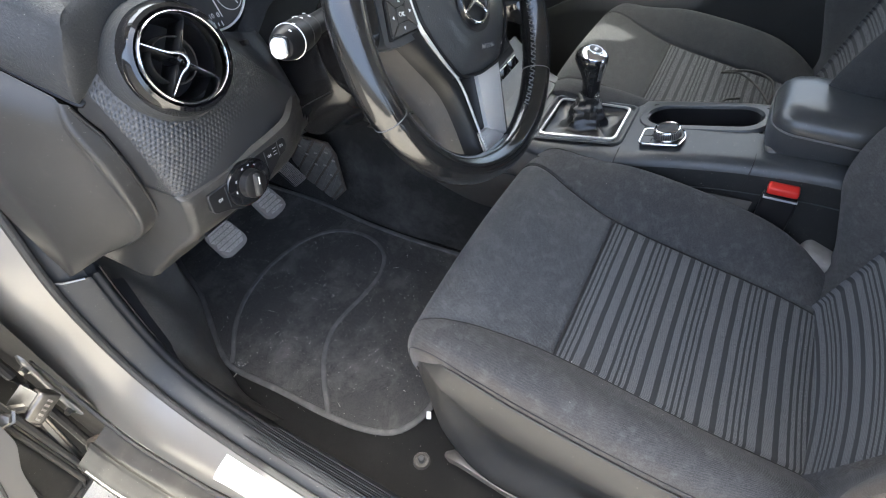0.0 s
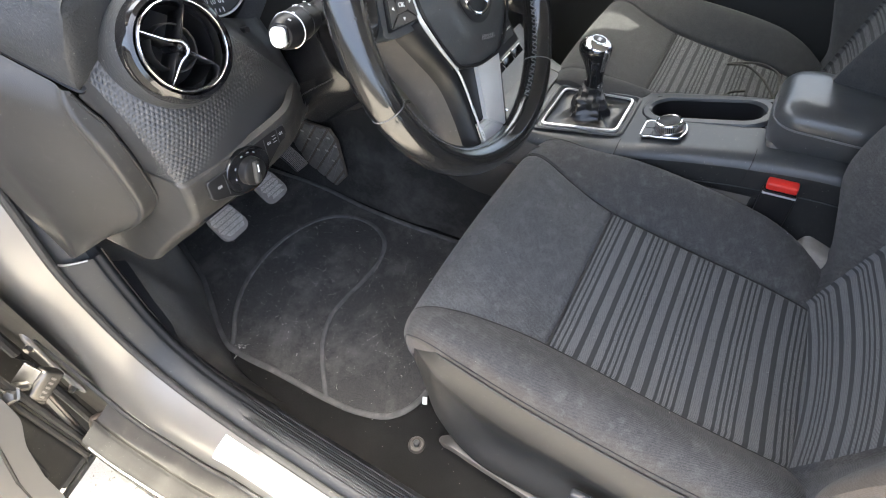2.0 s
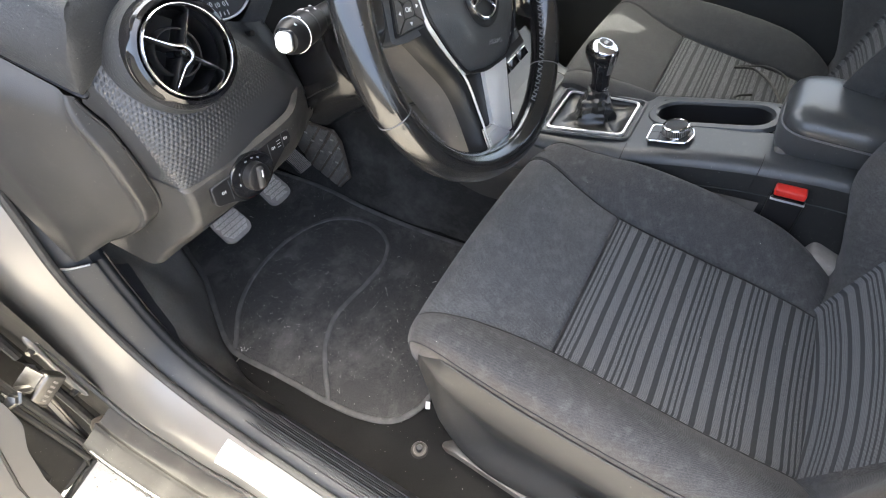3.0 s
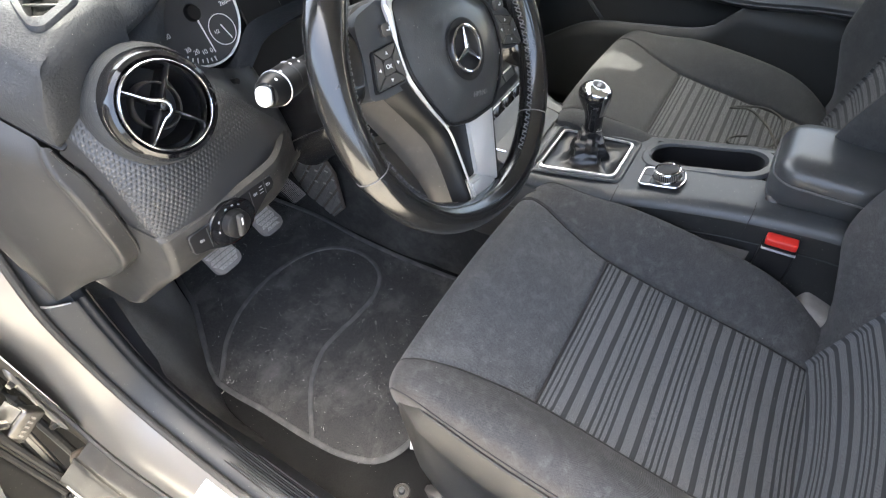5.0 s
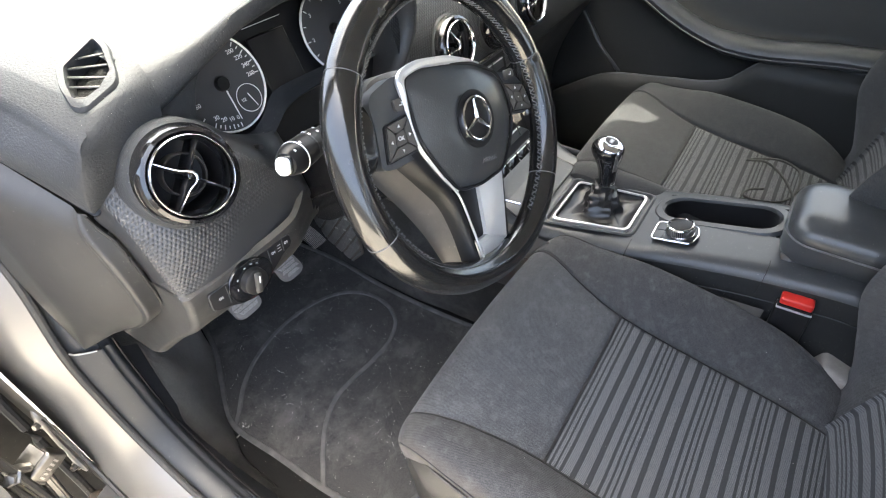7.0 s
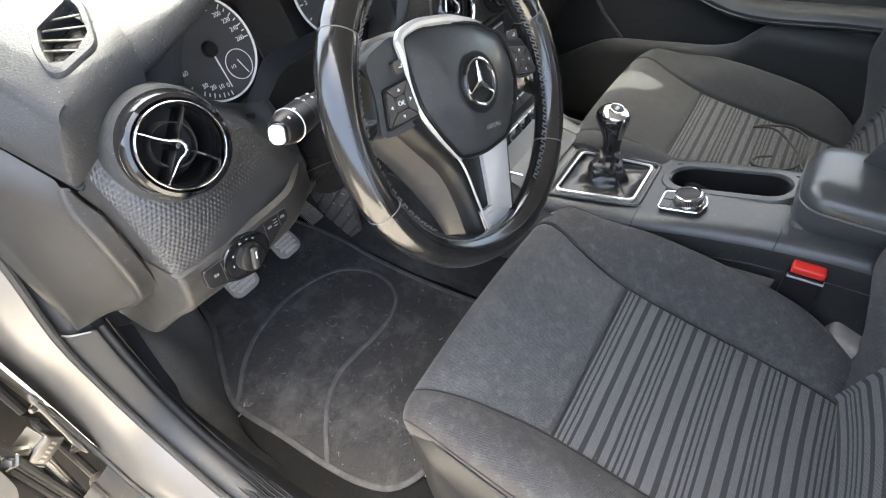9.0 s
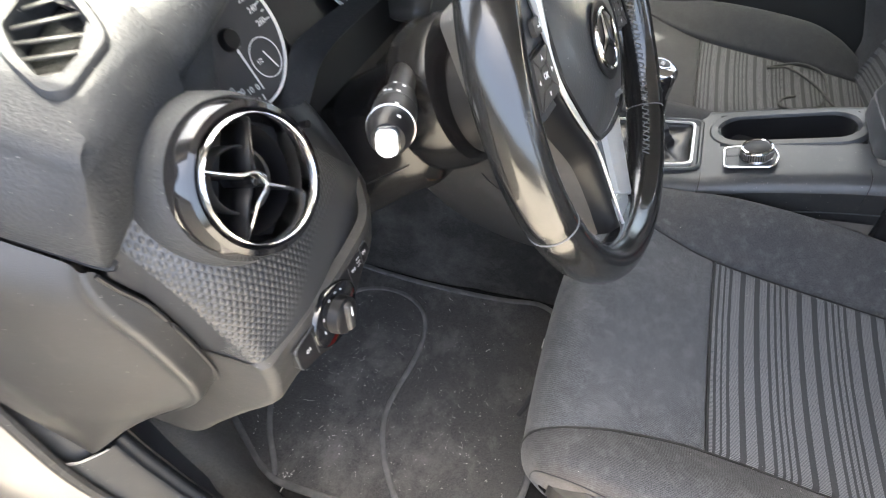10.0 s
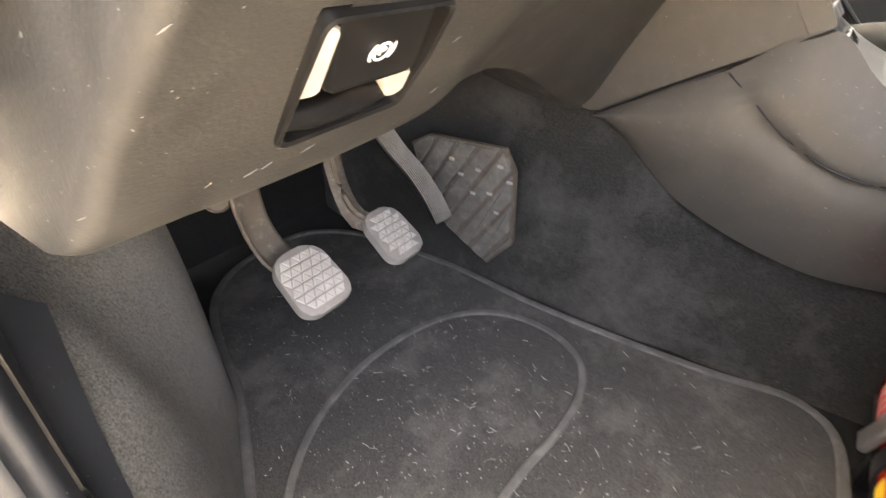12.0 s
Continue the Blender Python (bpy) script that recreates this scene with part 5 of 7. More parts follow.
def round_vent(name, at, normal, r, label, roll=0.0):
    v = thing(name, at, label, "air vent", "round air vents")
    m = axes(at, normal) @ Matrix.Rotation(radians(roll), 4, "Z")
    part("housing", lathe([(r * 1.16, -0.045), (r * 1.10, -0.012), (r * 1.05, -0.003), (r * 1.0, 0.003)], 56, m), SOFT_TOP, v, "smooth dark collar")
    part("bezel", lathe([(r * 1.03, -0.004), (r * 1.015, 0.004), (r * 0.99, 0.010), (r * 0.93, 0.0165), (r * 0.86, 0.018), (r * 0.80, 0.014), (r * 0.78, 0.004)], 64, m), GLOSS, v, "glossy black bezel")
    part("ring", lathe([(r * 0.815, 0.0155), (r * 0.81, 0.0195), (r * 0.785, 0.0215), (r * 0.765, 0.020), (r * 0.735, 0.012), (r * 0.72, -0.004)], 64, m), CHROME, v, "bright chrome ring")
    part("throat", lathe([(r * 0.722, -0.003), (r * 0.70, -0.045), (0.0, -0.05)], 40, m), DEEP, v)
    part("inner_hoop", lathe([(r * 0.40, -0.006), (r * 0.42, -0.004), (r * 0.44, -0.006), (r * 0.44, -0.022)], 40, m), HARD, v)
    part("boss", lathe([(0.0, 0.012), (r * 0.07, 0.011), (r * 0.11, 0.004), (r * 0.12, -0.02)], 20, m), GLOSS, v)
    # the near pair of arms is one bright bent blade, the far pair is slim
    def rod(points, radii, material, label):
        pts = smooth_path([m @ Vector(p) for p in points], 19)
        part("vane", tube(pts, [curve_through(radii, i / 18)[0] for i in range(19)], 8, flat=0.8, up=normal), material, v, label)

    def polar(deg, d, h):
        return (d * math.cos(radians(deg)), d * math.sin(radians(deg)), h)

    rod([polar(135, r * 0.75, 0.004), polar(135, r * 0.5, 0.009), polar(131, r * 0.25, 0.013), polar(80, r * 0.10, 0.0145), polar(345, r * 0.07, 0.015), polar(280, r * 0.14, 0.0145), polar(236, r * 0.25, 0.013), polar(229, r * 0.5, 0.009), polar(228, r * 0.75, 0.004)],
        [(0.0, 0.0008), (0.25, 0.0011), (0.42, 0.0018), (0.5, 0.0022), (0.58, 0.0018), (0.75, 0.0012), (1.0, 0.0008)], CHROME, "bright bent chrome vane")
    for deg in (48, 314):
        rod([polar(deg, r * 0.74, -0.001), polar(deg, r * 0.45, 0.004), polar(deg + (5 if deg < 90 else -5), r * 0.18, 0.008), polar(deg, r * 0.05, 0.010)], [(0.0, 0.0006), (0.6, 0.0011), (1.0, 0.0018)], GLOSS, "slim glossy black vane")
    for deg in (135, 228, 48, 314):
        ca, sa = math.cos(radians(deg)), math.sin(radians(deg))
        bm = bmesh.new()
        q = [bm.verts.new(m @ Vector((ca * d, sa * d, h))) for d, h in ((0.0, 0.006), (r * 0.72, 0.002), (r * 0.70, -0.03), (0.0, -0.03))]
        bm.faces.new(q)
        thick(part("fin", bm, DEEP, v), 0.002, 0)
    return v


RELEASE_AT = axes((-0.271, 0.461, 0.453), (0, -0.71, -0.70), (0, 0, 1))
RELEASE = [(-0.0275, -0.047), (0.0385, -0.0435), (0.030, -0.008), (0.017, 0.024), (-0.0405, 0.025)]


def inside(poly, x, y):
    hit = False
    for (ax, ay), (bx, by) in zip(poly, poly[1:] + poly[:1]):
        if (ay > y) != (by > y) and x < (bx - ax) * (y - ay) / (by - ay) + ax:
            hit = not hit
    return hit


DEMIST_AT = axes((-0.272, 0.519, 0.7965), (-0.24, -0.31, 1.0), (0, 1, 0))
DEMIST_HOLE = [(-0.022, 0.010), (0.023, 0.0165), (0.021, 0.0), (0.004, -0.031), (-0.005, -0.040), (-0.039, -0.041), (-0.045, -0.031), (-0.036, -0.008)]


def dashboard():
    d = thing("dashboard", (0.0, 0.6, 0.6), "black soft-skinned dashboard with dimpled trim, dusty in the light", "dashboard")
    xs = spread(-0.258, 0.2, 48) + spread(0.23, 1.06, 24)
    part("top_pad", sheet(lambda u, v: top_pad_point(u, v), xs, spread(0, 0.5, 8) + spread(0.55, 1.0, 26)), SOFT_TOP, d, "grained soft black top pad")

    def shoulder(x, y):
        # height of the pad's sloping outer end
        rise = curve_through([(0.43, -0.0276), (0.519, 0.0), (0.56, 0.0085), (0.62, 0.014), (0.75, 0.014), (1.0, -0.004)], y)[0]
        return 0.7955 + 0.24 * (x + 0.272) + rise

    def outer_top(a, b):
        y = 0.455 + 0.54 * b
        xl = -0.338 - 0.105 * (y - 0.446)
        x = xl + (-0.25 - xl) * a
        y += (0.2 * (x + 0.345) + 0.002 + 0.030 * (max(0.0, x + 0.345) / 0.095) ** 2) * (1 - b) ** 2
        return (x, y, shoulder(x, y) - 0.0003)

    bm = sheet(outer_top, spread(0, 1, 40), [b * b for b in spread(0, 1, 70)])
    to_grille = DEMIST_AT.inverted()
    bmesh.ops.delete(bm, geom=[f for f in bm.faces if inside(DEMIST_HOLE, *(to_grille @ f.calc_center_median()).xy)], context="FACES")
    part("outer_pad", bm, SOFT_TOP, d)

    def pad_end(s, v):
        # s runs from far forward along the side (-1), round the corner (0) and along the nose (+1)
        v = v if v < 0.93 else 0.93 + (v - 0.93) * 0.6
        low_v = max(v, 0.0)
        corner = Vector((-0.345, 0.446, 0)).lerp(Vector((-0.357, 0.467, 0)), low_v)
        side = Vector((-0.045, 0.43, 0)).lerp(Vector((-0.07, 0.43, 0)), low_v)
        nose = Vector((0.10, 0.020 - 0.017 * low_v, 0))
        k = 0.022 if s < 0 else 0.12
        w = abs(s)
        if w < k:
            q = corner * 0.75 + (corner + side * 0.022) * 0.125 + (corner + nose * 0.12) * 0.125
            end = corner + (side * 0.022 if s < 0 else nose * 0.12)
            t = w / k
            p = q.lerp(end, t) + (corner - q) * (t * (1 - t)) * 0.9
        else:
            p = corner + (side if s < 0 else nose) * w
        turn = min(1.0, max(0.0, (s + 0.04) / 0.16))
        out = Vector((-1, -0.15, 0)).lerp(Vector((-0.15, -1, 0)), turn * turn * (3 - 2 * turn)).normalized()
        ease = 1 + 1.6 * max(0.0, s)
        top = shoulder(p.x, p.y) - 0.009 * ease
        low = 0.674 + (0.158 * w if s < 0 else 0.03 * w)
        if v < 0:
            inset, lift = curve_through([(-1.0, 0.016, 0.0), (-0.7, 0.009, 0.0), (-0.4, 0.0045, -0.0016), (-0.2, 0.0016, -0.0045), (0.0, 0.0, -0.009)], v)
            q = Vector((p.x, p.y, 0)) - out * inset * ease
            return Vector((q.x, q.y, shoulder(q.x, q.y) + lift * ease))
        roll = max(0.0, (v - 0.9) / 0.1) ** 2 * 0.006
        swell = (0.005 + (0.012 * min(1.0, w * 5) if s < 0 else 0.0)) * math.sin(math.pi * v) - roll
        return Vector((p.x, p.y, top + (low - top) * v)) + out * swell

    ss = [-1, -0.7, -0.45, -0.3, -0.2, -0.13, -0.08, -0.05, -0.03, -0.022, -0.018, -0.013, -0.008, -0.004, 0, 0.02, 0.045, 0.07, 0.095, 0.12, 0.17, 0.25, 0.4, 0.6, 0.8, 1.0]
    part("pad_end", sheet(pad_end, ss[::-1], [-1.0, -0.85, -0.7, -0.55, -0.4, -0.3, -0.2, -0.1, 0, 0.02, 0.05, 0.09, 0.13, 0.17] + spread(0.25, 0.85, 8) + [0.9, 0.93, 0.96, 0.98, 1.0]), SOFT_TOP, d, "soft rounded end of the dash pad")
    low_edge = [(0.0, -0.345, 0.470, 0.680), (0.35, -0.28, 0.464, 0.722), (0.6, -0.225, 0.470, 0.72), (0.75, -0.206, 0.480, 0.705), (0.86, -0.196, 0.488, 0.735), (1.0, -0.152, 0.502, 0.772)]
    skin = sheet(lambda u, v: Vector(top_pad_point(-0.33 + 0.18 * u, 0.985)).lerp(Vector(curve_through(low_edge, u)), v), spread(0, 1, 40), spread(0, 1, 10))
    part("pad_skirt", skin, SOFT_TOP, d)
    part("pad_shut_line", tube([Vector(pad_end(s, 0.985)) + Vector((0.002, 0.002, -0.003)) for s in ss], 0.003, 6), DEEP, d)
    bm = sheet(knee, [-0.353, -0.3495, -0.346, -0.3437, -0.342, -0.340, -0.338, -0.336, -0.334, -0.332, -0.330, -0.328, -0.326, -0.324, -0.3221] + spread(-0.318, -0.212, 46) + spread(-0.206, 0.215, 50), [0, 0.03, 0.06] + spread(0.08, 0.24, 8) + spread(0.25, 0.86, 46) + spread(0.87, 1, 8))
    opening = [(x * 0.96, y * 0.96) for x, y in RELEASE]
    to_local = RELEASE_AT.inverted()
    gone = []
    for f in bm.faces:
        q = to_local @ f.calc_center_median()
        c = f.calc_center_median()
        column_gap = -0.108 < c.x < 0.09 and c.z > 0.512 + 0.9 * max(0.0, abs(c.x + 0.01) - 0.075)
        if abs(q.z) < 0.03 and inside(opening, q.x, q.y) or column_gap:
            gone.append(f)
    bmesh.ops.delete(bm, geom=gone, context="FACES")
    part("lower_panel", bm, KNEE_PLASTIC, d, "scuffed hard plastic knee panel")
    for x, v, n in ((-0.337, 0.76, 0.004), (-0.306, 0.775, 0.005), (-0.299, 0.77, 0.004), (-0.281, 0.765, 0.006), (-0.322, 0.77, 0.003), (-0.2, 0.74, 0.004), (-0.33, 0.5, 0.003), (-0.225, 0.6, 0.003)):
        ends = [Vector(knee(x + n * k, v - 0.01 * k)) for k in (0.0, 0.5, 1.0)]
        part("scratch", tube([p + Vector((0, -0.0002, -0.0002)) for p in ends], [0.0001, 0.00028, 0.0001], 5), PEDAL_RIB, d)

    def end_cover(u, v):
        r = Vector(curve_through([(0.0, -0.363, 0.472, 0.672), (0.2, -0.360, 0.452, 0.625), (0.4, -0.357, 0.446, 0.575), (0.6, -0.354, 0.453, 0.53), (0.72, -0.355, 0.472, 0.503), (0.85, -0.361, 0.508, 0.474), (1.0, -0.372, 0.55, 0.45)], v))
        f = Vector(curve_through([(0.0, -0.408, 0.73, 0.768), (0.4, -0.415, 0.665, 0.60), (0.6, -0.418, 0.645, 0.53), (1.0, -0.414, 0.617, 0.401)], v))
        p = r.lerp(f, u)
        lip, top = max(0.0, 1 - u / 0.03), max(0.0, 1 - v / 0.12)
        ridge = math.sin(0.5 * math.pi * min(1.0, u / 0.64)) if u < 0.64 else 1 - (u - 0.64) / 0.36
        swell = (-0.006 * min(1.0, u / 0.05) - 0.017 * ridge) * (1 - top * top) + 0.004 * top * top
        bead = 0.0035 * math.exp(-((u - 0.036) / 0.02) ** 2)
        return p + Vector((swell - bead + 0.010 * lip * lip * (1 - top), 0.004 * lip - bead * 0.5, 0.004 * top))

    def trim(w, v):
        # from the end cover (-1) over the rounded corner (0) and along the face (+1); past v = 1 it rolls under
        vv = min(v, 1.0)
        left, right = -0.343, 0.0
        corner = Vector(dash_front(left, vv))
        inner = Vector(end_cover(0.0, 0.03 + 0.5 * vv)) + Vector((0.003, 0.002, 0))
        if w < -0.3:
            p = (corner + (inner - corner) * 0.16).lerp(inner, (-0.3 - w) / 0.7)
        elif w < 0.03:
            a, b, t = corner + (inner - corner) * 0.16, Vector(dash_front(left + 0.03 * (right - left), vv)), (w + 0.3) / 0.33
            p = a * (1 - t) ** 2 + corner * 2 * t * (1 - t) + b * t * t
        else:
            p = Vector(dash_front(left + w * (right - left), vv))
        under = max(0.0, v - 1.0)
        return p + Vector((0, 0.9 * under, -0.05 * under - 1.5 * under * under))

    ws = [-1, -0.8, -0.6, -0.45, -0.36] + spread(-0.3, 0.03, 14) + spread(0.04, 1, 88)
    vs = spread(0, 0.92, 46) + [0.94, 0.96, 0.98, 1.0, 1.004, 1.010, 1.016]
    bm = sheet(trim, ws, vs)
    to_vent = axes(SIDE_VENT, SIDE_VENT_N).inverted()
    bmesh.ops.delete(bm, geom=[f for f in bm.faces if (to_vent @ f.calc_center_median()).xy.length < 0.047], context="FACES")
    smooth = bm.copy()
    for mesh, keep in ((bm, False), (smooth, True)):
        far = []
        for f in mesh.faces:
            q = f.calc_center_median()
            plain = q.x > -0.178 + (0.656 - q.z) * 0.83 or (q - Vector(dash_front(-0.36, 0.0))).length < 0.006 or q.x < -0.3432
            if plain != keep:
                far.append(f)
        bmesh.ops.delete(mesh, geom=far, context="FACES")
    part("dimpled_trim", bm, DIMPLE, d, "black trim embossed with small hexagonal pips")
    part("smooth_skin", smooth, SKIN, d)
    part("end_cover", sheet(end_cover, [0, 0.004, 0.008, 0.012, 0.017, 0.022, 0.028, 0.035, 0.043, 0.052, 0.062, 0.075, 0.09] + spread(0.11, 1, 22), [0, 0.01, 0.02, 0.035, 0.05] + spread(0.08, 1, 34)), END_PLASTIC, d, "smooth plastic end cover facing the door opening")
    gap = [Vector(end_cover(0, v)) + Vector((-0.002, -0.0045, 0.0)) for v in spread(0, 0.72, 30)] + [Vector(end_cover(0, v)) + Vector((-0.001, -0.001, -0.005)) for v in spread(0.76, 1.0, 12)]
    part("end_shut_line", tube(gap, 0.0018, 6), DEEP, d)

    # demister vent in the top pad
    vm = DEMIST_AT
    ring = softened([(-0.024, 0.017), (0.028, 0.018), (0.026, 0.0), (0.005, -0.036), (-0.004, -0.046), (-0.045, -0.050), (-0.052, -0.040), (-0.041, -0.009)][::-1], 0.008)
    inner = softened([(-0.021, 0.007), (0.021, 0.0155), (0.0185, 0.001), (0.003, -0.028), (-0.006, -0.0365), (-0.036, -0.0375), (-0.0415, -0.029), (-0.033, -0.010)][::-1], 0.004)
    dv = thing("demister_vent", (-0.287, 0.507, 0.78), "grey-black demister grille with slanted slats in the pad", "air vent")
    bm = bmesh.new()
    n = len(ring)
    rows = [[bm.verts.new(vm @ Vector((x * k, y * k, h))) for x, y in poly] for poly, k, h in ((ring, 1.03, -0.010), (ring, 1.0, 0.001), (ring, 0.96, 0.0035), (inner, 1.03, 0.003), (inner, 1.0, 0.0005), (inner, 0.98, -0.02))]
    for a, b in zip(rows, rows[1:]):
        for i in range(n):
            bm.faces.new((a[i], a[(i + 1) % n], b[(i + 1) % n], b[i]))
    bmesh.ops.recalc_face_normals(bm, faces=bm.faces)
    part("surround", bm, SOFT_TOP, dv)
    part("well", slab([(x, y) for x, y in inner], 0.002, vm @ move(0, 0, -0.024), 0), CARPET, dv)
    for p, q in (((-0.0035, 0.0115), (0.0165, -0.002)), ((-0.0185, 0.0075), (0.0095, -0.0165)), ((-0.0275, 0.0005), (0.0, -0.031)), ((-0.034, -0.011), (-0.011, -0.037)), ((-0.040, -0.026), (-0.029, -0.0375))):
        run = Vector((q[0] - p[0], q[1] - p[1], 0))
        sm = vm @ move((p[0] + q[0]) / 2, (p[1] + q[1]) / 2, -0.003) @ Matrix.Rotation(math.atan2(run.y, run.x), 4, "Z") @ Matrix.Rotation(radians(-32), 4, "X")
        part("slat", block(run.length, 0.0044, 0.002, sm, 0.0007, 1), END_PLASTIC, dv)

    round_vent("side_air_vent", SIDE_VENT, SIDE_VENT_N, 0.0535, "round dashboard air vent with chrome ring and three vanes", roll=0)

    # dash face right of the steering column with the centre vents and the stack below
    def centre(u, v):
        x = 0.16 + 0.9 * u
        y, z = curve_through([(0.0, 0.50, 0.735), (0.3, 0.475, 0.68), (0.6, 0.455, 0.61), (0.8, 0.45, 0.56), (1.0, 0.455, 0.50)], v)
        return (x, y + 0.02 * max(0, u - 0.5), z)

    part("centre_trim", sheet(centre, spread(0, 1, 40), spread(0, 1, 16)), DIMPLE_PLAIN, d)
    for x, z in ((0.30, 0.626), (0.455, 0.622), (0.61, 0.618)):
        round_vent("centre_air_vent", (x, 0.452, z), (-0.02, -0.95, 0.3), 0.053, "round centre air vent with chrome ring and three vanes", roll=-28)
    part("chrome_strip", block(0.5, 0.008, 0.012, move(0.42, 0.452, 0.556) @ Matrix.Rotation(0.3, 4, "X"), 0.003, 2), CHROME, d, "bright strip under the vents")
    def stack(u, v):
        return Vector((0.2 + 0.30 * u, curve_through([(0.0, 0.452), (0.27, 0.43), (0.77, 0.36), (1.0, 0.316)], v)[0], 0.55 - 0.207 * v))

    part("stack_fascia", sheet(stack, spread(0, 1, 10), spread(0, 1, 16)), DEEP, d, "black centre stack panel")
    for j in range(6):
        v = 0.1 + 0.155 * j
        lean = (stack(0, v + 0.02) - stack(0, v - 0.02)).normalized()
        out = Vector((1, 0, 0)).cross(lean).normalized()
        out = out if out.y < 0 else -out
        for i in range(6):
            key = axes(stack(0.1 + 0.155 * i, v) + out * 0.003, out)
            button = part("stack_button", block(0.043, 0.021, 0.006, key, 0.002, 2), GLOSS if j % 2 else SATIN, d)
            part("button_edge", block(0.040, 0.0032, 0.0014, key @ move(0, 0.0085, 0.0032), 0.0005, 1), SILVER, button)
    far = sheet(lambda u, v: (0.5 + 0.57 * u, 0.455 + 0.05 * math.sin(math.pi * v) + 0.08 * v, 0.51 - 0.42 * v), spread(0, 1, 8), spread(0, 1, 12))
    part("glovebox_panel", far, HARD, d)
    side = sheet(lambda u, v: Vector(curve_through([(0.0, 0.205, 0.66, 0.33), (0.3, 0.205, 0.555, 0.296), (0.6, 0.203, 0.43, 0.366), (1.0, 0.202, 0.352, 0.415)], u)).lerp(Vector(curve_through([(0.0, 0.2, 0.66, 0.56), (0.5, 0.2, 0.50, 0.56), (1.0, 0.2, 0.44, 0.56)], u)), v), spread(0, 1, 16), spread(0, 1, 8))
    part("stack_cheek", side, HARD_WORN, d)
    return d


def light_switch():
    s = thing("light_switch", (-0.25, 0.4, 0.54), "black headlamp switch panel with rotary knob and white symbols", "switch panel")
    m = axes((-0.249, 0.3865, 0.5425), (0.03, -0.98, 0.12), (0.1, 0, 1))
    plate = softened([(-0.073, -0.006), (-0.052, -0.0125), (-0.034, -0.022), (0.0, -0.022), (0.016, -0.008), (0.043, 0.009), (0.056, 0.012), (0.055, 0.028), (0.03, 0.028), (-0.003, 0.026), (-0.040, 0.018), (-0.073, 0.017)], 0.004)
    part("panel", slab(plate, 0.008, m @ move(0, 0, -0.005), 0.0015, 2), DEEP, s)
    part("panel_edge", tube([m @ Vector((x, y, 0.0015)) for x, y in plate], 0.0009, 5, closed=True), SATIN, s)
    c = m @ move(-0.016, 0.003, 0) @ Matrix.Diagonal((1.18, 0.95, 1, 1))
    part("rotary_ring", lathe([(0.0, 0.0055), (0.0255, 0.0055), (0.028, 0.0045), (0.029, 0.002), (0.029, -0.004)], 44, c), GLOSS, s)
    c = m @ move(-0.016, 0.003, 0)
    knob = part("knob", lathe([(0.0, 0.016), (0.0145, 0.016), (0.0165, 0.0145), (0.0175, 0.0055)], 36, c), DEEP, s)
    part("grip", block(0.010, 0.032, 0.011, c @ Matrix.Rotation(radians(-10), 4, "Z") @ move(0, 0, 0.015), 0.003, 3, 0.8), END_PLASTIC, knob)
    part("pointer", block(0.0015, 0.009, 0.0006, c @ Matrix.Rotation(radians(-10), 4, "Z") @ move(0, 0.006, 0.0208), 0), WHITE, knob)
    for a in (14, -12, -36, 58, 92):
        part("symbol", block(0.0028, 0.0013, 0.0006, c @ Matrix.Rotation(radians(a), 4, "Z") @ move(0, 0.022, 0.0058), 0), PALE, s)
    for x, y in ((-0.061, 0.005), (0.024, 0.017), (0.046, 0.020)):
        part("symbol", lathe([(0.0010, 0.0), (0.0010, 0.0004), (0.0019, 0.0004), (0.0019, 0.0)], 16, m @ move(x, y, 0.003)), PALE, s)
        part("symbol", block(0.0009, 0.0034, 0.0005, m @ move(x + 0.0032, y, 0.0034), 0), PALE, s)
    for y in (0.0145, 0.0185, 0.0225):
        part("symbol", block(0.0055, 0.0007, 0.0005, m @ move(0.035, y, 0.0034), 0), PALE, s)
    for x, y, h in ((-0.050, 0.003, 0.026), (0.018, 0.014, 0.022), (0.0415, 0.019, 0.018)):
        part("divider", block(0.001, h, 0.0006, m @ move(x, y, 0.0032), 0), SATIN, s)
    return s


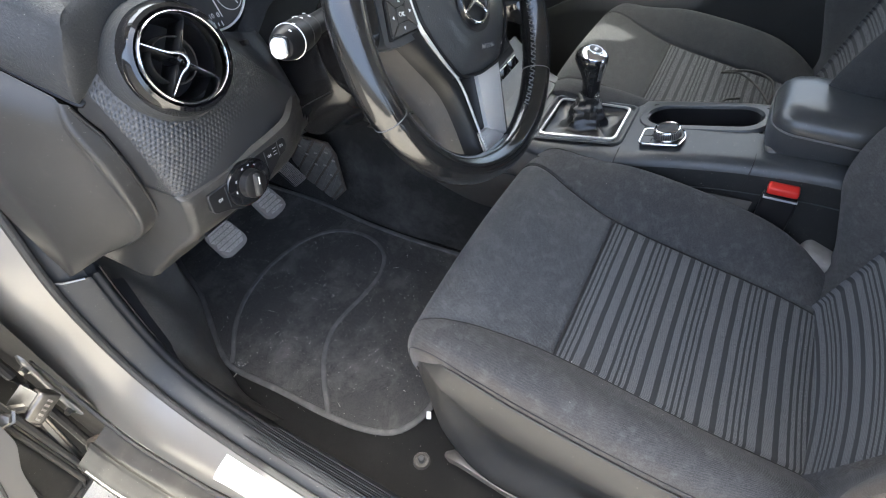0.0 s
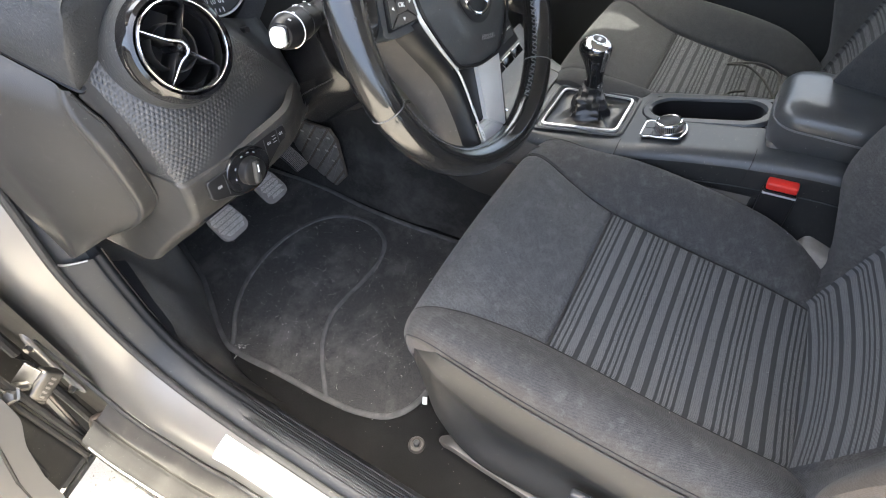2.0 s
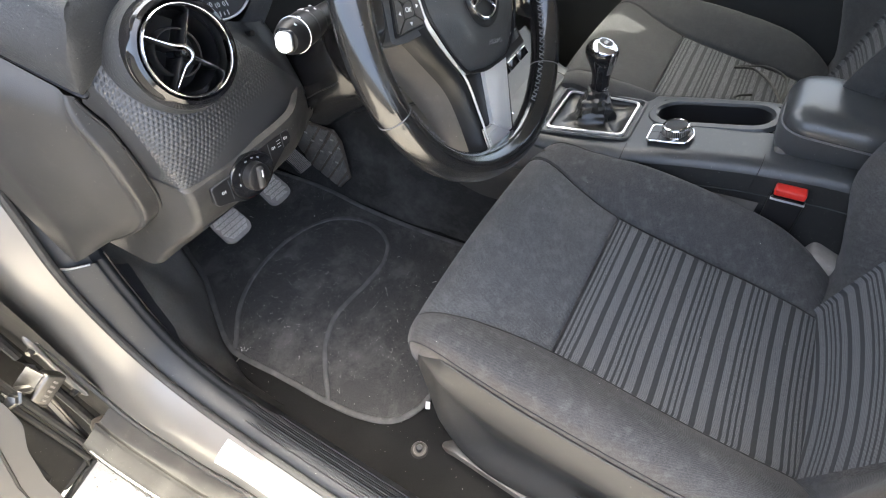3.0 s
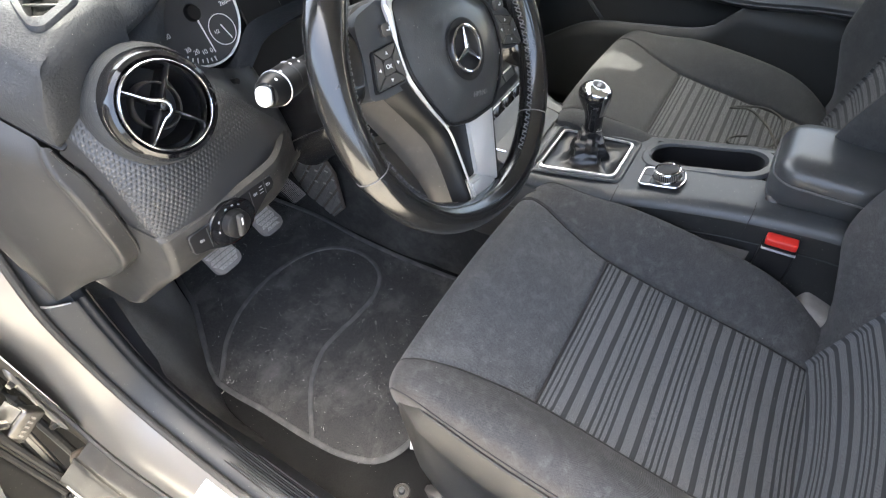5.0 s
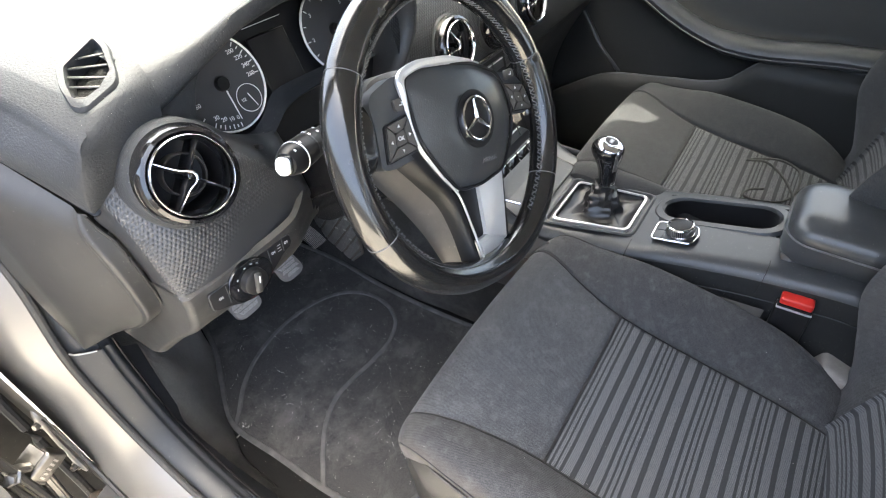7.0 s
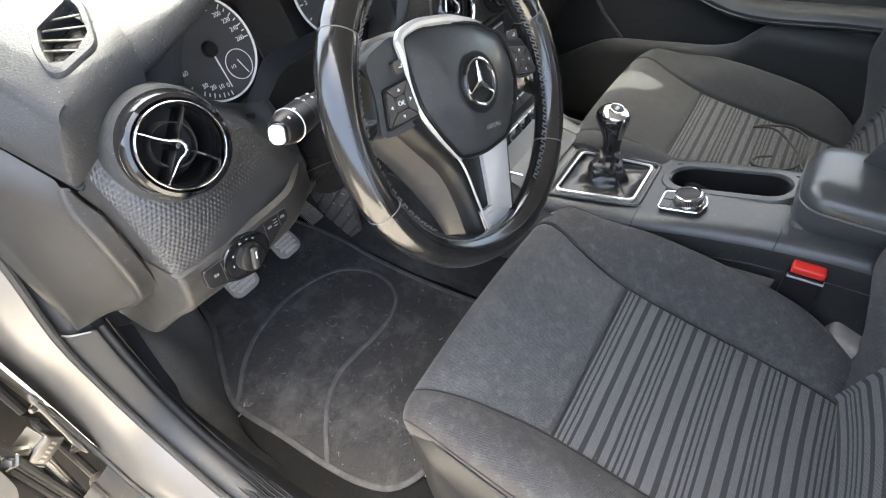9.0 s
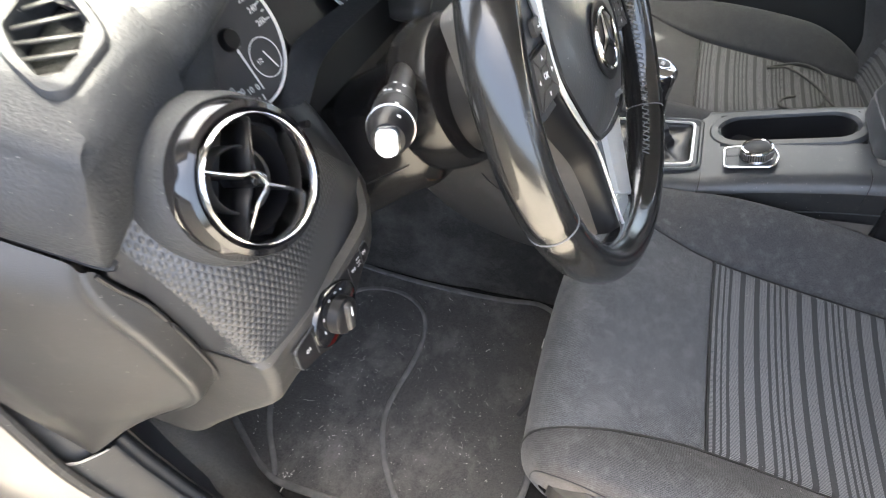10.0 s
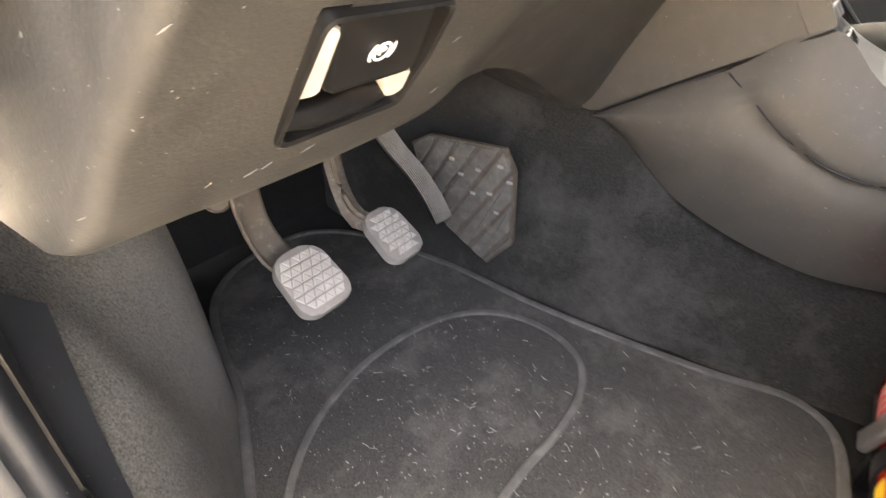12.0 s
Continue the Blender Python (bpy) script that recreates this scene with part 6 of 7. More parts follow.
def brake_release():
    h = thing("parking_brake_release", (-0.25, 0.48, 0.44), "black recessed parking brake release handle with white symbol", "handle")
    m = RELEASE_AT
    outer = softened(RELEASE, 0.006)
    inner = [(x * 0.93, y * 0.93) for x, y in outer]
    bm = bmesh.new()
    n = len(outer)
    rows = [[bm.verts.new(m @ Vector((x, y, z))) for x, y in poly] for poly, z in ((outer, -0.003), (outer, 0.0018), ([(x * 0.97, y * 0.97) for x, y in outer], 0.0026), (inner, 0.0016), (inner, -0.024))]
    for a, b in zip(rows, rows[1:]):
        for i in range(n):
            bm.faces.new((a[i], a[(i + 1) % n], b[(i + 1) % n], b[i]))
    bm.faces.new(rows[-1])
    bmesh.ops.recalc_face_normals(bm, faces=bm.faces)
    part("recess", bm, MATTE_BLACK, h)
    lift = m @ Matrix.Rotation(radians(-7), 4, "X")
    grip = part("grip", slab(softened([(-0.0195, -0.0160), (0.0265, -0.0150), (0.0135, 0.0210), (-0.0285, 0.0215)], 0.004), 0.012, lift @ move(0, 0, -0.0125), 0.002, 2), MATTE_BLACK, h)
    sm = lift @ move(-0.002, 0.001, 0.0001)
    # tan light reflected inside the recess, put in as two pale pieces
    part("recess_cheek", slab(softened([(-0.0325, -0.0150), (-0.0210, -0.0165), (-0.0302, 0.0185), (-0.0385, 0.0190)], 0.003), 0.010, m @ move(0, 0, -0.0097), 0.0006, 1), PEDAL, h, "pale cheek of the recess, reflected light put into its colour")
    part("recess_cheek", slab(softened([(0.0345, -0.034), (0.0275, -0.0165), (0.012, -0.0175), (0.026, -0.036)], 0.003), 0.010, m @ move(0, 0, -0.0097), 0.0006, 1), PEDAL, h, "pale cheek of the recess, reflected light put into its colour")
    part("ledge", tube([m @ Vector(p) for p in ((-0.026, -0.040, -0.006), (-0.010, -0.0392, -0.005), (0.015, -0.038, -0.005), (0.034, -0.037, -0.006))], [0.004, 0.0062, 0.0062, 0.004], 10), MATTE_BLACK, h, "rounded lower ledge of the recess")
    sm = sm @ Matrix.Scale(0.78, 4)
    part("symbol", lathe([(0.0042, 0.0), (0.0042, 0.0005), (0.0053, 0.0005), (0.0053, 0.0)], 28, sm), WHITE, grip)
    part("symbol", letters("P", 0.0068, sm), WHITE, grip)
    for a in (0, 180):
        part("symbol", lathe([(0.0064, 0.0), (0.0064, 0.0005), (0.0076, 0.0005), (0.0076, 0.0)], 12, sm, (a - 40, a + 40)), WHITE, grip)


def cluster():
    c = thing("instrument_cluster", (-0.03, 0.53, 0.7), "instrument cluster with white-numbered dials and dark display", "instruments")
    nrm = (-0.02, -0.9, 0.42)
    part("panel", sheet(lambda u, v: (-0.205 + 0.36 * u, 0.56 + 0.006 - 0.068 * (1 - v), 0.605 + 0.15 * v), spread(0, 1, 10), spread(0, 1, 6)), DEEP, c)
    speeds = [("0", -93), ("10", -105), ("20", -118), ("30", -131), ("60", -164), ("80", -186), ("100", -208), ("120", -229), ("140", -251), ("160", -272), ("180", -294), ("200", -316), ("220", -332), ("240", -348), ("260", -364)]
    revs = [(str(i), 272 - 45 * i) for i in range(7)]
    for x, words in ((-0.13, speeds), (0.085, revs)):
        m = axes((x, 0.531, 0.708), nrm)
        dial = part("dial", lathe([(0.0, 0.0), (0.0585, 0.0), (0.0595, 0.001)], 60, m), DIALFACE, c)
        part("dial_ring", lathe([(0.0595, 0.0), (0.0602, 0.003), (0.0618, 0.003), (0.0625, 0.0)], 70, m), WHITE_CAP, dial, "thin pale ring")
        for w, deg in words:
            a = radians(deg)
            part("numeral", letters(w, 0.0078, m @ move(0.0455 * math.cos(a), 0.0445 * math.sin(a), 0.0008)), WHITE, dial)
        marks = [deg for _, deg in words]
        marks = [marks[i // 2] if i % 2 == 0 else (marks[i // 2] + marks[i // 2 + 1]) / 2 for i in range(2 * len(marks) - 1)]
        for i, deg in enumerate(marks):
            a = radians(deg)
            part("tick", block(0.006 if i % 2 == 0 else 0.004, 0.0014, 0.0005, m @ Matrix.Rotation(a, 4, "Z") @ move(0.0545, 0, 0.0009), 0), WHITE, dial)
        a = radians(words[0][1] + 3)
        part("needle", tube([m @ Vector((0, 0, 0.004)), m @ Vector((0.048 * math.cos(a), 0.048 * math.sin(a), 0.004))], [0.0014, 0.0008], 6), WHITE, dial)
        part("needle_hub", lathe([(0.0, 0.007), (0.008, 0.007), (0.010, 0.004), (0.010, 0.0)], 28, m), DEEP, dial)
        sub = m @ move(0.0263, -0.029, 0.0)
        part("small_gauge", lathe([(0.0175, 0.0004), (0.0175, 0.0012), (0.0185, 0.0012), (0.0185, 0.0004)], 40, sub), WHITE, dial)
        part("gauge_needle", tube([sub @ Vector((0, 0.006, 0.002)), sub @ Vector((0.006, -0.013, 0.002))], 0.0008, 5), WHITE, dial)
        if x < 0:
            part("gauge_mark", letters("1/2", 0.006, sub @ move(-0.009, 0.0, 0.0008)), WHITE, dial)
    part("display", block(0.064, 0.004, 0.085, axes((-0.033, 0.53, 0.70), nrm) @ Matrix.Rotation(radians(90), 4, "X"), 0.001, 1), SCREEN, c)
    part("display_edge", block(0.064, 0.001, 0.0016, axes((-0.038, 0.542, 0.756), nrm), 0), SILVER, c)
    # dark hood walls and the lower shroud between cluster and column
    back = [(0.0, -0.20, 0.56, 0.76), (0.3, -0.186, 0.515, 0.682), (0.42, -0.157, 0.505, 0.653), (0.55, -0.127, 0.502, 0.646), (0.66, -0.1, 0.506, 0.655), (0.76, -0.080, 0.512, 0.668), (0.84, -0.05, 0.515, 0.677), (1.0, 0.12, 0.512, 0.67)]
    front = [(0.0, -0.17, 0.495, 0.765), (0.12, -0.198, 0.486, 0.73), (0.2, -0.205, 0.478, 0.70), (0.3, -0.182, 0.479, 0.667), (0.42, -0.150, 0.481, 0.644), (0.5, -0.130, 0.481, 0.633), (0.57, -0.112, 0.48, 0.637), (0.66, -0.093, 0.479, 0.653), (0.76, -0.073, 0.479, 0.667), (0.85, -0.028, 0.479, 0.674), (1.0, 0.12, 0.48, 0.67)]

    def cowl(u, v):
        p, q = Vector(curve_through(front, u)), Vector(curve_through(back, u))
        if v <= 1:
            return q.lerp(p, v) + Vector((0, 0.004, -0.003)) * math.sin(math.pi * v)
        return p + Vector((0.0, -0.001 + 0.022 * (v - 1), -0.016 * (v - 1)))

    hood = sheet(cowl, spread(0, 1, 44), spread(0, 0.9, 7) + [0.96, 1.0, 1.06, 1.2, 1.6, 2.0])
    part("lower_hood", hood, SOFT_TOP, c)
    right = sheet(lambda u, v: (0.150 + 0.045 * math.sin(math.pi * v) - 0.02 * v, 0.455 + 0.12 * u, 0.80 - 0.18 * v), spread(0, 1, 6), spread(0, 1, 16))
    thick(part("right_hood", right, HARD, c), 0.012)
    part("reset_pin", tube([(-0.155, 0.462, 0.652), (-0.155, 0.448, 0.657)], 0.0035, 10), DEEP, c)


dashboard()
light_switch()
brake_release()
cluster()


# ---- steering wheel and column ----
HUB = Vector((-0.021, 0.231, 0.679))
WHEEL_N = Vector((-0.03, -0.885, 0.46)).normalized()


def steering_wheel():
    w = thing("steering_wheel", HUB, "worn black leather three-spoke steering wheel slightly turned, shiny rim", "steering wheel")
    m = axes(HUB, WHEEL_N) @ Matrix.Rotation(radians(-16), 4, "Z")
    rimm = m.copy()
    R, r = 0.179, 0.0185
    seams = (28, 152, 208, 332)

    def rim(u, v):
        a = 2 * math.pi * u
        b = 2 * math.pi * v
        deg = math.degrees(a) % 360
        dip = sum(math.exp(-((deg - s) / 1.0) ** 2) for s in seams)
        grip = 1 + 0.06 * sum(math.exp(-((deg - s) / 14) ** 2) for s in (15, 165))
        flat = 1 - 0.018 * math.exp(-((deg - 270) / 25) ** 2)
        rr = r * grip * (1 - 0.05 * dip)
        return m @ Vector(((R * flat + rr * math.cos(b)) * math.cos(a), (R * flat + rr * math.cos(b)) * math.sin(a), rr * 1.12 * math.sin(b)))

    bm = sheet(rim, [i / 180 for i in range(181)], [i / 20 for i in range(21)])
    bmesh.ops.remove_doubles(bm, verts=bm.verts, dist=1e-5)
    part("rim", bm, LEATHER, w, "shiny worn black leather rim")
    for s in seams:
        a = radians(s)
        pts = [m @ Vector(((R + r * 0.968 * math.cos(b)) * math.cos(a), (R + r * 0.968 * math.cos(b)) * math.sin(a), r * 1.084 * math.sin(b))) for b in [2 * math.pi * i / 24 for i in range(24)]]
        part("rim_seam", tube(pts, 0.0006, 5, closed=True), THREAD, w)
    # cross stitching along the inner side of the rim
    for i in range(150):
        deg = -50 + 280 * i / 149 + 0.0
        if 80 < deg < 100:
            continue
        for k in (1, -1):
            a0, a1 = radians(deg), radians(deg + 1.5)
            z0, z1 = (0.0035, -0.0035) if k > 0 else (-0.0035, 0.0035)
            if i % 2 == 0 and k < 0:
                continue
            p = [m @ Vector(((R - r - 0.0006) * math.cos(a), (R - r - 0.0006) * math.sin(a), z + 0.006)) for a, z in ((a0, z0), (a1, z1))]
            part("stitch", tube(p, 0.0007, 4), THREAD, w)
    # airbag cover
    m = m @ move(0.018, 0.008, 0)
    left = [(-0.022, 0.079), (-0.070, 0.0775), (-0.101, 0.067), (-0.0985, 0.045), (-0.0955, 0.015), (-0.0905, -0.008), (-0.066, -0.045), (-0.0425, -0.073)]
    right = [(0.0, -0.0745), (0.052, -0.064), (0.075, -0.036), (0.089, -0.006), (0.0895, 0.030), (0.071, 0.060), (0.025, 0.075)]
    cover = softened(left + right, 0.013, 5)

    def dome(poly, z0, z1, k=7):
        bm = bmesh.new()
        n = len(poly)
        rows = []
        for j in range(k + 1):
            t = j / k
            s = 1 - 0.9 * t
            h = z0 + (z1 - z0) * (1 - (1 - t) ** 3)
            rows.append([bm.verts.new(m @ Vector((x * s, y * s, h))) for x, y in poly])
        base = [bm.verts.new(m @ Vector((x * 1.0, y * 1.0, z0 - 0.03))) for x, y in poly]
        rows.insert(0, base)
        for a, b in zip(rows, rows[1:]):
            for i in range(n):
                bm.faces.new((a[i], a[(i + 1) % n], b[(i + 1) % n], b[i]))
        bm.faces.new(rows[-1])
        bmesh.ops.recalc_face_normals(bm, faces=bm.faces)
        return bm

    part("airbag_cover", dome(cover, -0.004, 0.013), LEATHER_SOFT, w, "smooth black airbag cover")
    part("back_housing", dome([(x * 1.1, y * 1.05) for x, y in cover], -0.05, -0.02), HARD, w)
    n = len(cover)
    bright = cover[:n // 2][::-1] + cover[-6:][::-1]
    ring = [m @ Vector((x * 1.03 - 0.001, y * 1.03, 0.0)) for x, y in bright]
    broad = [0.0013 + 0.0042 * max(0.0, min(1.0, (y - 0.02) / 0.04)) * max(0.0, min(1.0, (0.03 - x) / 0.05)) for x, y in bright]
    part("cover_trim", tube(ring, broad, 8), SILVER, w, "silver trim line along the airbag cover")
    part("cover_gap", tube([m @ Vector((x * 0.985, y * 0.985, 0.0005)) for x, y in cover], 0.0021, 6, closed=True), DEEP, w)
    em = m @ move(-0.004, 0.008, 0.0145)
    part("emblem_seat", lathe([(0.032, -0.003), (0.035, 0.0), (0.033, 0.0006), (0.028, -0.0008), (0.0, -0.001)], 44, em), DEEP, w)
    badge = part("emblem", lathe([(0.0235, 0.0), (0.0238, 0.0028), (0.0255, 0.0036), (0.0275, 0.0028), (0.028, 0.0)], 48, em), CHROME, w, "chrome ring emblem")
    for k in range(3):
        a = radians(90 + 120 * k)
        part("emblem_arm", tube([em @ Vector((0, 0, 0.0015)), em @ Vector((0.0245 * math.cos(a), 0.0245 * math.sin(a), 0.0012))], [0.0037, 0.0012], 6, flat=0.7, up=WHEEL_N), CHROME, badge)
    part("airbag_word", letters("AIRBAG", 0.0082, m @ move(0.012, -0.044, 0.0118)), THREAD, w, "embossed airbag lettering")
    part("horn_mark", slab([(-0.005, -0.002), (0.004, -0.0035), (0.004, 0.0035), (-0.005, 0.002)], 0.0005, m @ move(-0.046, 0.036, 0.0098), 0), HARD, w)
    # spokes with their button pads
    for side in (-1, 1):
        pad = [(-0.080, 0.068), (-0.111, 0.0705), (-0.1435, 0.0555), (-0.1490, 0.046), (-0.147, 0.020), (-0.149, -0.010), (-0.1495, -0.0245), (-0.128, -0.0255), (-0.094, -0.019), (-0.070, -0.010)]
        if side > 0:
            pad = [(0.060, 0.066), (0.071, 0.061), (0.100, 0.0575), (0.128, 0.047), (0.141, 0.020), (0.138, 0.003), (0.120, 0.0), (0.085, 0.004), (0.06, 0.02)][::-1]
        spoke = part("side_spoke", slab(softened(pad, 0.006), 0.02, m @ move(0, 0, -0.025), 0.003, 2), SATIN, w, "smooth satin black button panel")
        quad = [(-0.136, 0.0205), (-0.101, 0.0285), (-0.095, -0.0096), (-0.141, -0.0180)] if side < 0 else [(0.083, 0.0433), (0.127, 0.0393), (0.1415, 0.0046), (0.0964, 0.0063)]
        mid = Vector((sum(x for x, y in quad) / 4, sum(y for x, y in quad) / 4))
        core = [mid + (Vector(q) - mid) * 0.40 for q in quad]
        part("button_frame", slab(softened([tuple(mid + (Vector(q) - mid) * 1.08) for q in reversed(quad)], 0.004), 0.003, m @ move(0, 0, -0.006), 0.001, 1), DEEP, spoke)
        for k in range(5):
            if k < 4:
                poly = [Vector(quad[k]), Vector(quad[(k + 1) % 4]), core[(k + 1) % 4], core[k]]
            else:
                poly = list(core)
            c = sum((Vector(p) for p in poly), Vector((0, 0))) / 4
            b = part("button", slab(softened([tuple(c + (p - c) * 0.92) for p in reversed(poly)], 0.0018), 0.004, m @ move(0, 0, -0.004), 0.0009, 1), HARD, spoke)
            if k == 4:
                sym = letters("OK" if side < 0 else "-", 0.0066, m @ move(c.x, c.y, 0.0002))
            else:
                sym = slab([(-0.002, -0.0015), (0.002, -0.0015), (0, 0.002)], 0.0003, m @ move(c.x, c.y, 0.0) @ Matrix.Rotation(math.atan2(-(c - mid).x, (c - mid).y), 4, "Z"), 0)
            part("button_symbol", sym, WHITE, b)
        at = (-0.1085, 0.041) if side < 0 else (0.100, 0.055)
        top = part("button", slab(rounded(0.0185, 0.0125, 0.003), 0.004, m @ move(*at, -0.004) @ Matrix.Rotation(radians(8), 4, "Z"), 0.001, 1), HARD, spoke)
        part("button_symbol", block(0.0048, 0.0012, 0.0004, m @ move(at[0], at[1] - 0.001, 0.0002), 0), WHITE, top)
        part("button_symbol", block(0.0012, 0.004, 0.0004, m @ move(at[0] + 0.002, at[1] + 0.0005, 0.0002), 0), WHITE, top)
        x0 = 0.146 if side < 0 else 0.136

        def web(u, v, side=side, x0=x0):
            # leather saddle from the panel's edge out to the rim
            if side < 0:
                y = (-0.027 + 0.080 * v) * (1 - u) + (-0.062 + 0.150 * v) * u
            else:
                y = (0.0 + 0.046 * v) * (1 - u) + (-0.03 + 0.105 * v) * u
            rim_x = math.sqrt(0.165 ** 2 - (y + 0.008) ** 2) - side * 0.018
            z = -0.0065 * (1 - u) - 0.002 * u - 0.007 * math.sin(math.pi * u) - 0.028 * abs(2 * v - 1) ** 5 * (1 - u * u)
            return m @ Vector((side * (x0 + (rim_x - x0) * u), y, z))

        part("leather_web", sheet(web, spread(0, 1, 10), spread(0, 1, 24)), LEATHER, spoke, "shiny leather at the rim junction")
    # the lower spoke: broad silver plate, glossy black slot beside it, foot at the rim and slim trim lines
    part("lower_spoke", slab(softened([(-0.0005, -0.066), (-0.002, -0.139), (0.004, -0.143), (0.0375, -0.158), (0.053, -0.062)], 0.003), 0.016, m @ move(0, 0, -0.020), 0.003, 2), SILVER, w, "satin silver lower spoke")
    part("spoke_slot", slab(softened([(-0.0415, -0.070), (-0.0225, -0.143), (-0.001, -0.140), (0.0005, -0.070)], 0.003), 0.014, m @ move(0, 0, -0.024), 0.001, 1), DEEP, w, "black slot in the spoke")
    foot = [(-0.0233, -0.1445), (0.0037, -0.1405), (0.0377, -0.1565), (0.0214, -0.1787), (-0.0157, -0.1735)]
    part("spoke_foot", slab(softened(foot, 0.004), 0.007, m @ move(0, 0, -0.006) @ Matrix.Rotation(radians(3), 4, "X"), 0.002, 2), SILVER, w, "silver foot of the spoke")
    part("foot_bevel", slab(softened([(0.006 + (x - 0.006) * 0.72, -0.158 + (y + 0.158) * 0.6) for x, y in foot], 0.003), 0.003, m @ move(0, 0, 0.0) @ Matrix.Rotation(radians(3), 4, "X"), 0.0012, 2), SILVER, w)
    edge = [m @ Vector((x, y, -0.001)) for x, y in ((-0.0955, 0.0), (-0.0926, -0.014), (-0.068, -0.048), (-0.0446, -0.077), (-0.0315, -0.122), (-0.0195, -0.170))]
    part("spoke_trim", tube(smooth_path(edge, 26), 0.0016, 6), SILVER, w, "silver trim line along the spoke")
    outer = [(-0.124, -0.020), (-0.096, -0.050), (-0.0665, -0.0845), (-0.052, -0.122), (-0.043, -0.165)]
    inner = [(-0.092, -0.012), (-0.070, -0.046), (-0.047, -0.076), (-0.034, -0.120), (-0.022, -0.172)]

    def cheek(u, v):
        a, b = curve_through([(i / 4, *p) for i, p in enumerate(outer)], v), curve_through([(i / 4, *p) for i, p in enumerate(inner)], v)
        return m @ Vector((a[0] + (b[0] - a[0]) * u, a[1] + (b[1] - a[1]) * u, -0.020 + 0.017 * math.sin(0.5 * math.pi * min(1.0, 1.15 * u)) - 0.006 * max(0.0, u - 0.9) / 0.1))

    def flank(u, v):
        a = curve_through([(i / 4, *p) for i, p in enumerate(outer)], v)
        b = curve_through([(0.0, -0.153, -0.020), (0.25, -0.130, -0.047), (0.5, -0.100, -0.085), (0.75, -0.076, -0.122), (1.0, -0.056, -0.163)], v)
        return m @ Vector((a[0] + (b[0] - a[0]) * u, a[1] + (b[1] - a[1]) * u, -0.020 - 0.022 * u - 0.006 * math.sin(math.pi * u)))

    part("spoke_cheek", sheet(cheek, spread(0, 1, 10), spread(0, 1, 24)), MATTE_BLACK, w, "smooth dark cheek of the spoke")
    part("spoke_flank", sheet(flank, spread(0, 1, 8), spread(0, 1, 24)), HARD_WORN, w, "hard plastic back of the spokes")
    part("spoke_edge", slab(softened([(0.038, -0.166), (0.0535, -0.066), (0.060, -0.060), (0.047, -0.164)][::-1], 0.002), 0.02, m @ move(0, 0, -0.028), 0.002, 2), MATTE_BLACK, w)
    back = [(-0.090, -0.016), (-0.048, -0.082), (-0.028, -0.168), (0.036, -0.165), (0.056, -0.062), (0.085, -0.0)]
    part("spoke_back", slab(softened(back, 0.008), 0.012, m @ move(0, 0, -0.046), 0.004, 2), HARD_WORN, w)
    return w


def column():
    c = thing("steering_column", HUB - WHEEL_N * 0.1, "black plastic steering column shroud", "steering column")
    m = axes(HUB, WHEEL_N)

    def sec(u, v):
        a = 2 * math.pi * u
        rx, ry, dy = curve_through([(0.0, 0.060, 0.055, 0.0), (0.15, 0.064, 0.058, -0.002), (0.22, 0.072, 0.066, -0.006), (0.6, 0.08, 0.07, -0.012), (1.0, 0.085, 0.075, -0.02)], v)
        c1, s1 = math.cos(a), math.sin(a)
        p = 0.75
        return m @ Vector((rx * math.copysign(abs(c1) ** p, c1), dy + ry * math.copysign(abs(s1) ** p, s1), -0.15 - 0.135 * v))

    bm = sheet(sec, [i / 40 for i in range(41)], spread(0, 1, 16))
    bmesh.ops.remove_doubles(bm, verts=bm.verts, dist=1e-5)
    part("shroud", bm, COLUMN_BLACK, c)
    part("neck", lathe([(0.058, -0.13), (0.056, -0.09), (0.058, -0.05), (0.03, -0.036)], 48, m), DEEP, c)
    part("collar", lathe([(0.076, -0.17), (0.079, -0.165), (0.0795, -0.15), (0.0785, -0.132), (0.0755, -0.122), (0.068, -0.117), (0.05, -0.117)], 64, m @ move(0.0, 0.012, 0.0)), COLUMN_BLACK, c, "glossy black drum behind the wheel")
    part("ignition_lock", lathe([(0.0, 0.008), (0.012, 0.008), (0.015, 0.005), (0.016, 0.0)], 24, axes((0.075, 0.36, 0.58), (0.6, -0.8, 0.0))), SATIN, c)
    part("seam", tube([Vector(sec(0.52, v)) for v in spread(0.25, 1, 10)], 0.001, 5), DEEP, c)


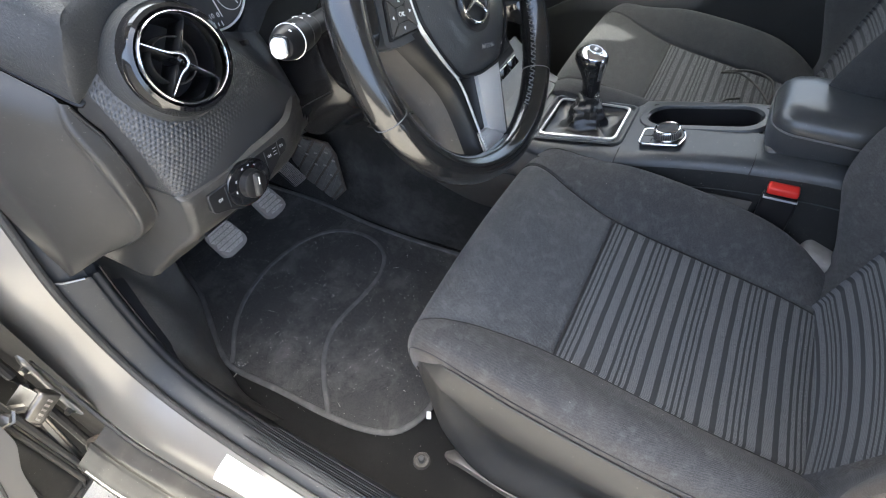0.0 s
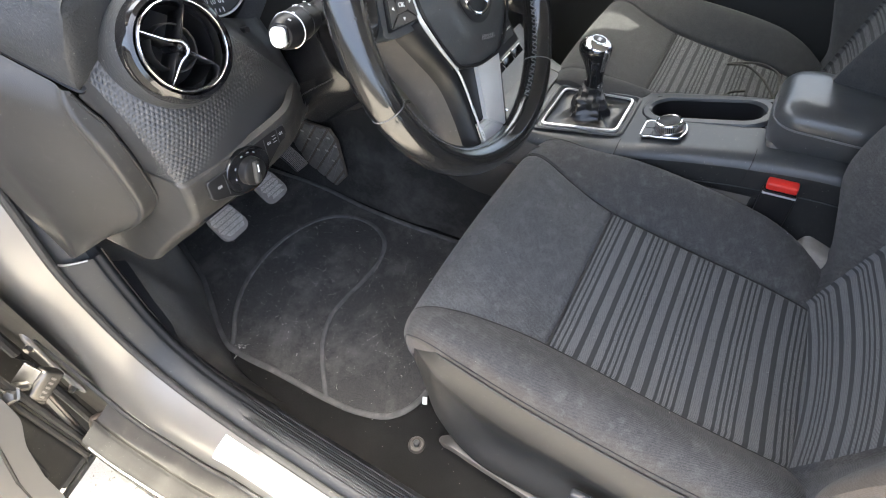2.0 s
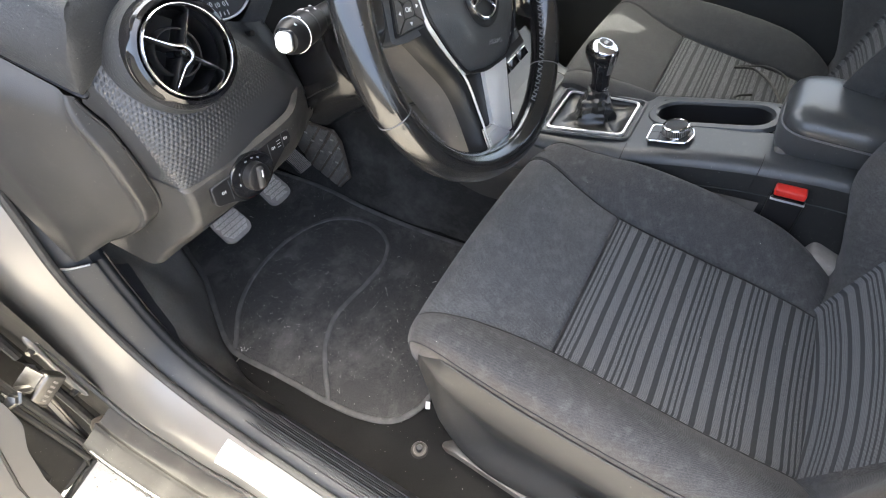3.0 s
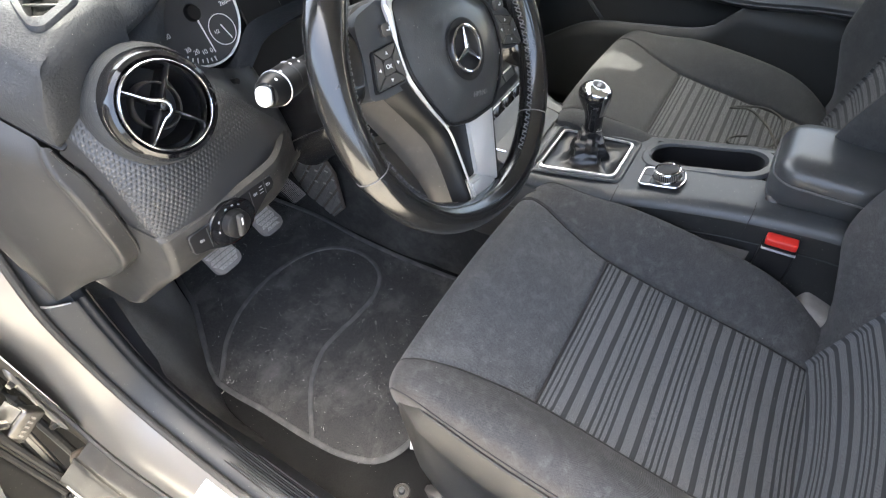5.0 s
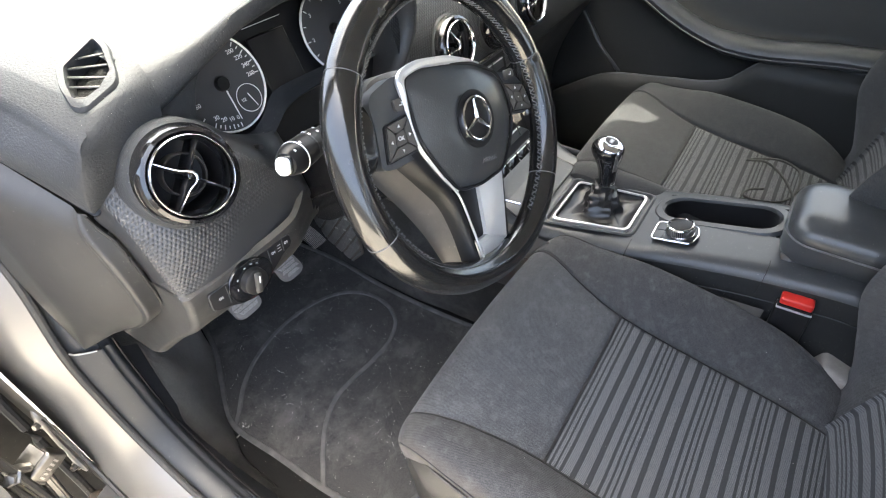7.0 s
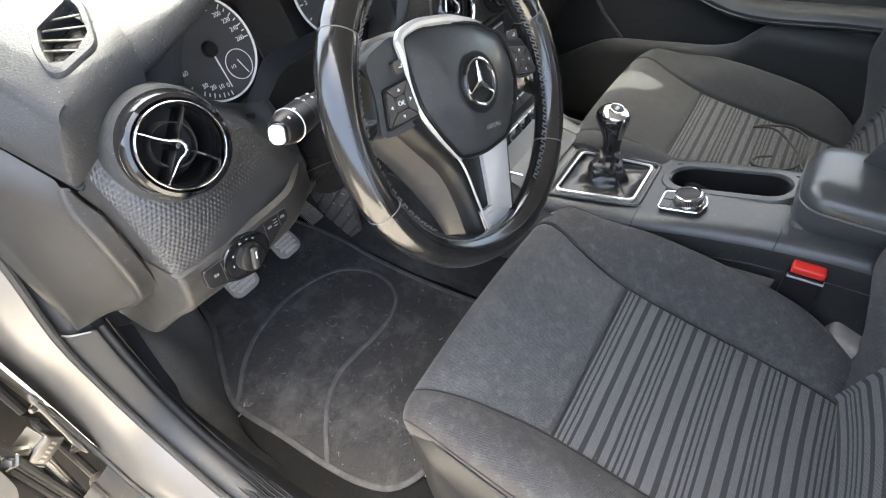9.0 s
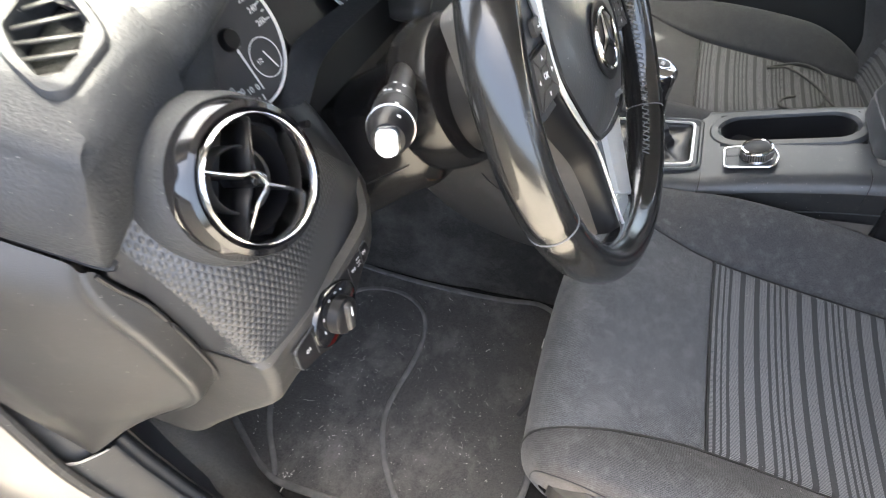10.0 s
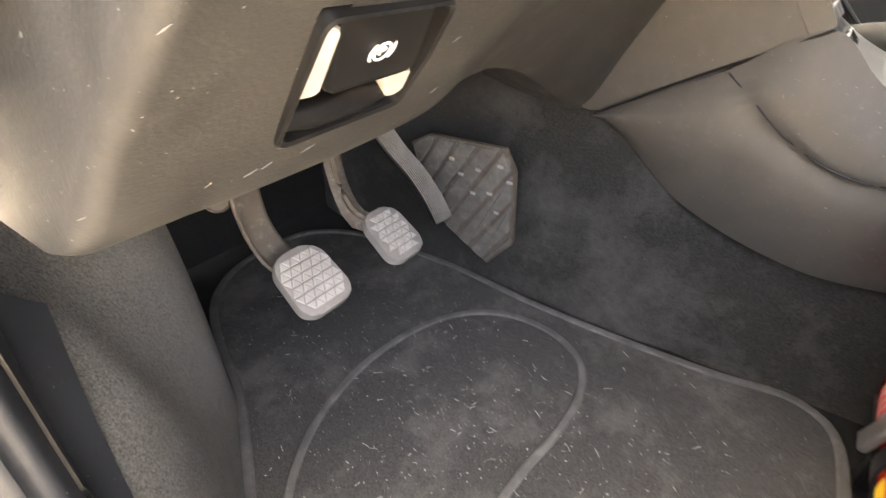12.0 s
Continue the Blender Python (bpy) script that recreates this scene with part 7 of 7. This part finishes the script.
def stalk():
    s = thing("control_stalk", (-0.17, 0.36, 0.69), "black combination stalk with pale end button and white symbols", "control stalk")
    base, tip = Vector((-0.06, 0.396, 0.664)), Vector((-0.2035, 0.344, 0.6965))
    d = (tip - base).normalized()
    m = axes(tip, d)
    part("lever", lathe([(0.012, -0.155), (0.0125, -0.086), (0.0155, -0.083), (0.0165, -0.077), (0.0172, -0.068), (0.0180, -0.04), (0.0184, -0.024), (0.0178, -0.018), (0.0155, -0.009), (0.0125, -0.004), (0.0, -0.003)], 36, m), DEEP, s)
    part("ring", lathe([(0.0183, -0.0255), (0.0190, -0.0252), (0.0190, -0.0238), (0.0183, -0.0235)], 40, m), SILVER, s)
    part("ring_groove", lathe([(0.0178, -0.054), (0.0183, -0.0535), (0.0183, -0.0525), (0.0178, -0.052)], 36, m), SATIN, s)
    part("button_seat", slab(rounded(0.0185, 0.0225, 0.006), 0.006, m @ move(0.0, 0.0, -0.006), 0.002, 3), GLOSS, s)
    part("end_button", slab(rounded(0.0155, 0.0195, 0.005), 0.008, m @ move(0.0, 0.0, -0.003), 0.0025, 3), WHITE_CAP, s, "pale end button catching the light")
    for k, z in ((60, -0.012), (72, -0.029), (76, -0.055), (98, -0.058), (112, -0.060), (66, -0.07), (90, -0.074)):
        part("symbol", block(0.003, 0.0006, 0.0026, m @ Matrix.Rotation(radians(k - 90), 4, "Z") @ move(0, 0.0166 if z > -0.02 else 0.0182, z), 0), WHITE, s)
    return s


steering_wheel()
column()
stalk()


# ---- centre console ----
CON_Z = [(-0.6, 0.432), (-0.3, 0.428), (-0.17, 0.408), (-0.1, 0.391), (-0.03, 0.372), (0.03, 0.353), (0.06, 0.344), (0.2, 0.332), (0.26, 0.338), (0.32, 0.36), (0.37, 0.392)]
CON_X = [(-0.6, 0.272), (-0.2, 0.27), (0.05, 0.264), (0.2, 0.242), (0.3, 0.222), (0.37, 0.206)]


BOOT_AT = move(0.372, 0.131, 0.341) @ Matrix.Rotation(radians(-4.5), 4, "X")
BOOT_PLAN = [(0.061, 0.074), (-0.088, 0.072), (-0.053, -0.072), (0.075, -0.073)]


def console():
    c = thing("centre_console", (0.38, 0.0, 0.1), "satin black centre console between the front seats", "centre console")

    def top(u, v):
        y = -0.6 + 0.97 * v
        z, x0 = curve_through(CON_Z, y)[0], curve_through(CON_X, y)[0]
        x1 = 0.77 - x0
        low = curve_through([(-0.6, -0.20), (0.1, -0.17), (0.2, -0.10), (0.28, -0.06), (0.37, -0.055)], y)[0]
        prof = [(0.0, -0.012 if y < 0.1 else 0.0, low), (0.1, -0.004, -0.075), (0.16, -0.001, -0.05), (0.22, 0.0, -0.036), (0.28, 0.003, -0.017), (0.34, 0.012, -0.005), (0.42, 0.026, 0.0), (0.5, 0.05, 0.0)]
        a = u if u <= 0.5 else 1 - u
        dx, dz = curve_through(prof, a)
        if a > 0.42:
            w = (a - 0.42) / 0.08
            dx = 0.026 + w * ((x1 - x0) / 2 - 0.026)
        return ((x0 + dx) if u <= 0.5 else (x1 - dx), y, z + dz)

    us = spread(0.27, 0.42, 14) + spread(0.42, 0.58, 26)[1:-1] + spread(0.58, 0.82, 16) + spread(0.84, 1, 6)
    vs = spread(0, 1, 70)
    # the cup slot is left open in the top face
    bm = sheet(top, us, vs)
    bm.normal_update()
    cut = [f for f in bm.faces if 0.375 < f.calc_center_median().x < 0.47 and -0.172 < f.calc_center_median().y < 0.022 and abs(f.normal.z) > 0.8]
    hole = [(0.372 + x * 1.06, 0.131 + y * 1.06) for x, y in BOOT_PLAN]
    cut += [f for f in bm.faces if inside(hole, f.calc_center_median().x, f.calc_center_median().y) and abs(f.normal.z) > 0.8]
    bmesh.ops.delete(bm, geom=cut, context="FACES")
    part("body", bm, SATIN, c)
    part("flank", sheet(top, spread(0, 0.27, 18), vs), FLANK, c, "dark grained flank of the console")
    # slot surround and well
    slope = math.atan2(0.41 - 0.352, 0.2)
    sm = move(0.4225, -0.075, 0.3855) @ Matrix.Rotation(-slope, 4, "X")
    outer = [(x, y) for x, y in rounded(0.098, 0.226, 0.045, 8)]
    inner = [(x, y) for x, y in rounded(0.072, 0.196, 0.036, 8)]
    bm = bmesh.new()
    n = len(outer)
    rows = [[bm.verts.new(sm @ Vector((x * k, y * k, h))) for x, y in poly] for poly, k, h in ((outer, 1.06, -0.006), (outer, 1.0, 0.0005), (inner, 1.05, 0.0015), (inner, 1.0, -0.003), (inner, 0.96, -0.06), (inner, 0.9, -0.075))]
    for a, b in zip(rows, rows[1:]):
        for i in range(n):
            bm.faces.new((a[i], a[(i + 1) % n], b[(i + 1) % n], b[i]))
    bm.faces.new(rows[-1])
    bmesh.ops.recalc_face_normals(bm, faces=bm.faces)
    slot = part("cup_slot", bm, SATIN, c)
    bm = bmesh.new()
    rows = [[bm.verts.new(sm @ Vector((x * k, y * k, h))) for x, y in inner] for k, h in ((0.985, -0.004), (0.95, -0.062), (0.9, -0.073))]
    for a, b in zip(rows, rows[1:]):
        for i in range(n):
            bm.faces.new((a[i], b[i], b[(i + 1) % n], a[(i + 1) % n]))
    bm.faces.new(rows[-1])
    part("slot_liner", bm, DEEP, slot, "deep black cup holder well")
    # shut lines along the flank
    part("flank_stitching", tube([Vector(top(0.145, v)) + Vector((-0.0012, 0, 0)) for v in spread(0.18, 0.86, 50)], 0.0013, 5), SATIN, c)
    for v in (0.665, 0.44):
        part("shut_line", tube([Vector(top(u, v)) + Vector((0, 0, 0.0002)) for u in spread(0.17, 0.43, 14)], 0.0009, 5), DEEP, c)
    # front tray lid
    lid = move(0.365, 0.262, 0.341) @ Matrix.Rotation(radians(8), 4, "X")
    part("tray_lid", slab(softened([(-0.125, -0.028), (0.11, -0.028), (0.11, 0.055), (-0.105, 0.055)], 0.014), 0.004, lid, 0.0015, 2), SATIN, c)
    part("lid_shut_line", tube([lid @ Vector((x, y, 0.003)) for x, y in softened([(-0.128, -0.031), (0.113, -0.031), (0.113, 0.058), (-0.108, 0.058)], 0.014)], 0.0012, 5, closed=True), DEEP, c)
    part("lid_handle", tube([lid @ Vector((-0.085, 0.01, 0.005)), lid @ Vector((-0.095, 0.04, 0.005))], 0.0018, 6), CHROME, c, "thin chrome lid edge")
    # rotary control with its two keys
    rm = move(0.331, -0.03, 0.3765) @ Matrix.Rotation(-slope, 4, "X")
    plate = softened([(-0.028, -0.024), (0.0, -0.031), (0.026, -0.024), (0.03, 0.0), (0.027, 0.046), (-0.027, 0.046)], 0.008)
    part("control_plate", slab(plate, 0.003, rm, 0.001, 1), SATIN, c)
    part("plate_rim", tube([rm @ Vector((x, y, 0.003)) for x, y in plate], 0.0017, 6, closed=True), CHROME, c, "chrome outline of the control plate")
    for x in (-0.0125, 0.0125):
        part("key", slab(rounded(0.023, 0.016, 0.002), 0.003, rm @ move(x, 0.034, 0.002), 0.0008, 1), SATIN, c)
    dial = part("rotary_dial", lathe([(0.024, 0.003), (0.0245, 0.006), (0.0235, 0.008)], 40, rm), CHROME, c, "knurled chrome rotary dial")
    part("dial_cap", lathe([(0.0, 0.0232), (0.017, 0.0232), (0.0185, 0.0225)], 40, rm), DEEP, dial)
    part("dial_collar", lathe([(0.0185, 0.0222), (0.020, 0.0236), (0.0222, 0.0228), (0.0232, 0.0205)], 44, rm), CHROME, dial)
    part("dial_grip", lathe([(0.0228, 0.021), (0.0228, 0.007)], 40, rm), DEEP, dial)
    for k in range(40):
        a = 2 * math.pi * k / 40
        part("knurl", block(0.0018, 0.0022, 0.0125, rm @ Matrix.Rotation(a, 4, "Z") @ move(0.0232, 0, 0.0142), 0.0005, 1), STEEL, dial)

    arm = thing("armrest", (0.39, -0.3, 0.43), "padded black leatherette armrest on the console", "armrest")

    plan = rounded(0.168, 0.40, 0.040, 9)
    rows = [(0.018, 0.398), (0.008, 0.408), (0.002, 0.424), (0.0, 0.440), (0.0, 0.4535), (0.0022, 0.4555), (0.0, 0.4575), (0.0, 0.464), (0.003, 0.474), (0.0085, 0.482), (0.017, 0.4875), (0.030, 0.4905), (0.055, 0.4925)]
    bm = bmesh.new()
    rings = []
    for inset, z in rows:
        kx, ky = (0.084 - inset) / 0.084, (0.20 - inset) / 0.20
        rings.append([bm.verts.new((0.392 + x * kx, -0.373 + y * ky, z - 0.04 * (y * ky - 0.2))) for x, y in plan])
    n = len(plan)
    for a, b in zip(rings, rings[1:]):
        for i in range(n):
            bm.faces.new((a[i], a[(i + 1) % n], b[(i + 1) % n], b[i]))
    bm.faces.new(rings[-1])
    part("pad", bm, LEATHER_SOFT, arm)
    part("pad_seam", tube([(0.392 + x * 1.004, -0.373 + y * 1.002, 0.4555 - 0.04 * (y - 0.2)) for x, y in plan], 0.0016, 5, closed=True), THREAD, arm)
    part("carrier", block(0.155, 0.385, 0.05, move(0.392, -0.375, 0.395), 0.014, 3), HARD, arm)


def tunnel_trim():
    t = thing("tunnel_trim", (0.21, 0.4, 0.2), "hard plastic trim on the flank of the centre tunnel", "trim", kind="structure")

    def fn(u, v):
        y = 0.556 - 0.75 * u
        up = curve_through([(-0.2, 0.36), (0.1, 0.33), (0.2, 0.335), (0.3, 0.37), (0.353, 0.412), (0.43, 0.364), (0.556, 0.296)], y)[0]
        low = curve_through([(-0.2, 0.16), (0.2, 0.162), (0.304, 0.164), (0.436, 0.205), (0.52, 0.268), (0.556, 0.290)], y)[0]
        bulge = 0.012 * math.sin(math.pi * v) + 0.01 * max(0, 0.35 - abs(v - 0.25))
        x = curve_through([(-0.2, 0.245), (0.1, 0.236), (0.2, 0.222), (0.3, 0.205), (0.43, 0.2), (0.556, 0.2)], y)[0]
        z = up + (low - up) * v
        below = line(y) - z
        step = 0.006 * math.exp(-((below - 0.002) / 0.022) ** 2) * min(1.0, max(0.0, (0.43 - y) / 0.05)) if below > 0 else 0.0
        return (x - bulge + 0.012 * v + step, y, z)

    def line(y):
        return curve_through([(-0.2, 0.29), (0.1, 0.278), (0.268, 0.281), (0.297, 0.285), (0.323, 0.293), (0.352, 0.307), (0.394, 0.339), (0.426, 0.363), (0.556, 0.45)], y)[0]

    part("panel", sheet(fn, spread(0, 1, 60), spread(0, 1, 48)), HARD_WORN, t)
    pts = []
    for y in spread(0.426, -0.2, 40):
        u = (0.556 - y) / 0.75
        top, bottom = Vector(fn(u, 0.0)), Vector(fn(u, 1.0))
        v = min(1.0, max(0.0, (top.z - line(y)) / (top.z - bottom.z)))
        pts.append(Vector(fn(u, v)) + Vector((-0.0005, 0, 0)))
    part("shut_line", tube(pts, 0.001, 6), DEEP, t)
    edge = [Vector(p) for p in ((0.198, 0.553, 0.297), (0.2025, 0.473, 0.344), (0.2015, 0.403, 0.383), (0.2, 0.352, 0.412))]
    part("shut_line", tube(smooth_path(edge, 16), 0.0017, 6), DEEP, t)


def gear_lever():
    g = thing("gear_lever", (0.385, 0.134, 0.335), "gear lever with glossy black and chrome knob in a leather boot", "gear lever")
    fm = BOOT_AT
    outer = softened(BOOT_PLAN, 0.014, 5)
    inner = [(x * 0.945, y * 0.945) for x, y in outer]
    n = len(outer)
    bm = bmesh.new()
    rows = [[bm.verts.new(fm @ Vector((x * k, y * k, h))) for x, y in outer] for k, h in ((1.2, 0.001), (1.16, 0.0035), (1.12, 0.0035), (1.07, -0.003), (0.99, -0.004))]
    for a, b in zip(rows, rows[1:]):
        for i in range(n):
            bm.faces.new((a[i], a[(i + 1) % n], b[(i + 1) % n], b[i]))
    bmesh.ops.recalc_face_normals(bm, faces=bm.faces)
    part("surround", bm, SATIN, g, "recessed satin black surround of the boot")
    bm = bmesh.new()
    rows = [[bm.verts.new(fm @ Vector((x, y, h))) for x, y in poly] for poly, h in ((outer, -0.004), (outer, 0.004), (inner, 0.0048), (inner, 0.001))]
    for a, b in zip(rows, rows[1:]):
        for i in range(n):
            bm.faces.new((a[i], a[(i + 1) % n], b[(i + 1) % n], b[i]))
    bmesh.ops.recalc_face_normals(bm, faces=bm.faces)
    part("frame", bm, SILVER, g, "satin silver frame round the boot")
    axis_top = Vector((0.394, 0.150, 0.476))
    foot = Vector((0.389, 0.131, 0.345))

    def boot(u, v):
        i = u * n
        k = int(i) % n
        f = i - int(i)
        ax, ay = inner[k]
        bx, by = inner[(k + 1) % n]
        e = Vector((ax + (bx - ax) * f, ay + (by - ay) * f, 0))
        a = math.atan2(e.y, e.x)
        s = curve_through([(0.0, 1.0), (0.08, 0.97), (0.3, 0.72), (0.46, 0.52), (0.56, 0.46), (0.66, 0.43), (0.78, 0.36), (0.9, 0.26), (1.0, 0.225)], v)[0]
        z = curve_through([(0.0, 0.001), (0.08, -0.006), (0.3, -0.015), (0.46, -0.010), (0.56, 0.002), (0.66, 0.013), (0.78, 0.024), (0.9, 0.036), (1.0, 0.048)], v)[0]
        corner = abs(math.sin(2 * a)) ** 3
        fold = 0.005 * math.sin(math.pi * v) * math.sin(6 * a + 7 * v) + 0.0035 * math.sin(11 * a - 16 * v) * math.sin(math.pi * v)
        wrinkle = 0.0035 * math.sin(48 * v + 2 * math.sin(3 * a)) * max(0.0, v - 0.45)
        ring = Vector((math.cos(a), math.sin(a), 0))
        round_s = min(1.0, max(0.0, (v - 0.3) / 0.3))
        flat_e = e * s
        round_e = ring * (0.076 * s)
        return fm @ (flat_e.lerp(round_e, round_s) + ring * (fold + wrinkle * 1.5) + Vector((0.019 * v, 0.006 * v, z + wrinkle + 0.006 * corner * math.sin(math.pi * v) * (1 - round_s))))

    bm = sheet(boot, [i / 96 for i in range(97)], spread(0, 1, 40))
    bmesh.ops.remove_doubles(bm, verts=bm.verts, dist=1e-5)
    part("boot", bm, BOOT, g, "creased black leather boot")
    d = (axis_top - foot).normalized()
    m = axes(axis_top, d)
    part("collar", lathe([(0.0160, -0.090), (0.0172, -0.088), (0.0172, -0.081), (0.016, -0.079)], 30, m), CHROME, g)
    shape = [(-0.086, 0.0158, 0.0), (-0.07, 0.0163, 0.0), (-0.056, 0.0178, 0.0005), (-0.044, 0.0212, 0.002), (-0.033, 0.0258, 0.004), (-0.022, 0.0292, 0.005), (-0.012, 0.0292, 0.004), (-0.004, 0.0248, 0.001), (0.0008, 0.0185, -0.001), (0.0022, 0.013, -0.001)]

    def pear(u, z, proud=0.0):
        # egg-shaped head, longer fore and aft than across, on a slim neck
        r, off = curve_through(shape, z)
        r *= 1.07
        a = 2 * math.pi * u
        wide = 1 - 0.12 * max(0.0, min(1.0, (z + 0.055) / 0.02))
        tilt = 0.16 * max(0.0, z + 0.02) * math.sin(a)
        return Vector((axis_top.x + (r + proud) * wide * math.cos(a), axis_top.y + off + (r + proud) * math.sin(a), axis_top.z + z + tilt)) + Vector((0.055 * z, 0.13 * z, 0.0))

    heights = spread(-0.086, 0.0022, 34)
    part("knob", sheet(pear, [i / 40 for i in range(41)], heights), GLOSS, g, "glossy black pear-shaped knob")
    part("knob_cap", sheet(lambda u, z: pear(u, z, 0.0004), [i / 40 for i in range(41)], spread(-0.0075, 0.0022, 10)), CHROME, g, "chrome cap on the knob's top")
    part("knob_flash", sheet(lambda u, z: pear(u, z, 0.0004), spread(0.625, 0.71, 6), spread(-0.052, -0.006, 20)), CHROME, g, "chrome flash down the knob")
    m = axes(pear(0, 0.0022).lerp(pear(0.5, 0.0022), 0.5), (0.0, -0.16, 1.0))
    part("knob_inlay", lathe([(0.0, 0.0008), (0.010, 0.0006), (0.0132, -0.0004)], 36, m), DEEP, g)
    part("inlay_ring", lathe([(0.0128, -0.001), (0.0132, 0.0011), (0.0146, 0.0011), (0.0155, -0.0006)], 36, m), CHROME, g)
    part("shift_pattern", block(0.012, 0.0011, 0.0005, m @ move(0, 0, 0.0011), 0), WHITE, g)
    for x in (-0.005, 0.0, 0.005):
        part("shift_pattern", block(0.0011, 0.007, 0.0005, m @ move(x, 0, 0.0011), 0), WHITE, g)


def buckle():
    b = thing("seat_belt_buckle", (0.262, -0.24, 0.26), "black seat belt buckle with red release button", "seat belt buckle")
    m = move(0.262, -0.229, 0.386) @ Matrix.Rotation(radians(-6), 4, "X")
    part("body", block(0.026, 0.052, 0.10, m @ move(0.002, 0, -0.060), 0.006, 3), DEEP, b)
    part("release_button", block(0.021, 0.046, 0.014, m @ move(0, 0, 0.0), 0.004, 3), RED, b, "bright red release button")
    part("button_slot", block(0.0235, 0.05, 0.002, m @ move(-0.001, 0, -0.013), 0), PALE, b)
    part("stalk", block(0.012, 0.04, 0.10, m @ move(0.006, 0.0, -0.15), 0.004, 2), DEEP, b)
    part("base_cover", block(0.05, 0.09, 0.05, move(0.25, -0.34, 0.272) @ Matrix.Rotation(0.3, 4, "X"), 0.012, 3), PEDAL_BASE, b, "grey plastic belt anchor cover")


def cable():
    loop = smooth_path(CABLE, 90)
    ob = part("charging_cable", tube(loop, 0.0028, 8), RUBBER)
    tagged(ob, "thin black cable curled on the passenger seat", "cable")


def lint():
    """Pale fluff and crumbs on the mat, carpet and driver seat."""
    rng = random.Random(4)
    bm = bmesh.new()

    def fleck(x, y, z, size, long=1.0):
        a = rng.uniform(0, math.pi)
        ln, wd = size * long, size * 0.6
        m = move(x, y, z) @ Matrix.Rotation(a, 4, "Z") @ Matrix.Rotation(rng.uniform(-0.5, 0.5), 4, "X")
        vs = [bm.verts.new(m @ Vector(p)) for p in ((-ln / 2, -wd / 2, 0), (ln / 2, -wd / 3, 0), (ln / 2 * 0.9, wd / 2, 0), (-ln / 2 * 0.8, wd / 3, 0), (0, 0, wd * 0.7))]
        for f in ((0, 1, 4), (1, 2, 4), (2, 3, 4), (3, 0, 4)):
            bm.faces.new([vs[i] for i in f])

    def fibre(x, y, z, length):
        # a thin curled thread
        a, bend = rng.uniform(0, 2 * math.pi), rng.uniform(-1.6, 1.6)
        w, pts = rng.uniform(0.00012, 0.00022), []
        for i in range(6):
            pts.append((x, y))
            x, y = x + math.cos(a) * length / 5, y + math.sin(a) * length / 5
            a += bend / 5
        rows = [[bm.verts.new((px - w * math.sin(a), py + w * math.cos(a), z)), bm.verts.new((px, py, z + 2 * w)), bm.verts.new((px + w * math.sin(a), py - w * math.cos(a), z))] for px, py in pts]
        for p, q in zip(rows, rows[1:]):
            bm.faces.new((p[0], p[1], q[1], q[0]))
            bm.faces.new((p[1], p[2], q[2], q[1]))

    for _ in range(1900):
        cx, cy = rng.choice(((-0.05, 0.6), (-0.15, 0.4), (0.0, 0.35), (-0.2, 0.55), (0.05, 0.75), (-0.05, 0.85)))
        x, y = rng.gauss(cx, 0.1), rng.gauss(cy, 0.11)
        if -0.29 < x < 0.17 and 0.2 < y < 0.98:
            fleck(x, y, 0.0012, rng.uniform(0.0003, 0.0011) * rng.choice((0.7, 1, 1, 1.3)), rng.choice((1, 1, 1.4, 2.4)))
    for _ in range(110):
        x, y = rng.gauss(-0.06, 0.11), rng.gauss(0.5, 0.17)
        if -0.28 < x < 0.16 and 0.2 < y < 0.95:
            fibre(x, y, 0.0014, rng.uniform(0.004, 0.013))
    for _ in range(420):
        fleck(rng.uniform(-0.34, 0.19), rng.uniform(0.0, 0.56), -0.0052, rng.uniform(0.0003, 0.001), rng.choice((1, 1.4, 2)))
    for _ in range(90):
        u, v = rng.uniform(-0.95, 0.95), rng.uniform(0.1, 0.75)
        p = Vector(cushion_point(u, v))
        fleck(p.x, p.y, p.z + 0.001, rng.uniform(0.0003, 0.0009))
    for k in range(30):
        fleck(-0.293 + rng.gauss(0, 0.004), 0.579 + rng.gauss(0, 0.005), 0.0045, rng.uniform(0.0005, 0.0014), rng.choice((1, 2, 3)))
    ob = part("lint", bm, LINT, smooth=False)
    tagged(ob, "scattered pale lint and crumbs", "lint", kind="stuff")


console()
tunnel_trim()
gear_lever()
buckle()
cable()
lint()
